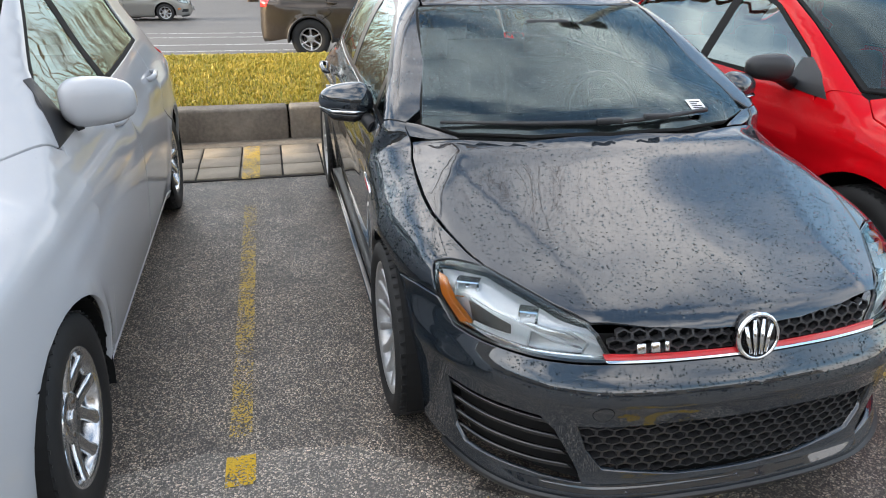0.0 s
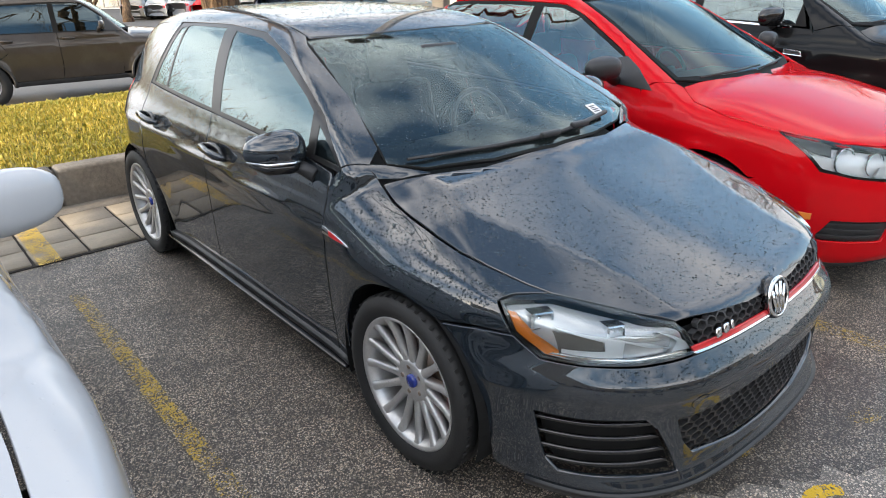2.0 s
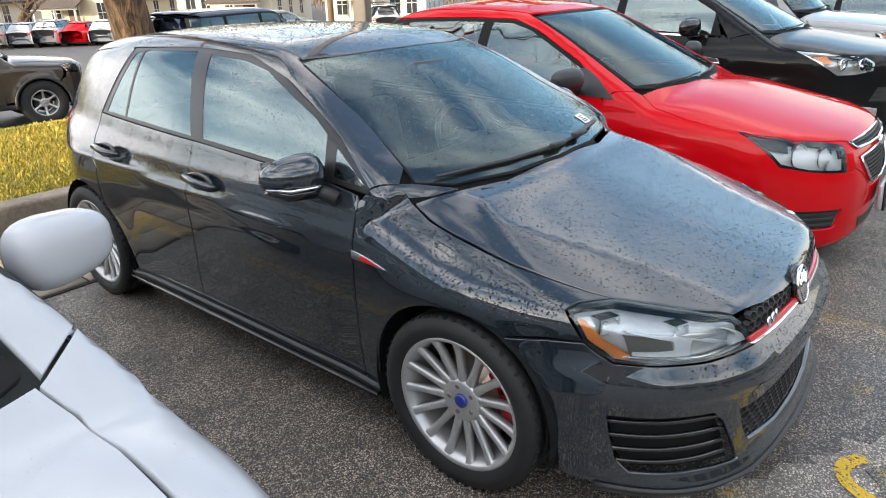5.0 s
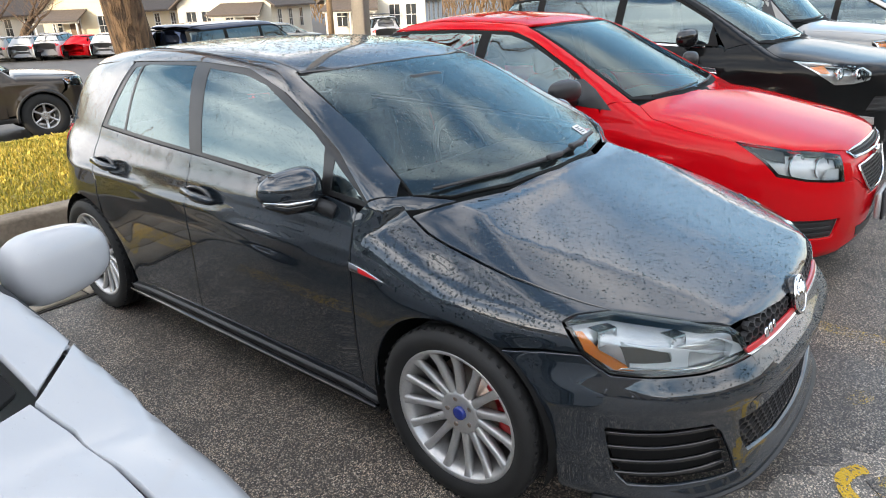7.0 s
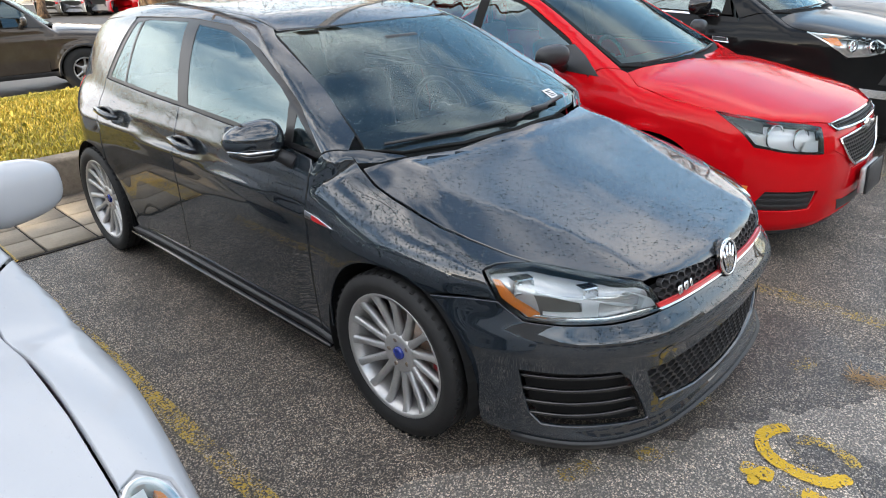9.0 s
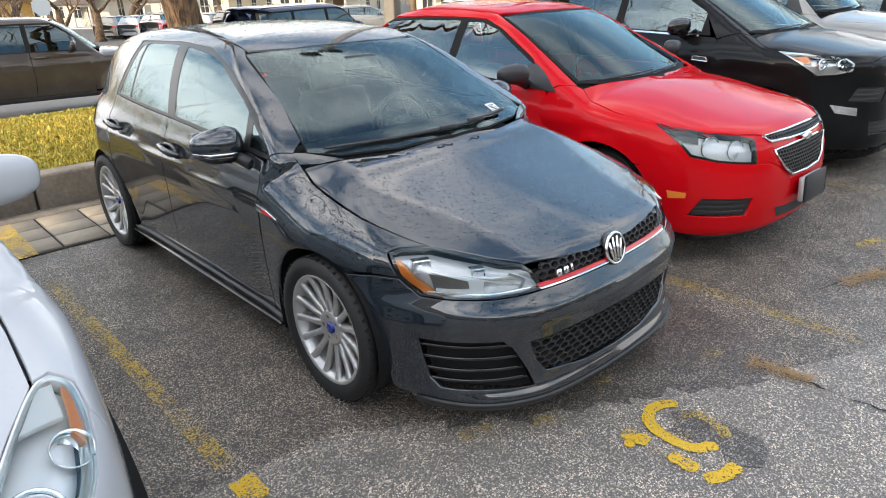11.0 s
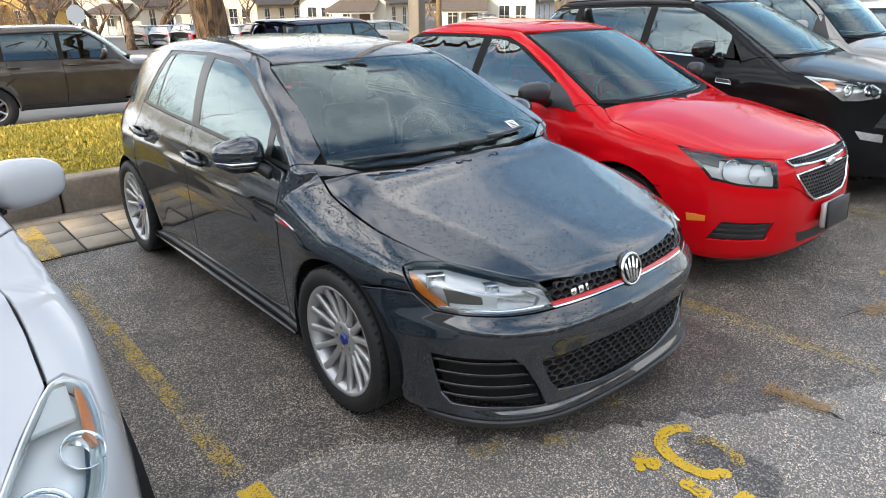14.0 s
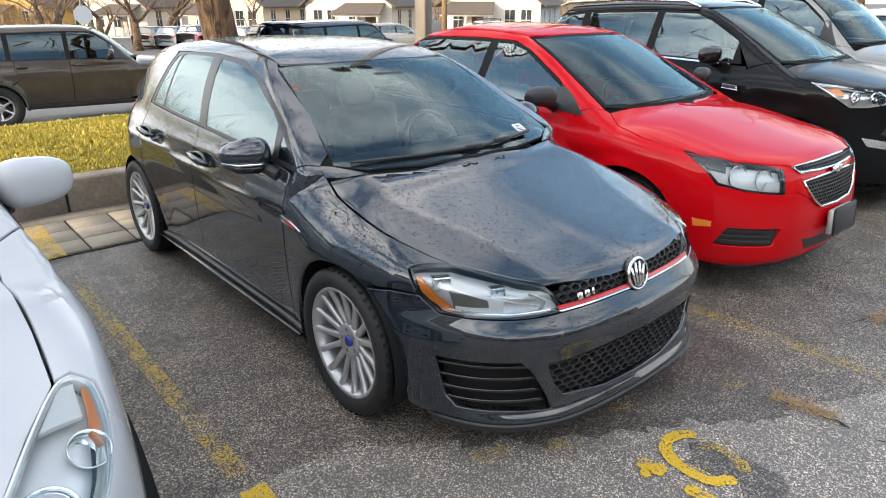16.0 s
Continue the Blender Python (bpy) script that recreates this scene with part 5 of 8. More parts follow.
    part("windscreen", skin("windscreen", B, mirrored(scr), lean, off=-0.002, depth=0.005, gap=0, h=0.08), SCREEN_CLEAR, car)
    part("windscreen_band", skin("windscreen_band", B, mirrored(bnd), lean, off=-0.003, gap=0, holes=(mirrored(scr),), h=0.05), SEAL, car)
    for x0, x1 in ((-xr * 0.8, 0.02), (-0.05, xr * 0.62)):
        pts = []
        for u in (0.0, 0.5, 1.0):
            q = lift(B, x0 + (x1 - x0) * u, yc + 0.02 + 0.28 * (x0 + (x1 - x0) * u) ** 2 + 0.03 * u)
            pts.append((q[0], q[1], q[2] + 0.018))
        part("wiper", tube(pts, [0.006, 0.009, 0.007], 6), PLASTIC, car)
    # front: bumper with its openings, grille, lamps
    bt = list(o["bumper_top"])
    zb = o.get("lip", 0.2)
    low = [face(B, x, zb) for x in (W - 0.14, W - 0.25, W * 0.55, W * 0.3, 0.0)]
    low += [face(B, 0.0, z) for z in np.linspace(zb, bt[0][2], 12)[1:-1]]
    bt[0] = face(B, 0.0, bt[0][2])
    cut = bt + [flank(B, y, z) for _, y, z in arc(*af, o.get("wing_a", 132) + 1, 180, 7)] + [flank(B, -r, zb + 0.03)] + low
    whole("front_bumper", B, cut, CORNER, o.get("bumper_mat", P), car, h=h * 0.7, holes=o.get("openings", ()))
    for q in o.get("openings", ()):
        both("bumper_grille", B, q, CORNER, PLASTIC, car, off=-0.02, depth=0.0)
        zmin, zmax = min(v[2] for v in q), max(v[2] for v in q)
        for i in range(3):
            z = zmin + (zmax - zmin) * (i + 0.75) / 3.4
            xs = sorted(v[0] for v in q)
            a, b = face(B, xs[0] + 0.03, z), face(B, xs[-1] - 0.03, z)
            both("grille_slat", B, [(a[0], a[1], z + 0.006), (b[0], b[1], z + 0.006), (b[0], b[1], z - 0.006), (a[0], a[1], z - 0.006)], CORNER, PLASTIC, car, off=-0.008, depth=0.012, gap=0)
    both("front_lip", B, [face(B, 0.0, zb - 0.004), face(B, W * 0.55, zb - 0.004), face(B, W - 0.2, zb - 0.004), face(B, W - 0.2, zb - 0.05), face(B, W * 0.55, zb - 0.05), face(B, 0, zb - 0.05)], CORNER, PLASTIC, car, off=0.004, depth=0.05, gap=0)
    for gi, gr in enumerate(o.get("grilles", ())):
        g3 = [face(B, x, z) for x, z in gr]
        whole("grille_back", B, g3, FRONT, SEAL, car, off=-0.03, depth=0.0)
        full = [*gr, *[(-x, z) for x, z in reversed(gr) if x > 1e-6]]
        if o.get("mesh_grille", True):
            me = honeycomb("grille_mesh", B, full, 0.03, 0.004, 0.004, 0.012, 0.8)
            if me:
                part("grille_mesh", me, PLASTIC, car)
        else:
            z0, z1 = min(z for _, z in gr), max(z for _, z in gr)
            for i in range(3):
                z = z0 + (z1 - z0) * (i + 0.5) / 3
                xm = max(x for x, _ in gr) * 0.96
                part("grille_bar", skin("grille_bar", B, [face(B, -xm, z - 0.014), face(B, 0, z - 0.014), face(B, xm, z - 0.014), face(B, xm, z + 0.014), face(B, 0, z + 0.014), face(B, -xm, z + 0.014)], FRONT, off=-0.004, depth=0.02, gap=0), o.get("bar_mat", CHROME), car)
        pts = [face(B, x, z) for x, z in full]
        part("grille_surround", tube([(x, y - 0.002, z) for x, y, z in [*pts, pts[0]]], 0.0085, 6, None, False), CHROME, car)
    # the painted panel that frames lamps and grille
    down = Vector((-0.42, 0.62, -0.66))
    ring = [Vector(q) for q in bt[:-1]] + [Vector(q if len(q) == 3 else lift(B, *q)) for q in o["wing_front"][-2::-1]] + [Vector(lift(B, x, y)) for x, y in reversed([*nose, *edge[:1]])]
    cuts = [[Vector(q) for q in lamp]] + [[Vector(face(B, x, z)) for x, z in gr] for gr in o.get("grilles", ())]
    whole("nose_panel", B, ring, down, P, car, off=-0.007, gap=0, depth=0.012, h=0.03, holes=cuts)
    inner = sum(lamp, Vector()) / len(lamp)
    for m in (True, False):
        sx = -1 if m else 1
        unit = part("headlamp", skin("headlamp", B, lamp, ld, mirror=m, off=-0.05, depth=0.0), o.get("lamp_back", PLASTIC), car)
        part("lamp_lens", skin("lamp_lens", B, lamp, ld, mirror=m, off=0.001, depth=0.01, h=0.03), LENS_GLASS, unit)
        part("lamp_trim", skin("lamp_trim", B, lamp, ld, mirror=m, off=-0.004, gap=-0.004, depth=0.03, holes=([inner.lerp(q, 0.975) for q in lamp],), h=0.03), o.get("lamp_trim", CHROME), unit)
        for x, y, z, rr, mt in o["bulbs"]:
            part("lamp_reflector", lathe([(0.0, rr), (0.01, rr * 1.08), (0.014, rr * 1.02), (-0.01, rr * 0.9), (-0.04, rr * 0.6), (-0.045, 0.0)], 24, closed=False), mt, unit, at=pose(sx * x, y, z, 0, 0, -90 + sx * 20) @ pose(0, 0, 0, 0, -o.get("bulb_tilt", 0)))
        for q, mt in o.get("lamp_bits", ()):
            q = [p if len(p) == 3 else lift(B, *p) for p in q]
            part("lamp_reflector", skin("lamp_reflector", B, q, ld, mirror=m, off=-0.012, depth=0.015, h=0.03), mt, unit)
        for q, mt in o.get("markers", ()):
            part("side_marker", skin("side_marker", B, q, CORNER, mirror=m, off=0.003, depth=0.008, h=0.02), mt, car)
        if o.get("tail", True):
            zt3 = belt - 0.02
            part("tail_lamp", skin("tail_lamp", B, sv((s - 0.32, zt3), (s - 0.12, zt3), (s - 0.1, zt3 - 0.16), (s - 0.24, zt3 - 0.16)), SIDE, mirror=m, off=0.004, depth=0.01), RED_LAMP, car)
    gate = [(0, yb + 0.1, roof - 0.12), (rx, yb + 0.1, roof - 0.15), (W - 0.16, s, belt), (W - 0.14, s, 0.3), (0, s, 0.26)]
    whole("tailgate", B, gate, REAR, P, car, h=0.09)
    part("underbody", block((W * 1.5, wb + 0.6, 0.03), (0, wb / 2, sill - 0.03), 0.0), SEAL, car)
    part("engine_bay", block((W * 1.3, fo * 0.85, 0.05), (0, -fo * 0.3, belt - 0.45), 0.0), SEAL, car)
    cabin(car, B, yc + 0.45, yB - 0.28, yB + 0.62, W - 0.14, o.get("seat_z", 0.0), 0.36, sill + 0.02)
    tw = o.get("tyre_w", 0.215)
    for sx in (-1, 1):
        for y in (0.0, wb):
            wheel(car, "wheel", zc0, o["rim"], tw, sx, (sx * (W - o.get("tuck", 0.015) - tw / 2), y, zc0), o.get("spokes", 5), o.get("rim_mat", ALLOY), None, o.get("twin", False), None, o.get("spoke_w", 0.03))
    return car


# red saloon
RED = template(2.685, 0.93, 0.98, 1.796, 0.80, 0.985, 0.96, 1.477, 0.13, 1.02, 2.35, rake=0.75, drop=0.09, arch_r=0.365)
RED_O = dict(wb=2.685, fo=0.93, ro=0.98, w=1.796, belt=0.96, roof=1.477, yc=0.13, yt=1.02, yb=2.35, rake=0.75, seams=(0.44, 1.42, 2.3), arch=0.38, tyre=0.318, hood=(0.40, 0.70), roof_x=0.52, hood_y=0.10,
             hood_edge=[(0.40, -0.80), (0.56, -0.71), (0.68, -0.6), (0.755, -0.42), (0.79, -0.24), (0.805, -0.06), (0.765, 0.14), (0.70, 0.25)],
             pillars=(1.42,), pane1=2.5, fall=0.05, lamp_y=-0.41, mirror=(1.0, 0.60, 1.07), mirror_size=(0.115, 0.075, 0.062), rim=0.215, spokes=7,
             lamp=[(0.785, -0.335, 0.84), (0.755, -0.45, 0.825), (0.685, -0.61, 0.80), (0.56, -0.73, 0.78), (0.49, -0.79, 0.76), (0.51, -0.83, 0.63), (0.60, -0.78, 0.638), (0.70, -0.69, 0.652), (0.785, -0.57, 0.68), (0.80, -0.5, 0.75)],
             wing_front=[(0.765, -0.4, 0.835), (0.79, -0.325, 0.845), (0.805, -0.5, 0.745), (0.79, -0.57, 0.675), (0.87, -0.4, 0.62)],
             bumper_top=[(0, -0.9, 0.50), (0.2, -0.89, 0.50), (0.3, -0.87, 0.56), (0.42, -0.84, 0.62), (0.51, -0.835, 0.624), (0.60, -0.785, 0.632), (0.70, -0.695, 0.646), (0.785, -0.575, 0.672), (0.87, -0.4, 0.615)],
             openings=([(0.53, -0.85, 0.43), (0.76, -0.66, 0.435), (0.795, -0.6, 0.325), (0.56, -0.84, 0.325)],),
             grilles=([(0, 0.515), (0.2, 0.52), (0.28, 0.57), (0.37, 0.685), (0.2, 0.695), (0, 0.70)], [(0, 0.727), (0.2, 0.73), (0.38, 0.735), (0.41, 0.765), (0.2, 0.772), (0, 0.775)]),
             bulbs=((0.67, -0.61, 0.72, 0.06, REFLECTOR), (0.565, -0.71, 0.70, 0.055, REFLECTOR)), lamp_bits=(([(0.785, -0.34, 0.838), (0.755, -0.45, 0.822), (0.71, -0.56, 0.80), (0.74, -0.58, 0.74), (0.795, -0.51, 0.76)], PLASTIC), ([(0.62, -0.75, 0.648), (0.53, -0.81, 0.64), (0.52, -0.8, 0.70), (0.58, -0.74, 0.70)], LAMP_WHITE)), lamp_back=LAMP_WHITE, lamp_trim=GLOSS_BLACK,
             markers=(([(0.845, -0.48, 0.47), (0.80, -0.58, 0.465), (0.80, -0.58, 0.43), (0.84, -0.49, 0.42)], AMBER),), pillar_mat=RED_PAINT, sail=False)
RED_AT = (2.165, 0.18, 0)
# white hatchback
WHITE = template(2.6, 0.92, 0.85, 1.765, 0.76, 0.99, 0.98, 1.55, 0.15, 1.08, 2.75, rake=0.45, drop=0.05, arch_r=0.35, bowf=1.15)
WHITE_O = dict(wb=2.6, fo=0.92, ro=0.85, w=1.765, belt=0.98, roof=1.55, yc=0.15, yt=1.08, yb=2.75, rake=0.45, seams=(0.5, 1.4, 2.25), arch=0.35, tyre=0.31, hood=(0.44, 0.67), roof_x=0.53, wedge=0.09, hood_y=0.10,
               hood_edge=[(0.44, -0.73), (0.54, -0.58), (0.61, -0.44), (0.69, -0.30), (0.70, -0.1), (0.70, 0.1), (0.688, 0.22), (0.662, 0.292)],
               pillars=(1.4,), pane1=2.45, fall=0.04, lamp_y=-0.32, mirror=(0.895, 0.70, 1.085), mirror_size=(0.12, 0.075, 0.08), mirror_mat=WHITE_PAINT, rim=0.205, spokes=5, twin=True, rim_mat=CHROME_RIM, spoke_w=0.032, tuck=0.03, lamp_trim=LAMP_SATIN, lamp_round=2, bulb_tilt=52, lamp_d=Vector((-0.45, 0.45, -0.77)),
               lamp=[(0.695, -0.295), (0.735, -0.272), (0.765, -0.30), (0.765, -0.38), (0.75, -0.47), (0.725, -0.55), (0.68, -0.62), (0.61, -0.70), (0.53, -0.745), (0.46, -0.72), (0.54, -0.585), (0.615, -0.44)],
               wing_front=[(0.70, -0.285), (0.735, -0.262), (0.775, -0.295), (0.775, -0.38), (0.87, -0.38, 0.62)],
               bumper_top=[(0, -0.9, 0.70), (0.2, -0.89, 0.70), (0.46, -0.80, 0.70), (0.535, -0.755, 0.70), (0.615, -0.71, 0.70), (0.69, -0.625, 0.71), (0.735, -0.55, 0.735), (0.76, -0.47, 0.76), (0.775, -0.39, 0.79), (0.87, -0.38, 0.615)],
               openings=([(0.5, -0.83, 0.40), (0.70, -0.68, 0.40), (0.72, -0.63, 0.30), (0.52, -0.83, 0.29)],), grilles=([(0, 0.66), (0.2, 0.66), (0.3, 0.67), (0.3, 0.69), (0, 0.69)],),
               bulbs=((0.705, -0.47, 0.765, 0.042, REFLECTOR), (0.60, -0.6, 0.74, 0.055, REFLECTOR)), lamp_bits=(([(0.745, -0.30), (0.76, -0.31), (0.757, -0.42), (0.745, -0.475), (0.725, -0.45), (0.735, -0.38)], AMBER), ([(0.70, -0.30), (0.735, -0.29), (0.725, -0.4), (0.66, -0.42), (0.63, -0.43)], LAMP_WHITE)), lamp_back=LAMP_WHITE, tyre_w=0.205)
WHITE_AT = (-2.665, -0.31, 0, 0, 0, 0.8)
# black crossover
SUV = template(2.69, 0.84, 0.92, 1.84, 1.0, 1.13, 1.10, 1.66, 0.08, 0.98, 2.85, rake=0.4, drop=0.05, arch_r=0.385, tyre=0.345, floor=0.22)
SUV_O = dict(wb=2.69, fo=0.84, ro=0.92, w=1.84, belt=1.10, roof=1.66, yc=0.08, yt=0.98, yb=2.85, rake=0.4, seams=(0.5, 1.55, 2.4), arch=0.385, tyre=0.345, hood=(0.50, 0.74), roof_x=0.55, sill=0.3, wedge=0.08,
             pillars=(1.55, 2.45), pane1=3.1, fall=0.04, lamp_y=-0.04, mirror=(1.0, 0.80, 1.195), mirror_size=(0.125, 0.075, 0.075), mirror_mat=GLOSS_BLACK, rim=0.225, spokes=5, twin=True, spoke_w=0.03, sill_mat=PLASTIC, seat_z=0.12,
             hood_edge=[(0.55, -0.68), (0.66, -0.615), (0.722, -0.55), (0.755, -0.445), (0.795, -0.25), (0.828, -0.05), (0.815, 0.06), (0.76, 0.2)],
             lamp=[(0.835, -0.045, 1.018), (0.80, -0.245, 1.006), (0.76, -0.44, 0.989), (0.727, -0.555, 0.974), (0.715, -0.618, 0.936), (0.727, -0.618, 0.882), (0.793, -0.517, 0.856), (0.852, -0.397, 0.848), (0.872, -0.308, 0.90), (0.873, -0.19, 0.966)],
             wing_front=[(0.838, -0.035, 1.022), (0.879, -0.185, 0.965), (0.878, -0.31, 0.895), (0.857, -0.397, 0.843), (0.88, -0.36, 0.74)],
             bumper_top=[(0, -0.82, 0.74), (0.3, -0.80, 0.76), (0.5, -0.74, 0.84), (0.62, -0.68, 0.865), (0.725, -0.622, 0.876), (0.795, -0.52, 0.850), (0.857, -0.4, 0.842), (0.88, -0.36, 0.735)], bumper_mat=BLACK_PAINT, wing_a=128,
             openings=([(0.45, -0.87, 0.74), (0.70, -0.68, 0.75), (0.74, -0.63, 0.64), (0.5, -0.84, 0.62)], [(0.3, -0.9, 0.47), (0.6, -0.78, 0.47), (0.58, -0.79, 0.36), (0.3, -0.9, 0.36)]),
             grilles=([(0, 0.78), (0.4, 0.79), (0.45, 0.84), (0.4, 0.87), (0, 0.87)], [(0, 0.90), (0.4, 0.905), (0.42, 0.94), (0, 0.95)]), mesh_grille=False, bulbs=((0.80, -0.38, 0.925, 0.045, REFLECTOR), (0.74, -0.5, 0.925, 0.042, REFLECTOR)),
             lamp_bits=(([(0.84, -0.16, 0.985), (0.81, -0.26, 0.995), (0.815, -0.3, 0.93), (0.855, -0.25, 0.93)], AMBER),), lamp_back=LAMP_SATIN, lamp_trim=LAMP_SATIN, sail=False)
SUV_AT = (4.64, 0.2, 0)
build_car("red_saloon_car", "glossy red saloon with black mirrors, parked in a bay", pose(*RED_AT), RED, RED_PAINT, RED_O)
build_car("white_hatchback_car", "white hatchback with silver wheels, parked in a bay", pose(*WHITE_AT), WHITE, WHITE_PAINT, WHITE_O)
build_car("black_crossover_car", "black crossover with roof rails, parked in a bay", pose(*SUV_AT), SUV, BLACK_PAINT, SUV_O)


red_car = bpy.data.objects["red_saloon_car"]
whole("nose_backing", RED, [face(RED, x, z) for x, z in ((0, 0.44), (0.3, 0.44), (0.52, 0.56), (0.5, 0.72), (0.42, 0.79), (0, 0.80))], FRONT, RED_PAINT, red_car, off=-0.012, gap=0, depth=0.004, holes=[[Vector(face(RED, x, z)) for x, z in gr] for gr in RED_O["grilles"]])
both("mirror_sail", RED, sv((0.37, 0.952), (0.50, 1.058), (0.60, 1.112), (0.66, 1.10), (0.66, 0.968), (0.5, 0.956)), SIDE, MIRROR_BLACK, red_car, off=0.003, depth=0.01, gap=0)
plate = part("number_plate", block((0.32, 0.012, 0.165), (0, 0, 0), 0.012, 2), PLASTIC, red_car, "dark plate holder without a plate", at=pose(0.02, -0.985, 0.42, -4))
part("plate_backing", block((0.31, 0.03, 0.15), (-0.02, 0.022, 0.0), 0.01, 2), SIGN_GREY, plate)
bow = part("grille_emblem", block((0.13, 0.014, 0.03), (0, 0, 0), 0.006, 2), CHROME, red_car, "small gold and chrome emblem", at=pose(0, -0.895, 0.715, -12))
part("emblem_bar", block((0.05, 0.016, 0.05), (0, 0, 0), 0.006, 2), CHROME, bow)
part("lower_intake", skin("lower_intake", RED, mirrored([(0, -0.9, 0.325), (0.25, -0.89, 0.33), (0.33, -0.86, 0.34), (0.28, -0.88, 0.27), (0, -0.9, 0.26)]), FRONT, off=0.003, depth=0.004, gap=0), PLASTIC, red_car)
suv_car = bpy.data.objects["black_crossover_car"]
for sx in (-1, 1):
    part("roof_rail", tube([(sx * 0.60, 1.15, 1.585), (sx * 0.60, 1.3, 1.645), (sx * 0.59, 2.0, 1.66), (sx * 0.575, 2.75, 1.63), (sx * 0.57, 2.88, 1.585)], 0.016, 8), CHROME, suv_car, "silver roof rail")
    part("fog_lamp", skin("fog_lamp", SUV, [(0.805, -0.515, 0.612), (0.69, -0.695, 0.585), (0.69, -0.70, 0.525), (0.785, -0.56, 0.548)], CORNER, mirror=sx < 0, off=0.004, depth=0.01, gap=0, h=0.03), REFLECTOR, suv_car, "clear fog lamp")
    part("wing_vent", skin("wing_vent", SUV, sv((0.53, 0.90), (0.68, 0.91), (0.68, 0.95), (0.55, 0.94)), SIDE, mirror=sx < 0, off=0.006, depth=0.01, gap=0, h=0.03), CHROME, suv_car, "chrome wing vent")
    part("vent_mesh", skin("vent_mesh", SUV, sv((0.55, 0.908), (0.67, 0.915), (0.67, 0.943), (0.56, 0.935)), SIDE, mirror=sx < 0, off=0.008, depth=0.004, gap=0, h=0.03), PLASTIC, suv_car)
    part("door_strip", skin("door_strip", SUV, sv((0.8, 0.505), (2.3, 0.525), (2.3, 0.5), (0.8, 0.48)), SIDE, mirror=sx < 0, off=0.008, depth=0.01, gap=0), PLASTIC, suv_car)
    part("belt_strip", skin("belt_strip", SUV, sv((0.68, 1.118), (1.5, 1.145), (2.6, 1.175), (2.6, 1.162), (1.5, 1.132), (0.68, 1.104)), SIDE, mirror=sx < 0, off=0.006, depth=0.006, gap=0), CHROME, suv_car, "chrome waist strip")


def off_roader(name, label, at, paint_mat, rim_mat=ALLOY, glass_mat=DARK_GLASS, group="", w=1.92, roof=1.8, category="car", clad=PLASTIC):
    """A tall, square four-wheel-drive car."""
    fo, ro, wb = 0.9, 1.1, 2.79
    B = template(wb, fo, ro, w, 1.05, 1.17, 1.17, roof, 0.25, 0.98, 3.35, rake=0.25, lean=0.7, bowf=0.75, drop=0.02, arch_r=0.43, tyre=0.39, floor=0.32, flare=0.03)
    W = w / 2
    o = dict(wb=wb, fo=fo, ro=ro, w=w, belt=1.17, roof=roof, yc=0.25, yt=0.98, yb=3.35, rake=0.25, seams=(0.58, 1.55, 2.35), arch=0.43, tyre=0.39, hood=(0.55, 0.80), roof_x=0.62, sill=0.42, wedge=0.03, pillars=(1.55, 2.5), pane1=3.4, eave=0.13,
             lamp_y=-0.45, mirror=(1.07, 0.85, 1.3), rim=0.225, spokes=6, spoke_w=0.03, sill_mat=clad, seat_z=0.25, glass=glass_mat, rim_mat=rim_mat, mirror_mat=paint_mat, cladding=clad, h=0.07, bumper_mat=paint_mat, tyre_w=0.26,
             lamp=[(0.85, -0.4, 1.0), (0.78, -0.52, 1.01), (0.62, -0.70, 1.0), (0.56, -0.76, 0.98), (0.56, -0.77, 0.84), (0.66, -0.70, 0.84), (0.78, -0.55, 0.86), (0.85, -0.42, 0.9)],
             wing_front=[(0.66, -0.64, 1.02), (0.78, -0.5, 1.02), (0.86, -0.38, 1.01), (0.86, -0.41, 0.89), (0.88, -0.4, 0.8)],
             bumper_top=[(0, -0.88, 0.76), (0.4, -0.85, 0.78), (0.56, -0.78, 0.83), (0.66, -0.71, 0.83), (0.78, -0.56, 0.85), (0.855, -0.42, 0.88), (0.88, -0.4, 0.8)],
             openings=([(0.3, -0.87, 0.6), (0.6, -0.76, 0.6), (0.6, -0.76, 0.48), (0.3, -0.87, 0.48)],), grilles=([(0, 0.84), (0.45, 0.85), (0.48, 0.98), (0, 0.99)],), mesh_grille=False, bar_mat=PLASTIC,
             bulbs=((0.7, -0.58, 0.93, 0.05, REFLECTOR),), lamp_bits=(([(0.85, -0.41, 0.98), (0.8, -0.5, 0.99), (0.8, -0.5, 0.92), (0.85, -0.42, 0.92)], AMBER),))
    return build_car(name, label, at, B, paint_mat, o, category, group)


off_roader("brown_off_road_car", "bronze brown off-road car with dark rear windows, parked beyond the grass", pose(2.5, 12.8, -0.58, 0, 0, 82), BROWN_PAINT)
off_roader("silver_pickup_car", "silver tall car with a black mirror, parked in a bay", pose(7.15, 0.35, 0), SILVER_PAINT, glass_mat=GLASS)

# ---------- ground, bays, kerb, verge ----------
GROUND_FALL = curve((-200, 0.0), (3.0, 0.0), (6.0, 0.0), (8.6, -0.43), (12, -0.55), (24, -1.1), (45, -1.55), (300, -2.5))


def far_z(y):
    """The height of the ground beyond the verge, which falls away from the bays."""
    return float(GROUND_FALL(y))


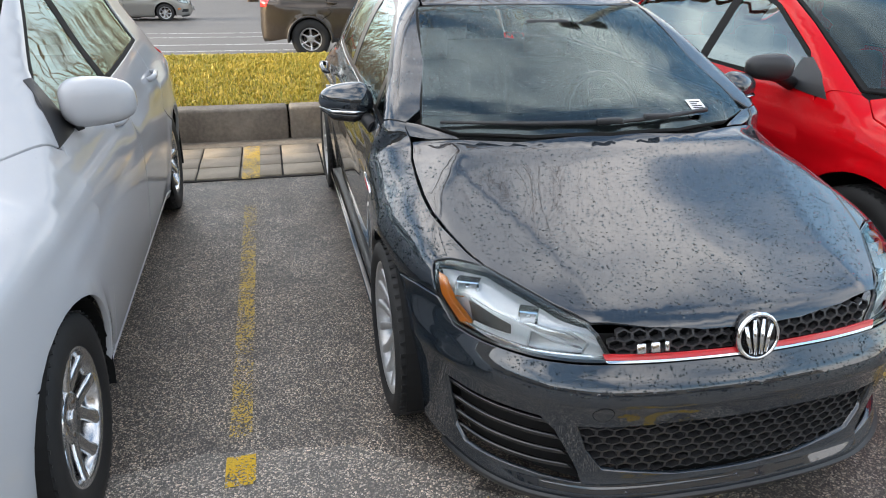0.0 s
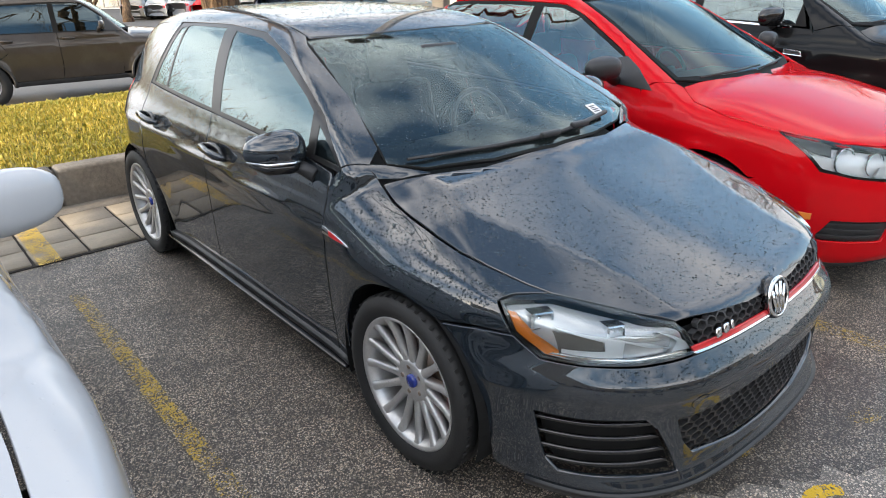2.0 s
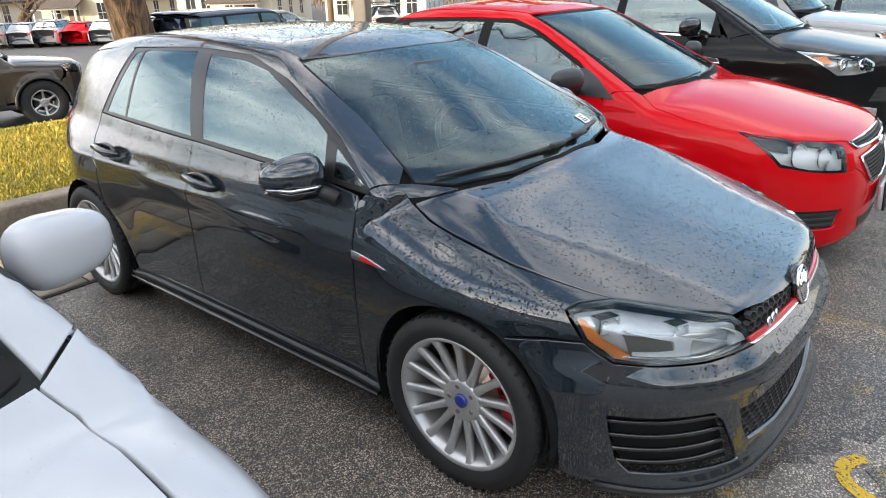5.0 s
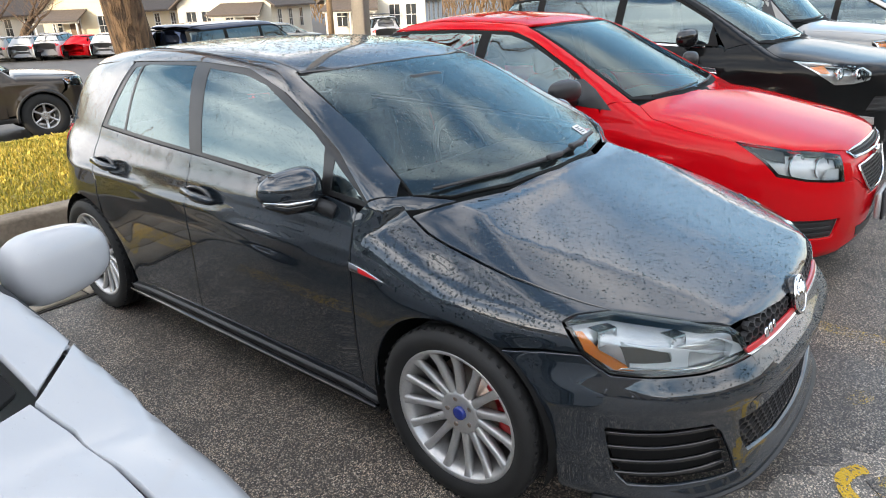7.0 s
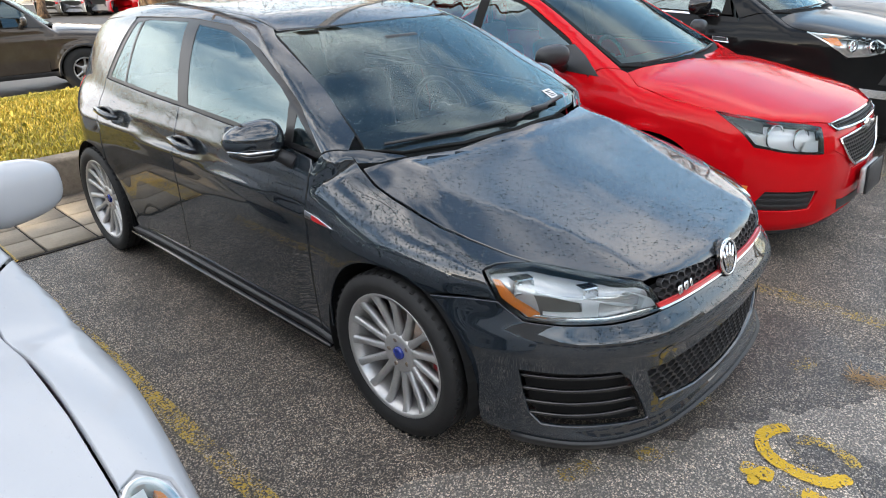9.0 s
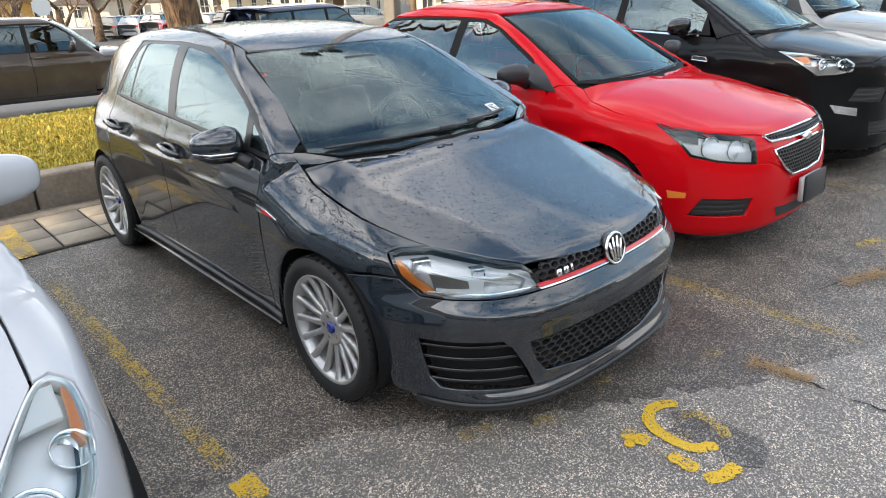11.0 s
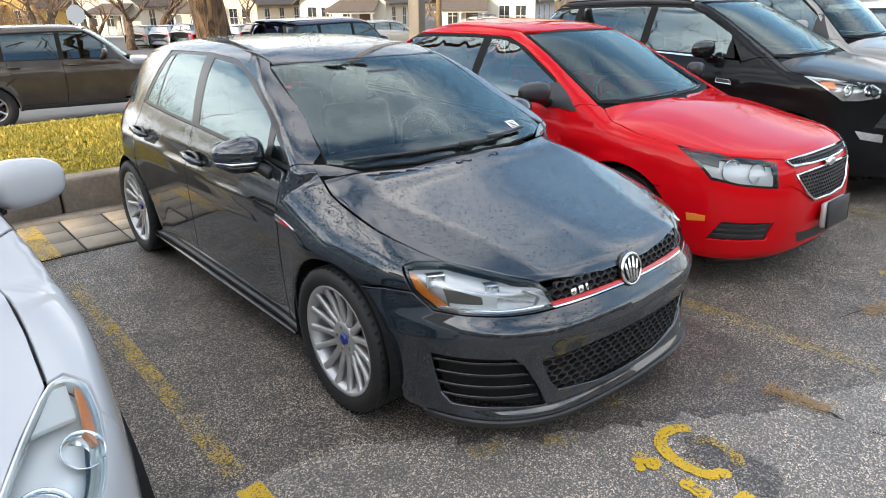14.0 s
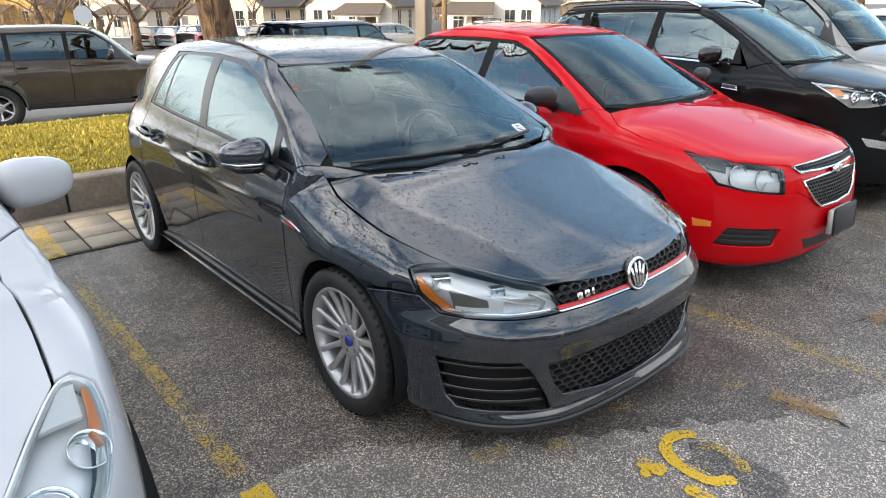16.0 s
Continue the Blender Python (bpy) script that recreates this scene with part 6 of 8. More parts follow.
def asphalt(name, dark, stone, rough, relief=0.0035, scale=150.0, wet=0.5):
    """Bitumen with stones of its own in it, damp in patches."""
    m = bpy.data.materials.new(name)
    m.use_nodes = True
    t = m.node_tree
    b = t.nodes["Principled BSDF"]
    at = wire(t, "ShaderNodeTexCoord").outputs["Object"]
    big = wire(t, "ShaderNodeTexNoise", Vector=at, Scale=0.55, Detail=6.0, Roughness=0.62)
    mid = wire(t, "ShaderNodeTexNoise", Vector=at, Scale=5.0, Detail=5.0, Roughness=0.65)
    v = wire(t, "ShaderNodeTexVoronoi", Vector=at, Scale=scale)
    rnd = wire(t, "ShaderNodeSeparateColor", Color=v.outputs["Color"])
    size = wire(t, "ShaderNodeMapRange", i0=rnd.outputs[1], i1=0.0, i2=1.0, i3=0.38, i4=0.75)
    edge = wire(t, "ShaderNodeMath", p_operation="SUBTRACT", i0=size.outputs[0], i1=v.outputs["Distance"])
    body = wire(t, "ShaderNodeMapRange", i0=edge.outputs[0], i1=0.0, i2=0.07, i3=0.0, i4=1.0)
    v2 = wire(t, "ShaderNodeTexVoronoi", Vector=at, Scale=scale * 2.3)
    rnd2 = wire(t, "ShaderNodeSeparateColor", Color=v2.outputs["Color"])
    small = wire(t, "ShaderNodeMapRange", i0=v2.outputs["Distance"], i1=0.5, i2=0.25, i3=0.0, i4=0.5)
    grit = wire(t, "ShaderNodeMath", p_operation="MULTIPLY", i0=small.outputs[0], i1=wire(t, "ShaderNodeMath", p_operation="POWER", i0=rnd2.outputs[0], i1=2.0).outputs[0])
    lightness = wire(t, "ShaderNodeMath", p_operation="POWER", i0=rnd.outputs[0], i1=1.9)
    shown = wire(t, "ShaderNodeMath", p_operation="MULTIPLY_ADD", i0=body.outputs[0], i1=lightness.outputs[0], i2=grit.outputs[0])
    worn = wire(t, "ShaderNodeMapRange", i0=mid.outputs["Fac"], i1=0.3, i2=0.7, i3=0.45, i4=1.25)
    shown = wire(t, "ShaderNodeMath", p_operation="MULTIPLY", i0=shown.outputs[0], i1=worn.outputs[0])
    warm = wire(t, "ShaderNodeMix", p_data__type="RGBA", i0=rnd.outputs[2], i6=(*stone, 1), i7=(stone[0] * 1.05, stone[1] * 0.92, stone[2] * 0.78, 1))
    base = wire(t, "ShaderNodeMix", p_data__type="RGBA", i0=wire(t, "ShaderNodeMapRange", i0=big.outputs["Fac"], i1=0.35, i2=0.68, i3=0.0, i4=1.0).outputs[0], i6=(*dark, 1), i7=(*[c * 1.7 for c in dark], 1))
    col = wire(t, "ShaderNodeMix", p_data__type="RGBA", i0=shown.outputs[0], i6=base.outputs[2], i7=warm.outputs[2])
    t.links.new(col.outputs[2], b.inputs["Base Color"])
    damp = wire(t, "ShaderNodeMapRange", i0=big.outputs["Fac"], i1=0.38, i2=0.62, i3=rough - 0.18 * wet, i4=rough + 0.15)
    t.links.new(damp.outputs[0], b.inputs["Roughness"])
    hgt = wire(t, "ShaderNodeMath", p_operation="MULTIPLY_ADD", i0=body.outputs[0], i1=rnd.outputs[1], i2=mid.outputs["Fac"])
    n = wire(t, "ShaderNodeBump", Height=hgt.outputs[0], Strength=1.0, Distance=relief)
    t.links.new(n.outputs[0], b.inputs["Normal"])
    return m


ASPHALT = asphalt("damp_asphalt", (0.024, 0.022, 0.0205), (0.74, 0.66, 0.57), 0.48, 0.007, 185.0)
OLD_ASPHALT = asphalt("pale_worn_asphalt", (0.075, 0.07, 0.066), (0.84, 0.78, 0.70), 0.5, 0.008, 160.0)
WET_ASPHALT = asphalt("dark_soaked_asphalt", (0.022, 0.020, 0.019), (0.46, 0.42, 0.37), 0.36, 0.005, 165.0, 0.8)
ROAD = material("far_asphalt", (0.10, 0.095, 0.09), 0.7, vary=0.5, vary_scale=0.7, tint=(0.06, 0.058, 0.056), bump=(60, 0.004))
ys = [-60, -20, -8, -4, -2, 0, 2, 3.5, 5, 6, 6.6, 7.2, 7.9, 8.6, 10, 12, 16, 20, 24, 30, 37, 45, 80, 160, 300, 900]
xs = [-900, -200, -60, -20, -8, -4, 0, 4, 8, 20, 60, 200, 900]
gv = [(x, y, far_z(y)) for y in ys for x in xs]
n = len(xs)
gm = mesh_of("ground", gv, [(j * n + i, j * n + i + 1, (j + 1) * n + i + 1, (j + 1) * n + i) for j in range(len(ys) - 1) for i in range(n - 1)])
g = new("ground", gm)
gm.materials.append(ASPHALT)
gm.materials.append(ROAD)
for p in gm.polygons:
    p.material_index = 1 if p.center.y > 7 else 0
tagged(g, "worn damp grey asphalt of a car park", "ground", kind="structure")


def sheet(name, outline, z, mat, label, category="pavement", ragged=0.0, seed=1, kind="structure"):
    """A thin layer on the ground with a ragged outline."""
    rng = random.Random(seed)
    pts = dense([Vector(p) for p in outline], 0.06) if ragged else [Vector(p) for p in outline]
    pts = [(p.x + rng.uniform(-ragged, ragged), p.y + rng.uniform(-ragged, ragged)) for p in pts]
    bm = prism(pts, 0.02)
    bmesh.ops.triangulate(bm, faces=[f for f in bm.faces if len(f.verts) > 4])
    bmesh.ops.translate(bm, vec=(0, 0, z), verts=bm.verts)
    return tagged(part(name, bm, mat, None, label), label, category, kind=kind)


sheet("pavement_patch_lane", [(-9, -0.45), (-3, -0.35), (-1.5, -0.18), (-1.05, -0.24), (-0.55, -0.55), (-0.2, -0.72), (0.3, -1.05), (0.62, -1.27), (1.1, -1.5), (1.9, -1.72), (3.0, -1.8), (9, -2.0), (9, -9), (-9, -9)], 0.004, OLD_ASPHALT, "pale worn asphalt of the driving lane", ragged=0.012, seed=3)
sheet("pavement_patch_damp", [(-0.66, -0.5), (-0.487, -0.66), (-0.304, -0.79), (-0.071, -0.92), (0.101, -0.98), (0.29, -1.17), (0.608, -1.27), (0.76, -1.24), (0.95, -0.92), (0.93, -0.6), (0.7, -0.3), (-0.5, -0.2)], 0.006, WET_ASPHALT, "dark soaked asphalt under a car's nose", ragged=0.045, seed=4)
sheet("pavement_patch_number", [(0.02, -1.11), (0.09, -1.17), (0.11, -1.25), (0.085, -1.345), (0.11, -1.42), (0.06, -1.475), (-0.02, -1.485), (-0.095, -1.44), (-0.11, -1.37), (-0.05, -1.325), (-0.08, -1.25), (-0.06, -1.17)], 0.0075, WET_ASPHALT, "blacked-out patch of old paint", ragged=0.02, seed=5)
# the crack with dry weeds in it
crack = bmesh.new()
for a, b in (((0.62, -1.27), (0.62, -1.7)), ((1.6, -1.1), (2.6, -1.42))):
    rng = random.Random(int(a[0] * 100))
    k = 14
    pts = [(a[0] + (b[0] - a[0]) * i / k + rng.uniform(-0.012, 0.012), a[1] + (b[1] - a[1]) * i / k + rng.uniform(-0.012, 0.012)) for i in range(k + 1)]
    wd = [(0.009 if b == (0.62, -1.7) else 0.0015) + 0.004 * rng.random() for _ in pts]
    lo = [crack.verts.new((x, y - w, 0.0085)) for (x, y), w in zip(pts, wd)]
    hi = [crack.verts.new((x, y + w, 0.0085)) for (x, y), w in zip(pts, wd)]
    for i in range(k):
        crack.faces.new((lo[i], lo[i + 1], hi[i + 1], hi[i]))
CRACK_DIRT = material("crack_dirt", (0.03, 0.026, 0.022), 0.95, vary=0.5, vary_scale=30)
tagged(part("asphalt_crack", crack, CRACK_DIRT, None), "dark cracks in the asphalt", "crack", kind="structure")

CONCRETE = material("kerb_concrete", (0.24, 0.21, 0.17), 0.75, vary=0.9, vary_scale=2.2, tint=(0.09, 0.075, 0.06), bump=(55, 0.004))
PAVER = material("paver_concrete", (0.33, 0.28, 0.21), 0.7, vary=0.7, vary_scale=5, tint=(0.19, 0.16, 0.125), bump=(70, 0.003))
GRASS_SOIL = material("winter_turf_soil", (0.34, 0.26, 0.06), 0.95, vary=0.8, vary_scale=3, tint=(0.13, 0.13, 0.03), bump=(40, 0.03))


def worn_paint(name, base, cover, scale=9.0):
    """Road paint that has flaked away in places."""
    m = bpy.data.materials.new(name)
    m.use_nodes = True
    t = m.node_tree
    b = t.nodes["Principled BSDF"]
    out = t.nodes["Material Output"]
    at = wire(t, "ShaderNodeTexCoord").outputs["Object"]
    big = wire(t, "ShaderNodeTexNoise", Vector=at, Scale=scale, Detail=6.0, Roughness=0.7)
    fine = wire(t, "ShaderNodeTexVoronoi", Vector=at, Scale=130.0)
    mix = wire(t, "ShaderNodeMath", p_operation="MULTIPLY_ADD", i0=fine.outputs["Distance"], i1=0.55, i2=big.outputs["Fac"])
    flake = wire(t, "ShaderNodeSeparateColor", Color=wire(t, "ShaderNodeTexVoronoi", Vector=at, Scale=120.0).outputs["Color"])
    mix = wire(t, "ShaderNodeMath", p_operation="MULTIPLY_ADD", i0=wire(t, "ShaderNodeMath", p_operation="SUBTRACT", i0=flake.outputs[0], i1=0.5).outputs[0], i1=0.32, i2=mix.outputs[0])
    keep = wire(t, "ShaderNodeMapRange", i0=mix.outputs[0], i1=cover, i2=cover + 0.03, i3=1.0, i4=0.0)
    tone = wire(t, "ShaderNodeMix", p_data__type="RGBA", i0=big.outputs["Fac"], i6=(*[c * 0.55 for c in base], 1), i7=(*base, 1))
    t.links.new(tone.outputs[2], b.inputs["Base Color"])
    b.inputs["Roughness"].default_value = 0.6
    n = wire(t, "ShaderNodeBump", Height=fine.outputs["Distance"], Strength=1.0, Distance=0.002)
    t.links.new(n.outputs[0], b.inputs["Normal"])
    mixs = wire(t, "ShaderNodeMixShader", i0=keep.outputs[0], i1=wire(t, "ShaderNodeBsdfTransparent").outputs[0], i2=b.outputs[0])
    t.links.new(mixs.outputs[0], out.inputs[0])
    return m


YELLOW_FADED = worn_paint("faded_yellow_paint", (0.68, 0.46, 0.07), 0.69)
YELLOW_FRESH = worn_paint("yellow_paint", (0.80, 0.50, 0.02), 0.87, 14.0)
YELLOW_THIN = worn_paint("thin_yellow_paint", (0.62, 0.42, 0.08), 0.625)
WHITE_FADED = worn_paint("faded_white_paint", (0.7, 0.7, 0.68), 0.75, 6.0)


def stripe(name, x0, y0, x1, y1, w, z, mat, label):
    d = (Vector((x1, y1)) - Vector((x0, y0))).normalized() * (w / 2)
    nx, ny = -d.y, d.x
    k = max(2, int(math.hypot(x1 - x0, y1 - y0) / 2))
    bm = bmesh.new()
    L = [bm.verts.new((x0 + (x1 - x0) * i / k + nx, y0 + (y1 - y0) * i / k + ny, far_z(y0 + (y1 - y0) * i / k) + z)) for i in range(k + 1)]
    R = [bm.verts.new((x0 + (x1 - x0) * i / k - nx, y0 + (y1 - y0) * i / k - ny, far_z(y0 + (y1 - y0) * i / k) + z)) for i in range(k + 1)]
    for i in range(k):
        bm.faces.new((R[i], R[i + 1], L[i + 1], L[i]))
    return tagged(part(name, bm, mat, None), label, "road marking", "bay lines", "structure")


stripe("bay_line", -1.415, -0.12, -1.415, 2.2, 0.078, 0.009, YELLOW_FADED, "flaked yellow bay line on the asphalt")
stripe("bay_line", -1.41, -0.36, -1.41, -0.22, 0.095, 0.010, YELLOW_FRESH, "stub of a yellow bay line")
stripe("bay_line", -1.42, 2.72, -1.42, 3.58, 0.125, 0.024, worn_paint("yellow_paint_on_pavers", (0.74, 0.49, 0.08), 0.80, 6.0), "yellow bay line across the gutter slabs")
stripe("bay_line", 1.16, -1.45, 1.18, 2.7, 0.10, 0.009, YELLOW_THIN, "faint yellow bay line on the asphalt")
stripe("bay_line", 3.72, -1.45, 3.74, 2.7, 0.10, 0.009, YELLOW_THIN, "faint yellow bay line on the asphalt")
stripe("bay_line", 6.3, -1.45, 6.32, 2.7, 0.10, 0.009, YELLOW_THIN, "faint yellow bay line on the asphalt")
for i, y in enumerate((13.9, 15.6, 18.2, 19.9)):
    stripe("far_line", -12, y, -0.2, y + 0.05, 0.14, 0.012, WHITE_FADED, "white line on the far car park")


def stroke(pts, w, z, mat, label, seed):
    """A brushed mark of road paint with uneven edges."""
    rng = random.Random(seed)
    bm = bmesh.new()
    pts = [Vector(p) for p in pts]
    fine = []
    for i in range(len(pts) - 1):
        a, b, c, d = pts[max(i - 1, 0)], pts[i], pts[i + 1], pts[min(i + 2, len(pts) - 1)]
        for k in range(6):
            u = k / 6
            fine.append(0.5 * ((2 * b) + (c - a) * u + (2 * a - 5 * b + 4 * c - d) * u * u + (3 * b - a - 3 * c + d) * u ** 3))
    fine.append(pts[-1])
    L, R = [], []
    for i, p in enumerate(fine):
        d = (fine[min(i + 1, len(fine) - 1)] - fine[max(i - 1, 0)]).normalized()
        nrm = Vector((-d.y, d.x))
        end = min(1.0, 0.55 + 0.3 * min(i, len(fine) - 1 - i))
        L.append(bm.verts.new((*(p + nrm * w / 2 * end * rng.uniform(0.85, 1.12)), z)))
        R.append(bm.verts.new((*(p - nrm * w / 2 * end * rng.uniform(0.85, 1.12)), z)))
    for i in range(len(fine) - 1):
        bm.faces.new((R[i], R[i + 1], L[i + 1], L[i]))
    return part("paint_stroke", bm, mat, None, label)


mark = thing("bay_number", "partly blacked-out yellow painted mark on the asphalt", "road marking")
for q in (stroke([(0.092, -1.09), (0.052, -1.054), (-0.015, -1.035), (-0.074, -1.056), (-0.116, -1.108), (-0.13, -1.173), (-0.13, -1.237), (-0.113, -1.28), (-0.042, -1.326)], 0.052, 0.0105, YELLOW_FRESH, "", 1),
          stroke([(0.03, -1.13), (0.072, -1.178), (0.082, -1.238), (0.053, -1.301), (0.02, -1.327)], 0.05, 0.0115, YELLOW_FADED, "thin overpainted ring", 2),
          stroke([(-0.032, -1.135), (-0.071, -1.198), (-0.076, -1.25)], 0.04, 0.0115, YELLOW_THIN, "", 3),
          stroke([(-0.225, -1.035), (-0.214, -1.087), (-0.205, -1.138)], 0.068, 0.0105, YELLOW_FRESH, "", 4),
          stroke([(-0.27, -1.075), (-0.258, -1.11)], 0.045, 0.0105, YELLOW_FRESH, "", 5),
          stroke([(-0.218, -1.165), (-0.22, -1.235)], 0.06, 0.0105, YELLOW_THIN, "", 6),
          stroke([(-0.217, -1.23), (-0.214, -1.284), (-0.225, -1.34)], 0.066, 0.011, YELLOW_FRESH, "", 7),
          stroke([(-0.245, -1.382), (-0.191, -1.411), (-0.141, -1.424), (-0.095, -1.427)], 0.058, 0.0105, YELLOW_FRESH, "", 8)):
    q.parent = mark
mark2 = thing("bay_number", "yellow painted mark on the asphalt", "road marking")
for q in (stroke([(2.45, -1.02), (2.52, -1.12), (2.5, -1.2)], 0.08, 0.0065, YELLOW_FADED, "", 9), stroke([(2.55, -1.05), (2.7, -1.17)], 0.06, 0.0065, YELLOW_FADED, "", 10)):
    q.parent = mark2
spots = thing("paint_spots", "scuffed yellow paint spots on the asphalt", "road marking")
for i, (x, y) in enumerate(((-0.68, -0.6), (-0.05, -0.72), (-0.42, -0.75), (0.5, -0.95))):
    stroke([(x, y), (x + 0.07, y - 0.05), (x + 0.13, y - 0.06)], 0.07, 0.0105, YELLOW_THIN, "", 20 + i).parent = spots

# kerb stones and gutter slabs
kerb = thing("kerb", "weathered concrete kerb beside the grass", "kerb", kind="structure")
one = None
for i in range(-6, 10):
    if one is None:
        one = part("kerb_stone", block((2.985, 0.2, 0.42), (0, 0, 0), 0.028, 3), CONCRETE, kerb, at=pose(i * 3.0 + 0.4, 3.9, 0.085))
    else:
        part("kerb_stone", one.data, None, kerb, at=pose(i * 3.0 + 0.4, 3.9, 0.085))
gut = part("gutter", block((48, 0.2, 0.06), (3, 3.72, -0.012), 0.008, 1), CONCRETE, None)
tagged(gut, "concrete gutter at the foot of the kerb", "gutter", kind="structure")
slabs = thing("slab_paving", "jointed concrete slabs at the head of the bays", "paving", kind="structure")
bed = part("joint_bed", block((17.2, 0.86, 0.02), (0.55, 3.2, -0.004), 0.0), CRACK_DIRT, slabs)
shapes = []
for k in range(4):
    rng = random.Random(60 + k)
    bm = block((0.296, 0.258, 0.04), (0, 0, 0), 0.006, 1)
    for v in bm.verts:
        v.co += Vector((rng.uniform(-0.004, 0.004), rng.uniform(-0.004, 0.004), rng.uniform(-0.0015, 0.0015)))
    me = bpy.data.meshes.new("slab")
    bm.to_mesh(me)
    bm.free()
    me.materials.append(PAVER)
    shapes.append(me)
rng = random.Random(8)
for i in range(-24, 31):
    for j in range(3):
        part("slab", shapes[rng.randrange(4)], None, slabs, at=pose(-1.345 + 0.31 * i, 2.925 + 0.27 * j, -0.002 + rng.uniform(-0.002, 0.003), rng.uniform(-0.5, 0.5), rng.uniform(-0.5, 0.5), 0))

# grass
vy = [3.99, 4.2, 4.8, 5.5, 6.0, 6.5, 7.2, 7.9, 8.6]
VERGE = curve((3.99, 0.28), (4.2, 0.30), (4.8, 0.36), (5.5, 0.39), (6.0, 0.39), (6.5, 0.33), (7.2, 0.1), (7.9, -0.18), (8.6, -0.44))
vx = [-30, -10, -5, 0, 5, 10, 33]
vv = [(x, y, float(VERGE(y))) for y in vy for x in vx]
vm = mesh_of("verge_ground", vv, [(j * 7 + i, j * 7 + i + 1, (j + 1) * 7 + i + 1, (j + 1) * 7 + i) for j in range(8) for i in range(6)])
verge = new("verge_ground", vm)
vm.materials.append(GRASS_SOIL)
tagged(verge, "soil of the grass verge behind the kerb", "grass", kind="structure")
GRASS = bpy.data.materials.new("winter_grass")
GRASS.use_nodes = True
t = GRASS.node_tree
rnd = wire(t, "ShaderNodeNewGeometry").outputs["Random Per Island"]
ramp = wire(t, "ShaderNodeValToRGB", Fac=rnd)
ramp.color_ramp.elements[0].color, ramp.color_ramp.elements[1].color = (0.15, 0.17, 0.015, 1), (0.62, 0.45, 0.09, 1)
e = ramp.color_ramp.elements.new(0.45)
e.color = (0.48, 0.36, 0.035, 1)
patch = wire(t, "ShaderNodeTexNoise", Vector=wire(t, "ShaderNodeTexCoord").outputs["Object"], Scale=1.6, Detail=4.0)
tone = wire(t, "ShaderNodeMix", p_data__type="RGBA", i0=wire(t, "ShaderNodeMapRange", i0=patch.outputs["Fac"], i1=0.4, i2=0.7, i3=0.0, i4=0.6).outputs[0], i6=ramp.outputs[0], i7=(0.24, 0.23, 0.025, 1))
t.links.new(tone.outputs[2], t.nodes["Principled BSDF"].inputs["Base Color"])
t.nodes["Principled BSDF"].inputs["Roughness"].default_value = 0.7


def blades(name, count, seed, area, height, mat, lean=0.6, label="", ground=None, width=0.004):
    """Many separate blades of grass."""
    r = np.random.RandomState(seed)
    x = r.uniform(area[0], area[1], count)
    y = r.uniform(area[2], area[3], count)
    z = ground(y) if ground is not None else np.zeros(count)
    hgt = height * r.uniform(0.5, 1.3, count)
    a, l = r.uniform(0, 2 * np.pi, count), lean * r.uniform(0.2, 1.0, count)
    w = width * r.uniform(0.6, 1.4, count)
    cx, sx = np.cos(a), np.sin(a)
    px, py = -sx * w, cx * w
    mx, my, mz = x + cx * l * hgt * 0.35, y + sx * l * hgt * 0.35, z + hgt * 0.6
    tx, ty, tz = x + cx * l * hgt, y + sx * l * hgt, z + hgt * (1 - 0.25 * l)
    v = np.stack([np.stack([x - px, y - py, z - 0.01], 1), np.stack([x + px, y + py, z - 0.01], 1), np.stack([mx + px * 0.8, my + py * 0.8, mz], 1), np.stack([mx - px * 0.8, my - py * 0.8, mz], 1), np.stack([tx, ty, tz], 1)], 1).reshape(-1, 3)
    f = []
    for i in range(count):
        b = 5 * i
        f += [(b, b + 1, b + 2, b + 3), (b + 3, b + 2, b + 4)]
    ob = new(name, mesh_of(name, v, f, None, False))
    ob.data.materials.append(mat)
    return tagged(ob, label, "grass", kind="stuff")


blades("grass", 95000, 2, (-7.5, 1.5, 3.99, 6.7), 0.036, GRASS, 1.0, "yellow and green winter grass on the verge", VERGE, 0.0045)
blades("grass", 16000, 3, (-22, 24, 4.0, 7.2), 0.05, GRASS, 0.9, "yellow and green winter grass on the verge", VERGE, 0.012)
STRAW = material("dry_straw", (0.50, 0.33, 0.16), 0.8, vary=0.6, vary_scale=40, tint=(0.3, 0.17, 0.07))


def weeds(at, length, turn, seed, count=150):
    r = random.Random(seed)
    bm = bmesh.new()
    for _ in range(count):
        u = r.uniform(-0.5, 0.5) * length
        c = Vector((u, r.gauss(0, 0.018), 0.006))
        a = r.uniform(0, 2 * math.pi)
        ln = r.uniform(0.03, 0.09)
        d = Vector((math.cos(a), math.sin(a), r.uniform(0.05, 0.5))) * ln
        tube([c, c + d * 0.6, c + d + Vector((0, 0, -0.3 * d.z))], [0.0013, 0.001, 0.0004], 3, bm)
    ob = part("dry_weeds", bm, STRAW, None, at=pose(at[0], at[1], 0.006, 0, 0, turn))
    return tagged(ob, "dry straw-coloured weeds in an asphalt crack", "weeds", "weeds in the cracks", "stuff")


weeds((0.62, -1.28), 0.24, -80, 1)
weeds((1.93, -1.24), 0.35, -18, 2)
weeds((2.5, -1.38), 0.3, -18, 3, 70)


# ---------- rain on the grey car ----------
WATER = glass("rain_water", (0.4, 0.43, 0.45), sheen=1.4)
LEAF_BITS = material("dark_grit", (0.02, 0.016, 0.012), 0.8)


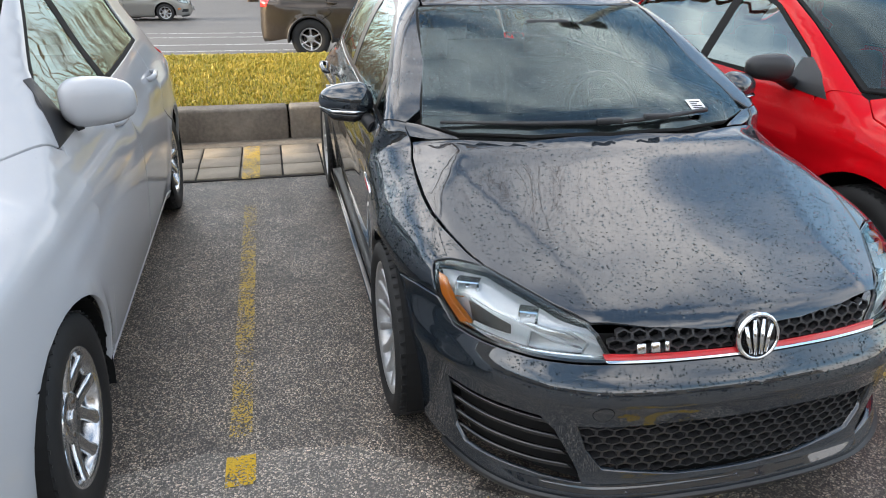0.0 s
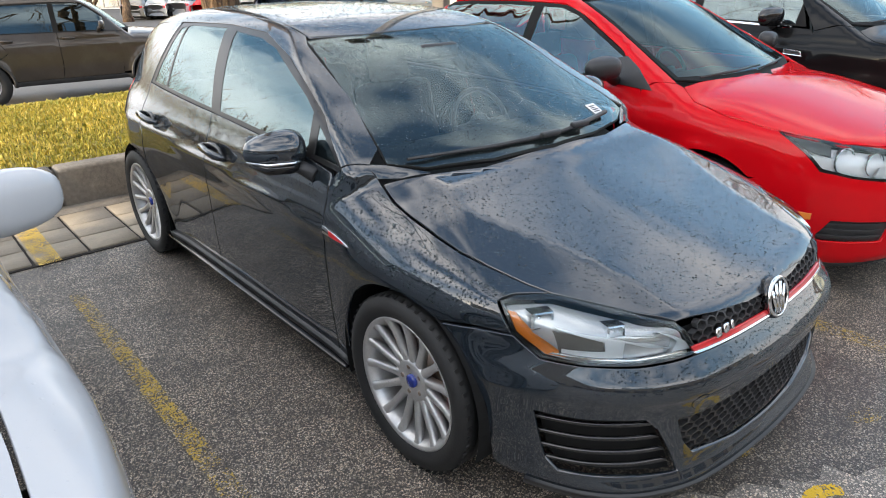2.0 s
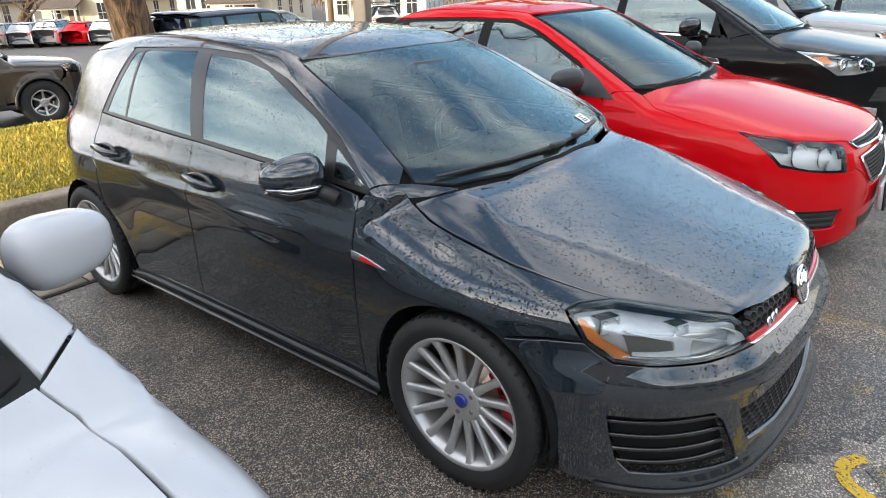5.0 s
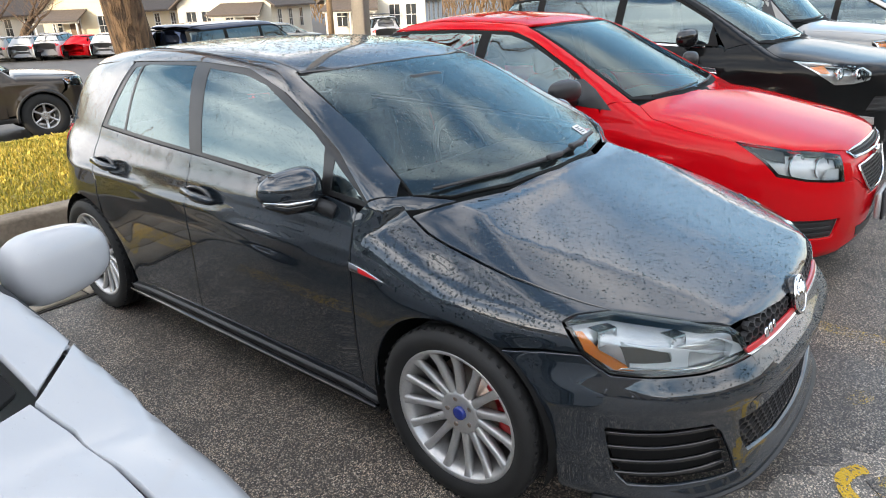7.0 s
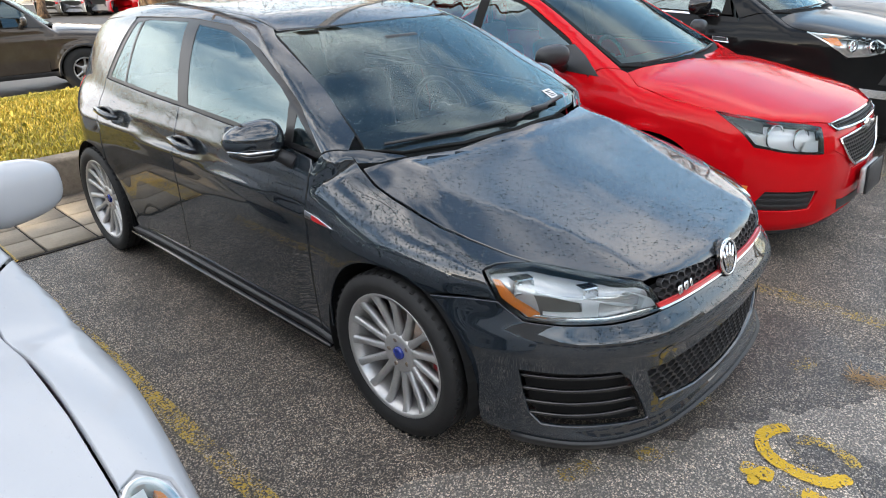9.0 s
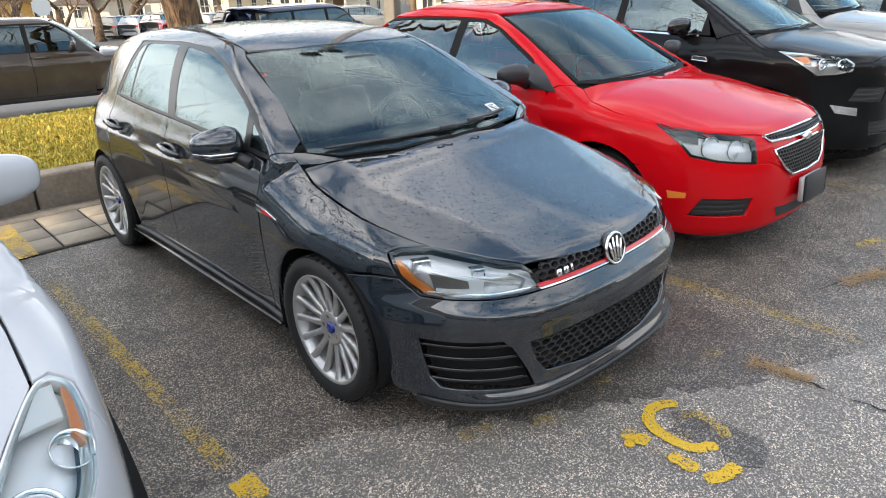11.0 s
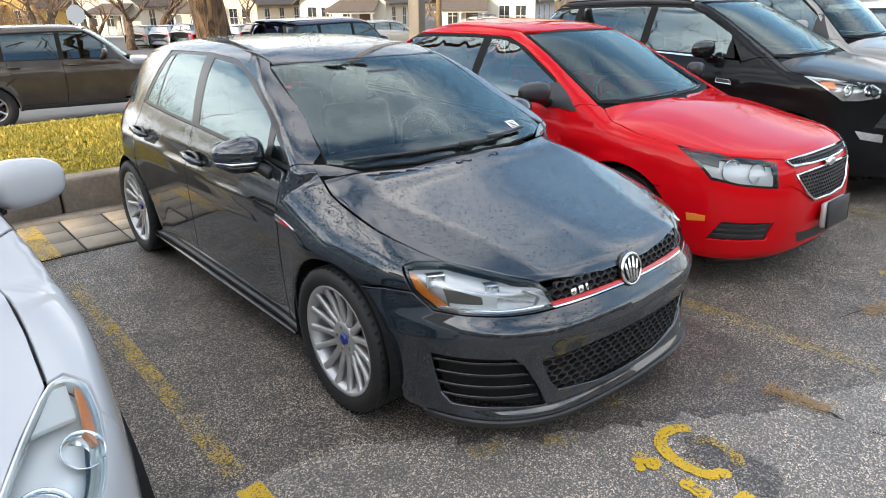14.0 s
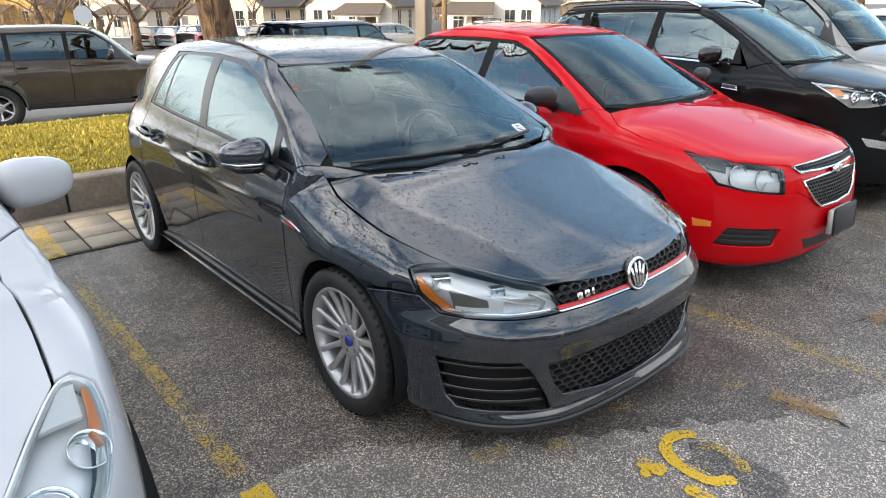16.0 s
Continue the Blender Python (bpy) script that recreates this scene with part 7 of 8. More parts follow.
def drops(name, body, region, d, count, radius, seed, mat, label, off=0.0, mirror=False, flat=0.45, at=(0, 0, 0)):
    """Rain drops as small domes, scattered over the skin inside a region (3D outline) seen along d."""
    d, e1, e2 = frame_of(d)
    o = -d * 2.0 + Vector((0, 1.0, 0.6))
    o = o - e1 * o.dot(e1) - e2 * o.dot(e2)
    poly = np.array([(Vector(p).dot(e1), Vector(p).dot(e2)) for p in region])
    r = np.random.RandomState(seed)
    lo, hi = poly.min(0), poly.max(0)
    q = r.uniform(lo, hi, (count * 3, 2))
    q = q[within(q, poly)][:count]
    org = np.array(o)[None] + q[:, :1] * np.array(e1)[None] + q[:, 1:] * np.array(e2)[None]
    p = body.cast(org, np.array(d), 4.0, 110)
    n = body.normal(p)
    p = p + n * off
    if mirror:
        p, n = p * (-1, 1, 1), n * (-1, 1, 1)
    a = np.cross(n, np.array((0.31, 0.87, 0.38)))
    a /= np.linalg.norm(a, axis=1, keepdims=True)
    b = np.cross(n, a)
    size = radius[0] + (radius[1] - radius[0]) * r.uniform(0, 1, len(p)) ** 2.5
    el = r.uniform(0.75, 1.5, len(p))
    v = np.zeros((len(p), 13, 3))
    for k in range(6):
        ang = 2 * np.pi * k / 6
        ring = (np.cos(ang) * size * el)[:, None] * a + (np.sin(ang) * size)[:, None] * b
        v[:, k] = p + ring
        v[:, 6 + k] = p + ring * 0.68 + n * (size * flat * 0.75)[:, None]
    v[:, 12] = p + n * (size * flat)[:, None]
    f = []
    for i in range(len(p)):
        s = 13 * i
        for k in range(6):
            m = (k + 1) % 6
            f += [(s + k, s + m, s + 6 + m, s + 6 + k), (s + 6 + k, s + 6 + m, s + 12)]
    ob = new(name, mesh_of(name, v.reshape(-1, 3), f))
    ob.data.materials.append(mat)
    ob.location = at
    return tagged(ob, label, "water", kind="stuff")


bonnet = mirrored([(0, -0.76, 0.7), (0.3, -0.73, 0.7), (0.45, -0.68, 0.7), (0.64, -0.40, 0.7), (0.68, -0.15, 0.8), (0.74, 0.1, 0.9), (0.55, 0.13, 0.95), (0, 0.04, 0.95)])
drops("rain_drops", HATCH, bonnet, TOP, 7500, (0.0010, 0.0038), 1, WATER, "rain drops beaded on the grey bonnet")
drops("grit", HATCH, bonnet, TOP, 900, (0.0012, 0.0035), 2, LEAF_BITS, "dark specks of grit on the wet bonnet", flat=0.3)
roof_area = mirrored([(0, 1.0, 1.4), (0.5, 1.06, 1.4), (0.49, 1.75, 1.4), (0.42, 2.75, 1.4), (0, 2.85, 1.4)])
drops("rain_drops", HATCH, roof_area, TOP, 6000, (0.0014, 0.0042), 3, WATER, "rain drops beaded on the grey roof")
drops("grit", HATCH, roof_area, TOP, 700, (0.0014, 0.0035), 4, LEAF_BITS, "dark specks of grit on the wet roof", flat=0.3)
wing_area = [(0.84, 0.42, 0.86), (0.77, 0.36, 0.95), (0.75, 0.2, 0.89), (0.76, 0.08, 0.86), (0.755, -0.1, 0.82), (0.70, -0.35, 0.77), (0.8, -0.35, 0.70), (0.88, -0.2, 0.68), (0.89, 0.1, 0.72), (0.88, 0.4, 0.72)]
drops("rain_drops", HATCH, wing_area, SHOULDER, 2600, (0.001, 0.0042), 5, WATER, "rain drops beaded on the grey wing", mirror=True)
door_area = hv((0.46, 0.74), (0.46, 0.93), (1.45, 0.99), (2.4, 1.02), (2.4, 0.86), (1.4, 0.80))
drops("rain_drops", HATCH, door_area, SIDE, 2600, (0.001, 0.0032), 6, WATER, "rain drops beaded on the grey doors", mirror=True)
nose_area = mirrored([(0, -0.83, 0.52), (0.45, -0.79, 0.52), (0.7, -0.62, 0.52), (0.7, -0.62, 0.585), (0.45, -0.78, 0.59), (0, -0.82, 0.59)])
drops("rain_drops", HATCH, nose_area, FRONT, 1500, (0.001, 0.0036), 7, WATER, "rain drops beaded on the grey bumper")
screen_area = mirrored([(0, 0.93, 1.34), (0.52, 0.97, 1.32), (0.6, 0.6, 1.16), (0.64, 0.31, 1.0), (0, 0.2, 0.99)])
drops("rain_drops", HATCH, screen_area, Vector((0, 0.55, -0.83)), 9000, (0.0008, 0.0026), 8, WATER, "fine rain drops on the windscreen", off=-0.002, flat=0.6)
pane_area = sv((0.68, 1.0), (0.68, 1.1), (0.99, 1.24), (1.31, 1.32), (1.58, 1.33), (1.43, 1.03))
drops("rain_drops", HATCH, pane_area, SIDE, 500, (0.001, 0.0028), 9, WATER, "rain drops on the side window", off=-0.006, mirror=True)
drops("rain_drops", HATCH, hv((1.72, 1.34), (2.3, 1.32), (2.4, 1.05), (1.55, 1.03)), SIDE, 400, (0.001, 0.0028), 10, WATER, "rain drops on the rear side window", off=-0.006, mirror=True)
rail_area = [(0.77, 0.42, 1.0), (0.70, 0.4, 1.05), (0.6, 0.85, 1.28), (0.55, 1.15, 1.37), (0.52, 2.3, 1.39), (0.56, 2.35, 1.36), (0.57, 1.6, 1.38), (0.6, 1.2, 1.36), (0.66, 0.95, 1.28)]
drops("rain_drops", HATCH, rail_area, SHOULDER, 900, (0.0012, 0.0045), 11, WATER, "rain drops along the roof edge", mirror=True)

# ---------- beyond: houses, trees, poles, parked cars, an unseen building added to shade the bays ---
SIDING_WHITE = material("white_clapboard", (0.62, 0.57, 0.48), 0.7, vary=0.3, vary_scale=1.5, tint=(0.55, 0.5, 0.43))
# white boards again, darkened to blue-grey: the shade of the side wall as colour
SIDING_WHITE_SHADED = material("shaded_white_clapboard", (0.42, 0.46, 0.52), 0.7, vary=0.3, vary_scale=1.5, tint=(0.33, 0.36, 0.4))
SIDING_CREAM = material("cream_clapboard", (0.66, 0.55, 0.38), 0.7, vary=0.3, vary_scale=1.5, tint=(0.5, 0.4, 0.28))
SIDING_YELLOW = material("ochre_clapboard", (0.62, 0.38, 0.10), 0.7, vary=0.3, vary_scale=1.5, tint=(0.5, 0.3, 0.08))
SHINGLE = material("brown_shingles", (0.11, 0.085, 0.07), 0.85, vary=0.6, vary_scale=4, tint=(0.06, 0.05, 0.045), bump=(30, 0.01))
TRIM_WHITE = material("white_trim", (0.66, 0.63, 0.58), 0.6, vary=0.2, vary_scale=3)
HOUSE_GLASS = material("dark_house_window", (0.03, 0.035, 0.04), 0.08, coat=0.5)
DOOR_WOOD = material("brown_door", (0.16, 0.09, 0.05), 0.6, vary=0.4, vary_scale=8)
BARK = material("furrowed_bark", (0.17, 0.105, 0.06), 0.9)
bt = BARK.node_tree
bark_at = wire(bt, "ShaderNodeMapping", Vector=wire(bt, "ShaderNodeTexCoord").outputs["Object"], Scale=(15.0, 15.0, 3.2))
ridge = wire(bt, "ShaderNodeTexNoise", Vector=bark_at.outputs[0], Scale=1.0, Detail=6.0, Roughness=0.6, Distortion=0.6)
deep = wire(bt, "ShaderNodeMapRange", i0=ridge.outputs["Fac"], i1=0.38, i2=0.62, i3=0.0, i4=1.0)
bark_col = wire(bt, "ShaderNodeMix", p_data__type="RGBA", i0=deep.outputs[0], i6=(0.03, 0.018, 0.011, 1), i7=(0.20, 0.125, 0.07, 1))
bt.links.new(bark_col.outputs[2], bt.nodes["Principled BSDF"].inputs["Base Color"])
bt.links.new(wire(bt, "ShaderNodeBump", Height=deep.outputs[0], Strength=1.0, Distance=0.03).outputs[0], bt.nodes["Principled BSDF"].inputs["Normal"])
TWIG = material("brown_twigs", (0.20, 0.125, 0.075), 0.85, vary=0.5, vary_scale=2, tint=(0.12, 0.07, 0.04))
GALV = material("grey_steel_post", (0.24, 0.22, 0.2), 0.5, 0.5, vary=0.5, vary_scale=5)
POLE_WOOD = material("timber_pole", (0.24, 0.16, 0.09), 0.85, vary=0.6, vary_scale=4, bump=(20, 0.01))
SIGN_BACK = material("sign_back_aluminium", (0.55, 0.56, 0.57), 0.5, 0.4)
SIGN_GREEN = material("green_sign", (0.01, 0.16, 0.10), 0.5)
BRICK_WALL = material("tan_masonry", (0.36, 0.28, 0.2), 0.8, vary=0.5, vary_scale=2, tint=(0.28, 0.2, 0.14), bump=(25, 0.01))


def clapboard(w, h, turn, bm=None, step_h=0.14):
    """A wall of overlapping boards, its lower left corner at the origin, facing -y."""
    bm = bm if bm is not None else bmesh.new()
    k = int(h / step_h)
    for i in range(k):
        z = i * step_h
        q = [(0, -0.018, z), (w, -0.018, z), (w, 0.0, z + step_h), (0, 0.0, z + step_h)]
        v = [bm.verts.new(turn @ Vector(p)) for p in q]
        bm.faces.new(v)
        u = [bm.verts.new(turn @ Vector(p)) for p in ((0, 0.0, z), (w, 0.0, z), (w, -0.018, z), (0, -0.018, z))]
        bm.faces.new(u)
    return bm


def house(at, siding, label, w=8.0, depth=10.0, h=3.2, porch=(0.5, 4.0), side_mat=None, windows=((5.6, 1.1),)):
    """A timber house with a gabled roof, a porch on posts, a door and sash windows; its front faces -y."""
    ob = thing("house", label, "house", at, "houses along the street")
    part("wall", clapboard(w, h, Matrix()), siding, ob)
    part("wall", clapboard(depth, h, Matrix.Translation((w, 0, 0)) @ pose(0, 0, 0, 0, 0, 90)), side_mat or siding, ob)
    part("wall", clapboard(depth, h, Matrix.Translation((0, depth, 0)) @ pose(0, 0, 0, 0, 0, -90)), siding, ob)
    core = block((w - 0.06, depth - 0.06, h), (w / 2, depth / 2 + 0.03, h / 2))
    part("core", core, siding, ob)
    bm = bmesh.new()
    for s in (-1, 1):
        q = [(w / 2, -0.5, h + w * 0.36), (w / 2, depth + 0.5, h + w * 0.36), (w / 2 + s * (w / 2 + 0.5), depth + 0.5, h - 0.3), (w / 2 + s * (w / 2 + 0.5), -0.5, h - 0.3)]
        v = [bm.verts.new(p) for p in q]
        u = [bm.verts.new((p[0], p[1], p[2] - 0.15)) for p in q]
        for i in range(4):
            j = (i + 1) % 4
            bm.faces.new((v[i], v[j], u[j], u[i]))
        bm.faces.new(v), bm.faces.new(u[::-1])
    bmesh.ops.recalc_face_normals(bm, faces=bm.faces)
    part("roof", bm, SHINGLE, ob)
    gb = bmesh.new()
    gv = [gb.verts.new(p) for p in ((0, 0.02, h), (w, 0.02, h), (w / 2, 0.02, h + w * 0.36))]
    gb.faces.new(gv)
    part("gable", gb, siding, ob)
    x0, pw = porch
    pr = part("porch", block((pw, 1.9, 0.25), (x0 + pw / 2, -0.95, 0.12), 0.01, 1), TRIM_WHITE, ob)
    bm = bmesh.new()
    q = [(x0 - 0.25, -2.2, 2.35), (x0 + pw + 0.25, -2.2, 2.35), (x0 + pw - 0.2, 0, 3.15), (x0 + 0.2, 0, 3.15)]
    v, u = [bm.verts.new(p) for p in q], [bm.verts.new((p[0], p[1], p[2] - 0.12)) for p in q]
    for i in range(4):
        j = (i + 1) % 4
        bm.faces.new((v[i], v[j], u[j], u[i]))
    bm.faces.new(v), bm.faces.new(u[::-1])
    bmesh.ops.recalc_face_normals(bm, faces=bm.faces)
    part("porch_roof", bm, SHINGLE, pr)
    part("porch_beam", block((pw + 0.2, 0.16, 0.22), (x0 + pw / 2, -1.85, 2.2), 0.01, 1), TRIM_WHITE, pr)
    for i in range(3):
        part("porch_post", block((0.15, 0.15, 1.9), (x0 + 0.15 + (pw - 0.3) * i / 2, -1.8, 1.2), 0.02, 1), TRIM_WHITE, pr)
    for i in range(int(pw / 0.16)):
        if abs(i * 0.16 - pw / 2) > 0.5:
            part("baluster", block((0.04, 0.04, 0.8), (x0 + 0.1 + i * 0.16, -1.8, 0.65)), TRIM_WHITE, pr)
    d = part("door", block((0.95, 0.08, 2.05), (x0 + pw * 0.62, -0.03, 1.28), 0.01, 1), DOOR_WOOD, ob)
    part("door_frame", block((1.15, 0.05, 2.2), (x0 + pw * 0.62, -0.01, 1.33), 0.01, 1), TRIM_WHITE, d)
    wins = [(x, 0.0, 0) for x, _ in windows] + [(x0 + pw * 0.22, 0.0, 0)]
    wins += [(w, y, 90) for y in (1.6, 4.2, 7.0)]
    for x, y, turn in wins:
        m = pose(x, y, 1.05, 0, 0, turn)
        wd = part("window", block((0.8, 0.05, 1.5), (0, -0.035, 0.75)), HOUSE_GLASS, ob, at=m)
        fr = bmesh.new()
        for sx, sz, cx, cz in ((0.1, 1.72, -0.45, 0.75), (0.1, 1.72, 0.45, 0.75), (1.0, 0.1, 0, 1.58), (0.82, 0.05, 0, 0.75), (0.04, 1.5, 0, 0.75)):
            block((sx, 0.06, sz), (cx, -0.045, cz), 0, 1, None, fr)
        part("window_frame", fr, TRIM_WHITE, wd)
        part("window_sill", block((1.1, 0.14, 0.08), (0, -0.06, -0.06), 0.01, 1), TRIM_WHITE, wd)
    return ob


TURN = -58
row = Vector((-0.5, 0.87))
first = Vector((34.5, 41.0))
for i, (mat, side, label, step_) in enumerate(((SIDING_WHITE, SIDING_WHITE_SHADED, "white timber house, shade on its side wall coloured blue-grey", 0), (SIDING_WHITE, None, "white timber house with a tan porch", 12.5), (SIDING_CREAM, None, "cream timber house with a porch roof", 25), (SIDING_WHITE, None, "white timber house behind bare trees", 38), (SIDING_YELLOW, None, "ochre timber house behind bare trees", 51), (SIDING_WHITE, None, "pale timber house behind bare trees", 64))):
    q = first + row * step_
    house(pose(q.x, q.y, far_z(q.y) - 0.1, 0, 0, TURN), mat, label, side_mat=side, porch=(0.5 if i % 2 == 0 else 3.6, 4.0), windows=((5.6, 1.1), (6.9, 1.1)) if i % 2 == 0 else ((1.2, 1.1), (2.5, 1.1)))
house(pose(52, 33, far_z(33), 0, 0, TURN), SIDING_YELLOW, "ochre timber house beyond a white fence", porch=(3.6, 4.0), windows=((1.2, 1.1), (2.5, 1.1)))
fence = thing("board_fence", "white board fence between the gardens", "fence", pose(46.5, 27.5, far_z(30), 0, 0, TURN))
fb = block((0.19, 0.03, 1.7), (0, 0, 0.85), 0.005, 1)
first_board = part("board", fb, TRIM_WHITE, fence)
for i in range(1, 60):
    part("board", first_board.data, None, fence, at=pose(0.2 * i, 0, 0))


def bare_tree(at, label, height=8.0, girth=0.3, seed=1, levels=4, spread=0.75, first_fork=0.35, trunk_sides=14, fine=True):
    """A leafless tree: tapered trunk, forking limbs, many twigs."""
    r = random.Random(seed)
    ob = thing("bare_tree", label, "tree", at, "bare trees")
    trunk, crown = bmesh.new(), bmesh.new()

    def grow(p, d, length, rad, level):
        k = 4
        pts, q = [p.copy()], p.copy()
        dd = d.copy()
        for _ in range(k):
            dd = (dd + Vector((r.gauss(0, 0.13), r.gauss(0, 0.13), r.gauss(0.03, 0.08)))).normalized()
            q = q + dd * length / k
            pts.append(q.copy())
        radii = [rad * (1 - 0.42 * i / k) for i in range(k + 1)]
        if level == 0:
            radii[0] *= 1.35
        tube(pts, radii, trunk_sides if level == 0 else (7 if level == 1 else (4 if level == 2 else 3)), trunk if level < 2 else crown, level < 2)
        if level >= levels:
            return
        n = r.choice((3, 4)) if level else 4
        for i in range(n):
            u = 1.0 if i < 2 else r.uniform(0.45, 0.95)
            j = min(k, max(1, int(u * k)))
            base = pts[j]
            side = Vector((r.gauss(0, 1), r.gauss(0, 1), r.gauss(0, 0.35))).normalized()
            nd = (dd * (1 - spread * 0.5) + side * spread + Vector((0, 0, 0.25))).normalized()
            grow(base, nd, length * r.uniform(0.55, 0.8) * (1.1 if level == 0 else 1), radii[j] * r.uniform(0.5, 0.72), level + 1)

    grow(Vector((0, 0, -0.1)), Vector((0, 0, 1)), height * first_fork, girth, 0)
    part("trunk", trunk, BARK, ob)
    part("crown", crown, TWIG, ob)
    return ob


bare_tree(pose(1.27, 5.7, 0.36, 0, 1.5), "bare tree with deeply furrowed bark on the verge", 11, 0.225, 11, 6, 0.7, 0.33, 24)
for i, (x, y, hgt, gr) in enumerate(((4.6, 33, 9, 0.28), (8.5, 40, 9, 0.26), (12.5, 47, 10, 0.3), (16, 52, 10, 0.3), (3.0, 50, 9, 0.25), (-2, 40, 9, 0.25), (9.5, 58, 10, 0.28), (20, 44, 8, 0.22), (-6, 55, 10, 0.3), (1.5, 62, 11, 0.3))):
    bare_tree(pose(x, y, far_z(y), 0, 0, 40 * i), "bare brown street tree in winter", hgt, gr, 30 + i, 5 if i < 5 else 4, 0.8, 0.26, 10)
for i, (x, y) in enumerate(((-17, 9), (-20, 1.5), (-15, -13), (12, -16), (3, -20), (18, -6))):
    bare_tree(pose(x, y, far_z(y), 0, 0, 70 * i), "bare tree beside the car park", 11, 0.28, 60 + i, 4, 0.8, 0.28, 10)
for i, (x, y) in enumerate(((8.9, 6.0), (17.5, 5.2), (23, 6.4))):
    bare_tree(pose(x, y, 0.3, 0, 0, 50 * i), "bare tree on the verge behind parked cars", 13, 0.3, 80 + i, 6 if i < 2 else 5, 0.95, 0.2, 10)
for i, (x, y, hgt) in enumerate(((-10.5, 25, 8), (-14, 31, 9), (-19, 36, 10), (-12, 40, 9), (-24, 30, 9))):
    bare_tree(pose(x, y, far_z(y), 0, 0, 33 * i), "bare tree at the edge of the far lot", hgt, 0.24, 120 + i, 5, 0.8, 0.24, 8)
# hedge of bare shrubs far left
TWIGS_FAR = material("russet_shrubs", (0.23, 0.13, 0.06), 0.9, vary=0.7, vary_scale=1.5, tint=(0.3, 0.2, 0.1))
shr = bmesh.new()
r = random.Random(5)
for _ in range(2600):
    c = Vector((r.uniform(-14, 11), r.uniform(60, 70), 0))
    c.z = far_z(c.y)
    d = Vector((r.gauss(0, 0.5), r.gauss(0, 0.5), r.uniform(1.2, 3.6)))
    tube([c, c + d * 0.5 + Vector((r.gauss(0, 0.1), 0, 0)), c + d], [0.03, 0.02, 0.006], 3, shr, False)
tagged(part("bare_shrubs", shr, TWIGS_FAR, None), "thicket of bare russet shrubs", "shrubs", kind="stuff")

woods = bmesh.new()
r = random.Random(9)
for _ in range(16000):
    az, reach = radians(r.uniform(-88, 62)), r.uniform(86, 108)
    c = Vector((reach * math.sin(az), reach * math.cos(az), 0))
    c.z = far_z(c.y) + abs(r.gauss(0, 7.5 if az > -0.8 else 3.2))
    d = Vector((r.gauss(0, 0.9), r.gauss(0, 0.6), r.uniform(1.4, 4.6)))
    tube([c, c + d * 0.5 + Vector((r.gauss(0, 0.25), 0, 0)), c + d], [0.07, 0.05, 0.015], 3, woods, False)
tagged(part("far_bare_trees", woods, TWIGS_FAR, None), "bare brown trees far behind the houses", "trees", kind="stuff")

# poles and signs
post = thing("lamp_post", "square grey-brown steel post", "post", pose(3.28, 4.6, 0.33, 0, 0, 20))
part("shaft", block((0.16, 0.16, 5.6), (0, 0, 2.8), 0.015, 2), GALV, post)
part("cross_arm", block((0.5, 0.07, 0.07), (0, 0, 5.58), 0.01, 1, pose(0, 0, 0, 0, 0, -20)), GALV, post)
for s in (-1, 1):
    part("lamp_head", block((0.42, 0.34, 0.13), (s * 0.4, 0, 5.6), 0.02, 2, pose(0, 0, 0, 0, 0, -20)), GALV, post, "flat lamp head")
part("base_plate", block((0.4, 0.4, 0.12), (0, 0, 0.03), 0.02, 1), CONCRETE, post)
pole = thing("timber_pole", "round timber utility pole", "pole", pose(27.5, 32.5, far_z(32)))
part("shaft", tube([(0, 0, -0.2), (0, 0, 4), (0, 0, 8)], [0.2, 0.18, 0.15], 12), POLE_WOOD, pole)
sign = thing("stop_sign", "back of an octagonal sign under a green street plate", "sign", pose(5.4, 30.0, far_z(30), 0, 0, 10))
part("post", tube([(0, 0, -0.1), (0, 0, 3.6)], 0.035, 8), GALV, sign)
part("plate", prism([(0.39 * math.cos(radians(22.5 + 45 * i)), 0.39 * math.sin(radians(22.5 + 45 * i))) for i in range(8)], 0.01, turn=pose(0, -0.05, 2.35, 90)), SIGN_BACK, sign, "grey octagonal plate back")
part("street_plate", block((0.75, 0.02, 0.2), (0, 0, 3.3)), SIGN_GREEN, sign, "green plate with unreadable writing")

# parked cars further off share the shapes of the near ones
def recolour(ob, swap):
    for o in (ob, *ob.children_recursive):
        for s in o.material_slots:
            if s.material in swap:
                new_mat = swap[s.material]
                s.link = "OBJECT"
                s.material = new_mat
    return ob


named = {o.name: o for o in bpy.data.objects}
W0, R0, B0, S0, K0 = named["white_hatchback_car"], named["red_saloon_car"], named["brown_off_road_car"], named["silver_pickup_car"], named["black_crossover_car"]


def park(src, x, y, turn, label, swap=None):
    c = copy_thing(src, pose(x, y, far_z(y), 0, 0, turn))
    c["label"] = label
    if swap:
        recolour(c, swap)
    return c


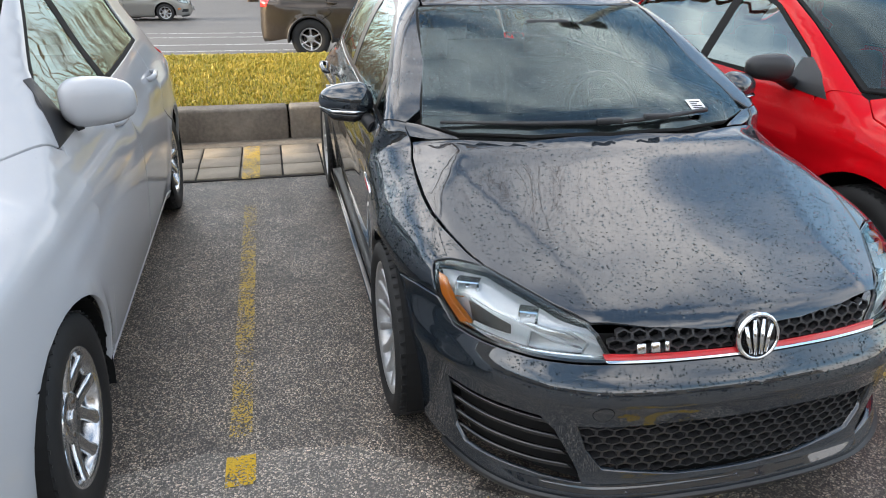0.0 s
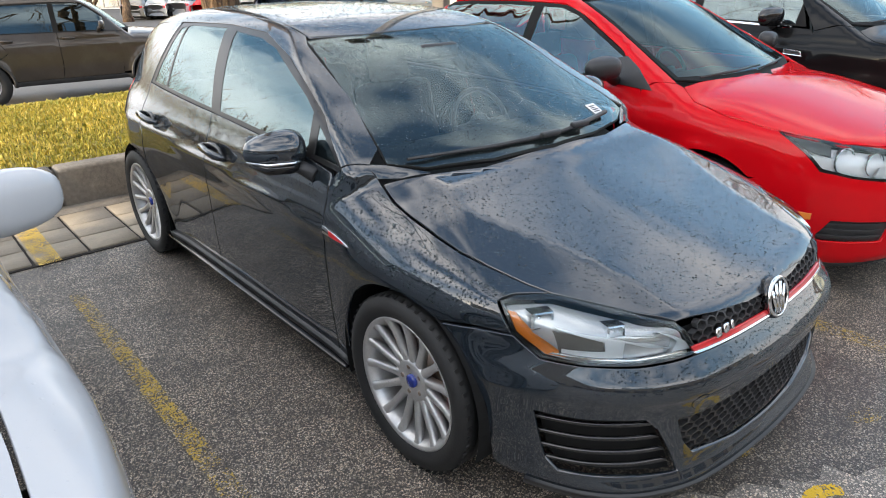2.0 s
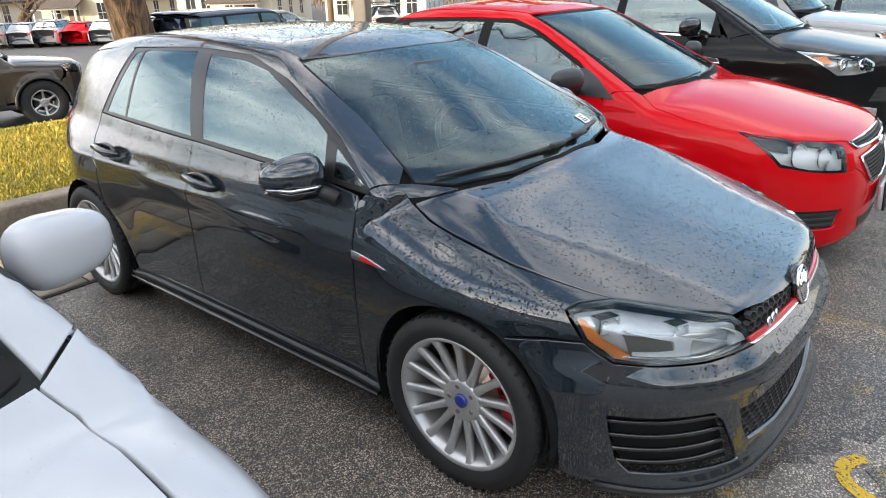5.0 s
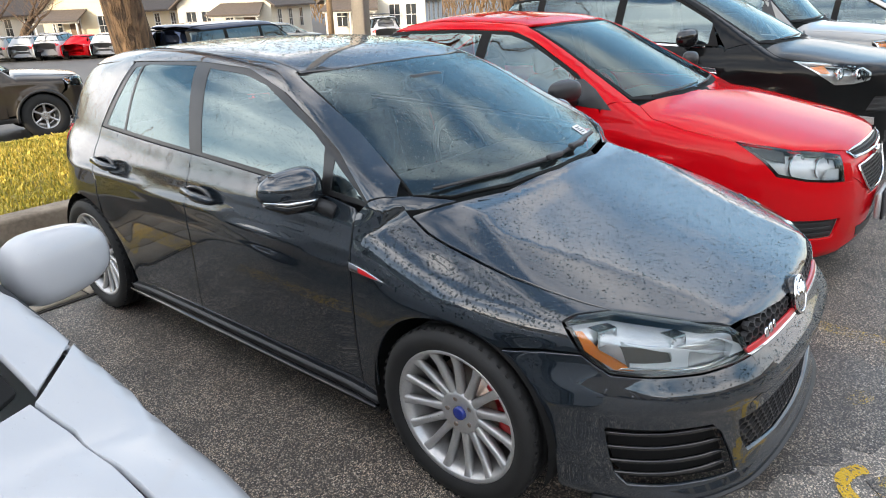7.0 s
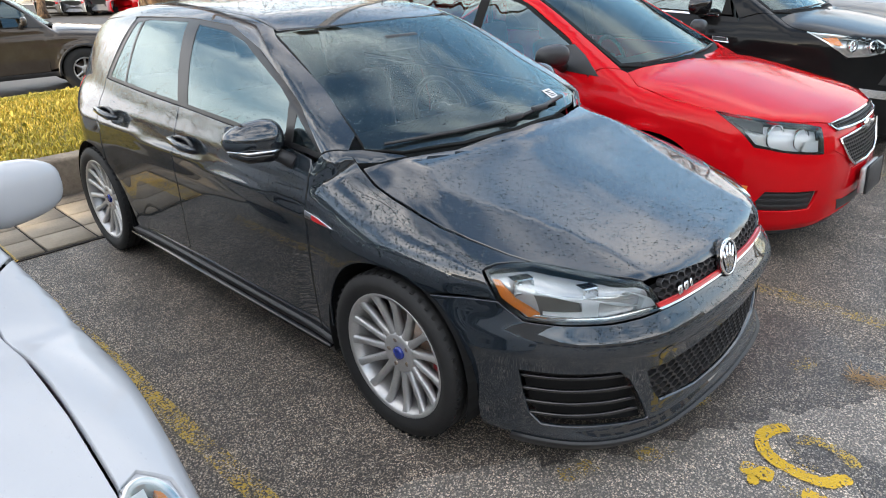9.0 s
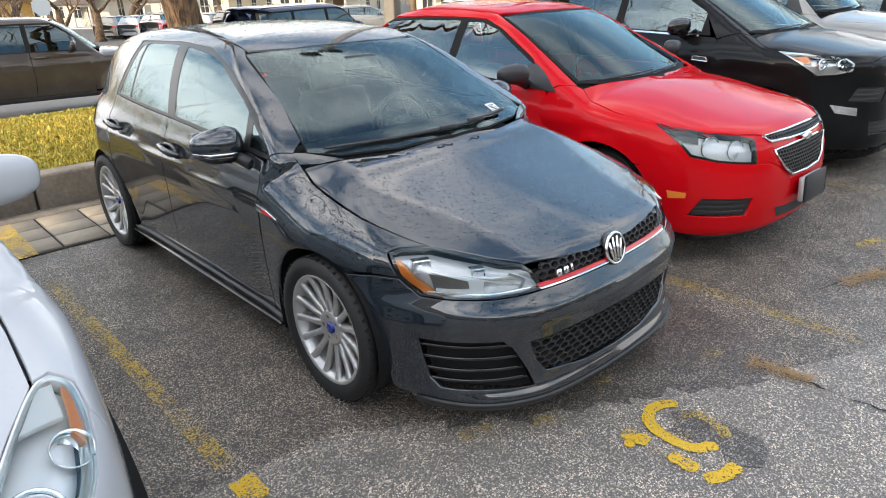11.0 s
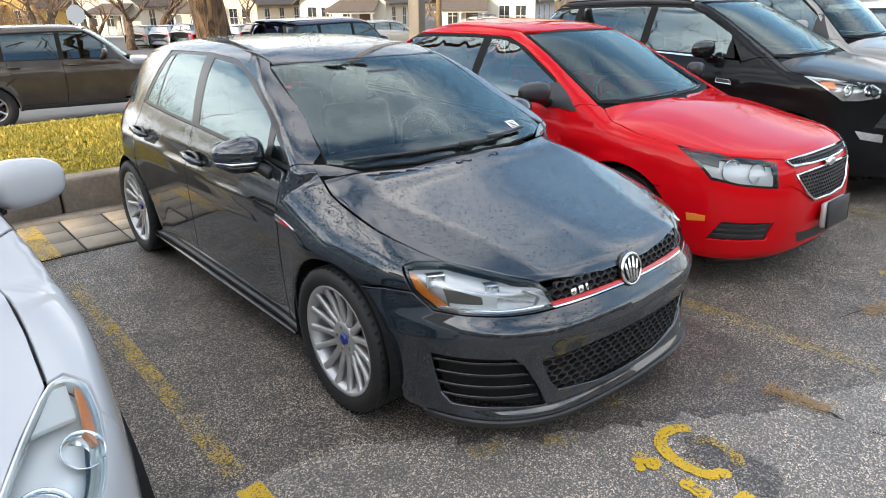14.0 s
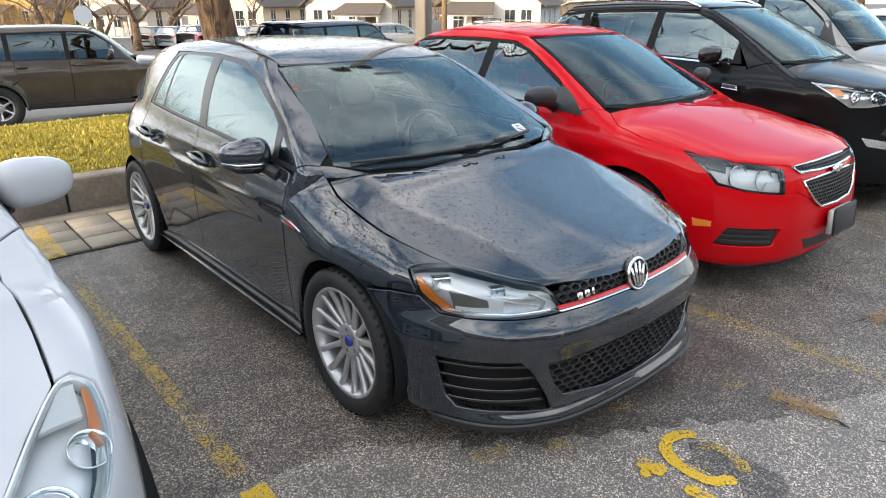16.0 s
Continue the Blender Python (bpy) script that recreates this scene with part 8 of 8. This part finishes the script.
park(W0, 9.75, -0.55, 0, "white car with silver wheels, parked in a bay")
park(W0, -5.4, 0.1, 0, "pale silver hatchback parked in a bay", {WHITE_PAINT: SILVER_PAINT})
park(B0, 8.2, 12.3, 98, "dark boxy off-road car parked across the lot", {BROWN_PAINT: NAVY_PAINT})
park(R0, -5.0, 27.0, 92, "silver saloon parked across the far lot", {RED_PAINT: SILVER_PAINT})
park(K0, 23.5, 30.0, 60, "pale blue crossover parked by the houses", {BLACK_PAINT: SILVER_PAINT})
white_suv = park(B0, 26.5, 28.0, 150, "white off-road car with a black roof rack", {BROWN_PAINT: WHITE_PAINT})
rack = thing("roof_rack", "black steel rack on a white car's roof", "rack", pose(26.5, 28.0, far_z(28.0) + 1.83, 0, 0, 150))
for x in (-0.5, 0.5):
    part("side_rail", tube([(x, 1.1, 0.05), (x, 2.7, 0.05)], 0.02, 6), PLASTIC, rack)
for i in range(7):
    part("cross_bar", tube([(-0.5, 1.15 + 0.25 * i, 0.05), (0.5, 1.15 + 0.25 * i, 0.05)], 0.014, 6), PLASTIC, rack)
for x in (-0.5, 0.5):
    for y in (1.2, 2.6):
        part("foot", tube([(x, y, -0.06), (x, y, 0.05)], 0.018, 6), PLASTIC, rack)
far = [(W0, None, "white hatchback parked in the far row"), (R0, None, "red saloon parked in the far row"), (W0, {WHITE_PAINT: SILVER_PAINT}, "silver hatchback parked in the far row"), (K0, {BLACK_PAINT: WHITE_PAINT}, "white crossover parked in the far row"), (K0, {BLACK_PAINT: SILVER_PAINT}, "silver crossover parked in the far row")]
for i, k in enumerate((2, 0, 3, 1, 0, 4, 3)):
    src, swap, label = far[k]
    park(src, 15.5 + 1.1 * i, 50.4 - 1.35 * i, 133, label, swap)

# the buildings round the lot: an unseen one added at the side to keep the low sun off the bays, one behind
def hall(name, x0, y0, x1, y1, h, label):
    ob = thing(name, label, "building")
    part("wall", block((x1 - x0, y1 - y0, h), ((x0 + x1) / 2, (y0 + y1) / 2, h / 2 - 0.05)), BRICK_WALL, ob)
    part("roof", block((x1 - x0 + 0.6, y1 - y0 + 0.6, 0.4), ((x0 + x1) / 2, (y0 + y1) / 2, h + 0.1), 0.03, 1), BRICK_WALL, ob)
    return ob


# out of view, added only to block the sun
shade_hall = hall("shop_building", -40, -34, -23, 4.55, 8.4, "unseen tan masonry building added to shade the bays")
for i in range(7):
    part("window", block((0.1, 3.0, 2.2), (-22.98, -30 + 5.0 * i, 1.9)), HOUSE_GLASS, shade_hall)
back_hall = hall("store_building", -18, -40, 26, -24, 6.0, "tan masonry store behind the driving lane")
for i in range(8):
    part("window", block((3.6, 0.1, 2.6), (-14 + 5.2 * i, -23.98, 1.7)), HOUSE_GLASS, back_hall)
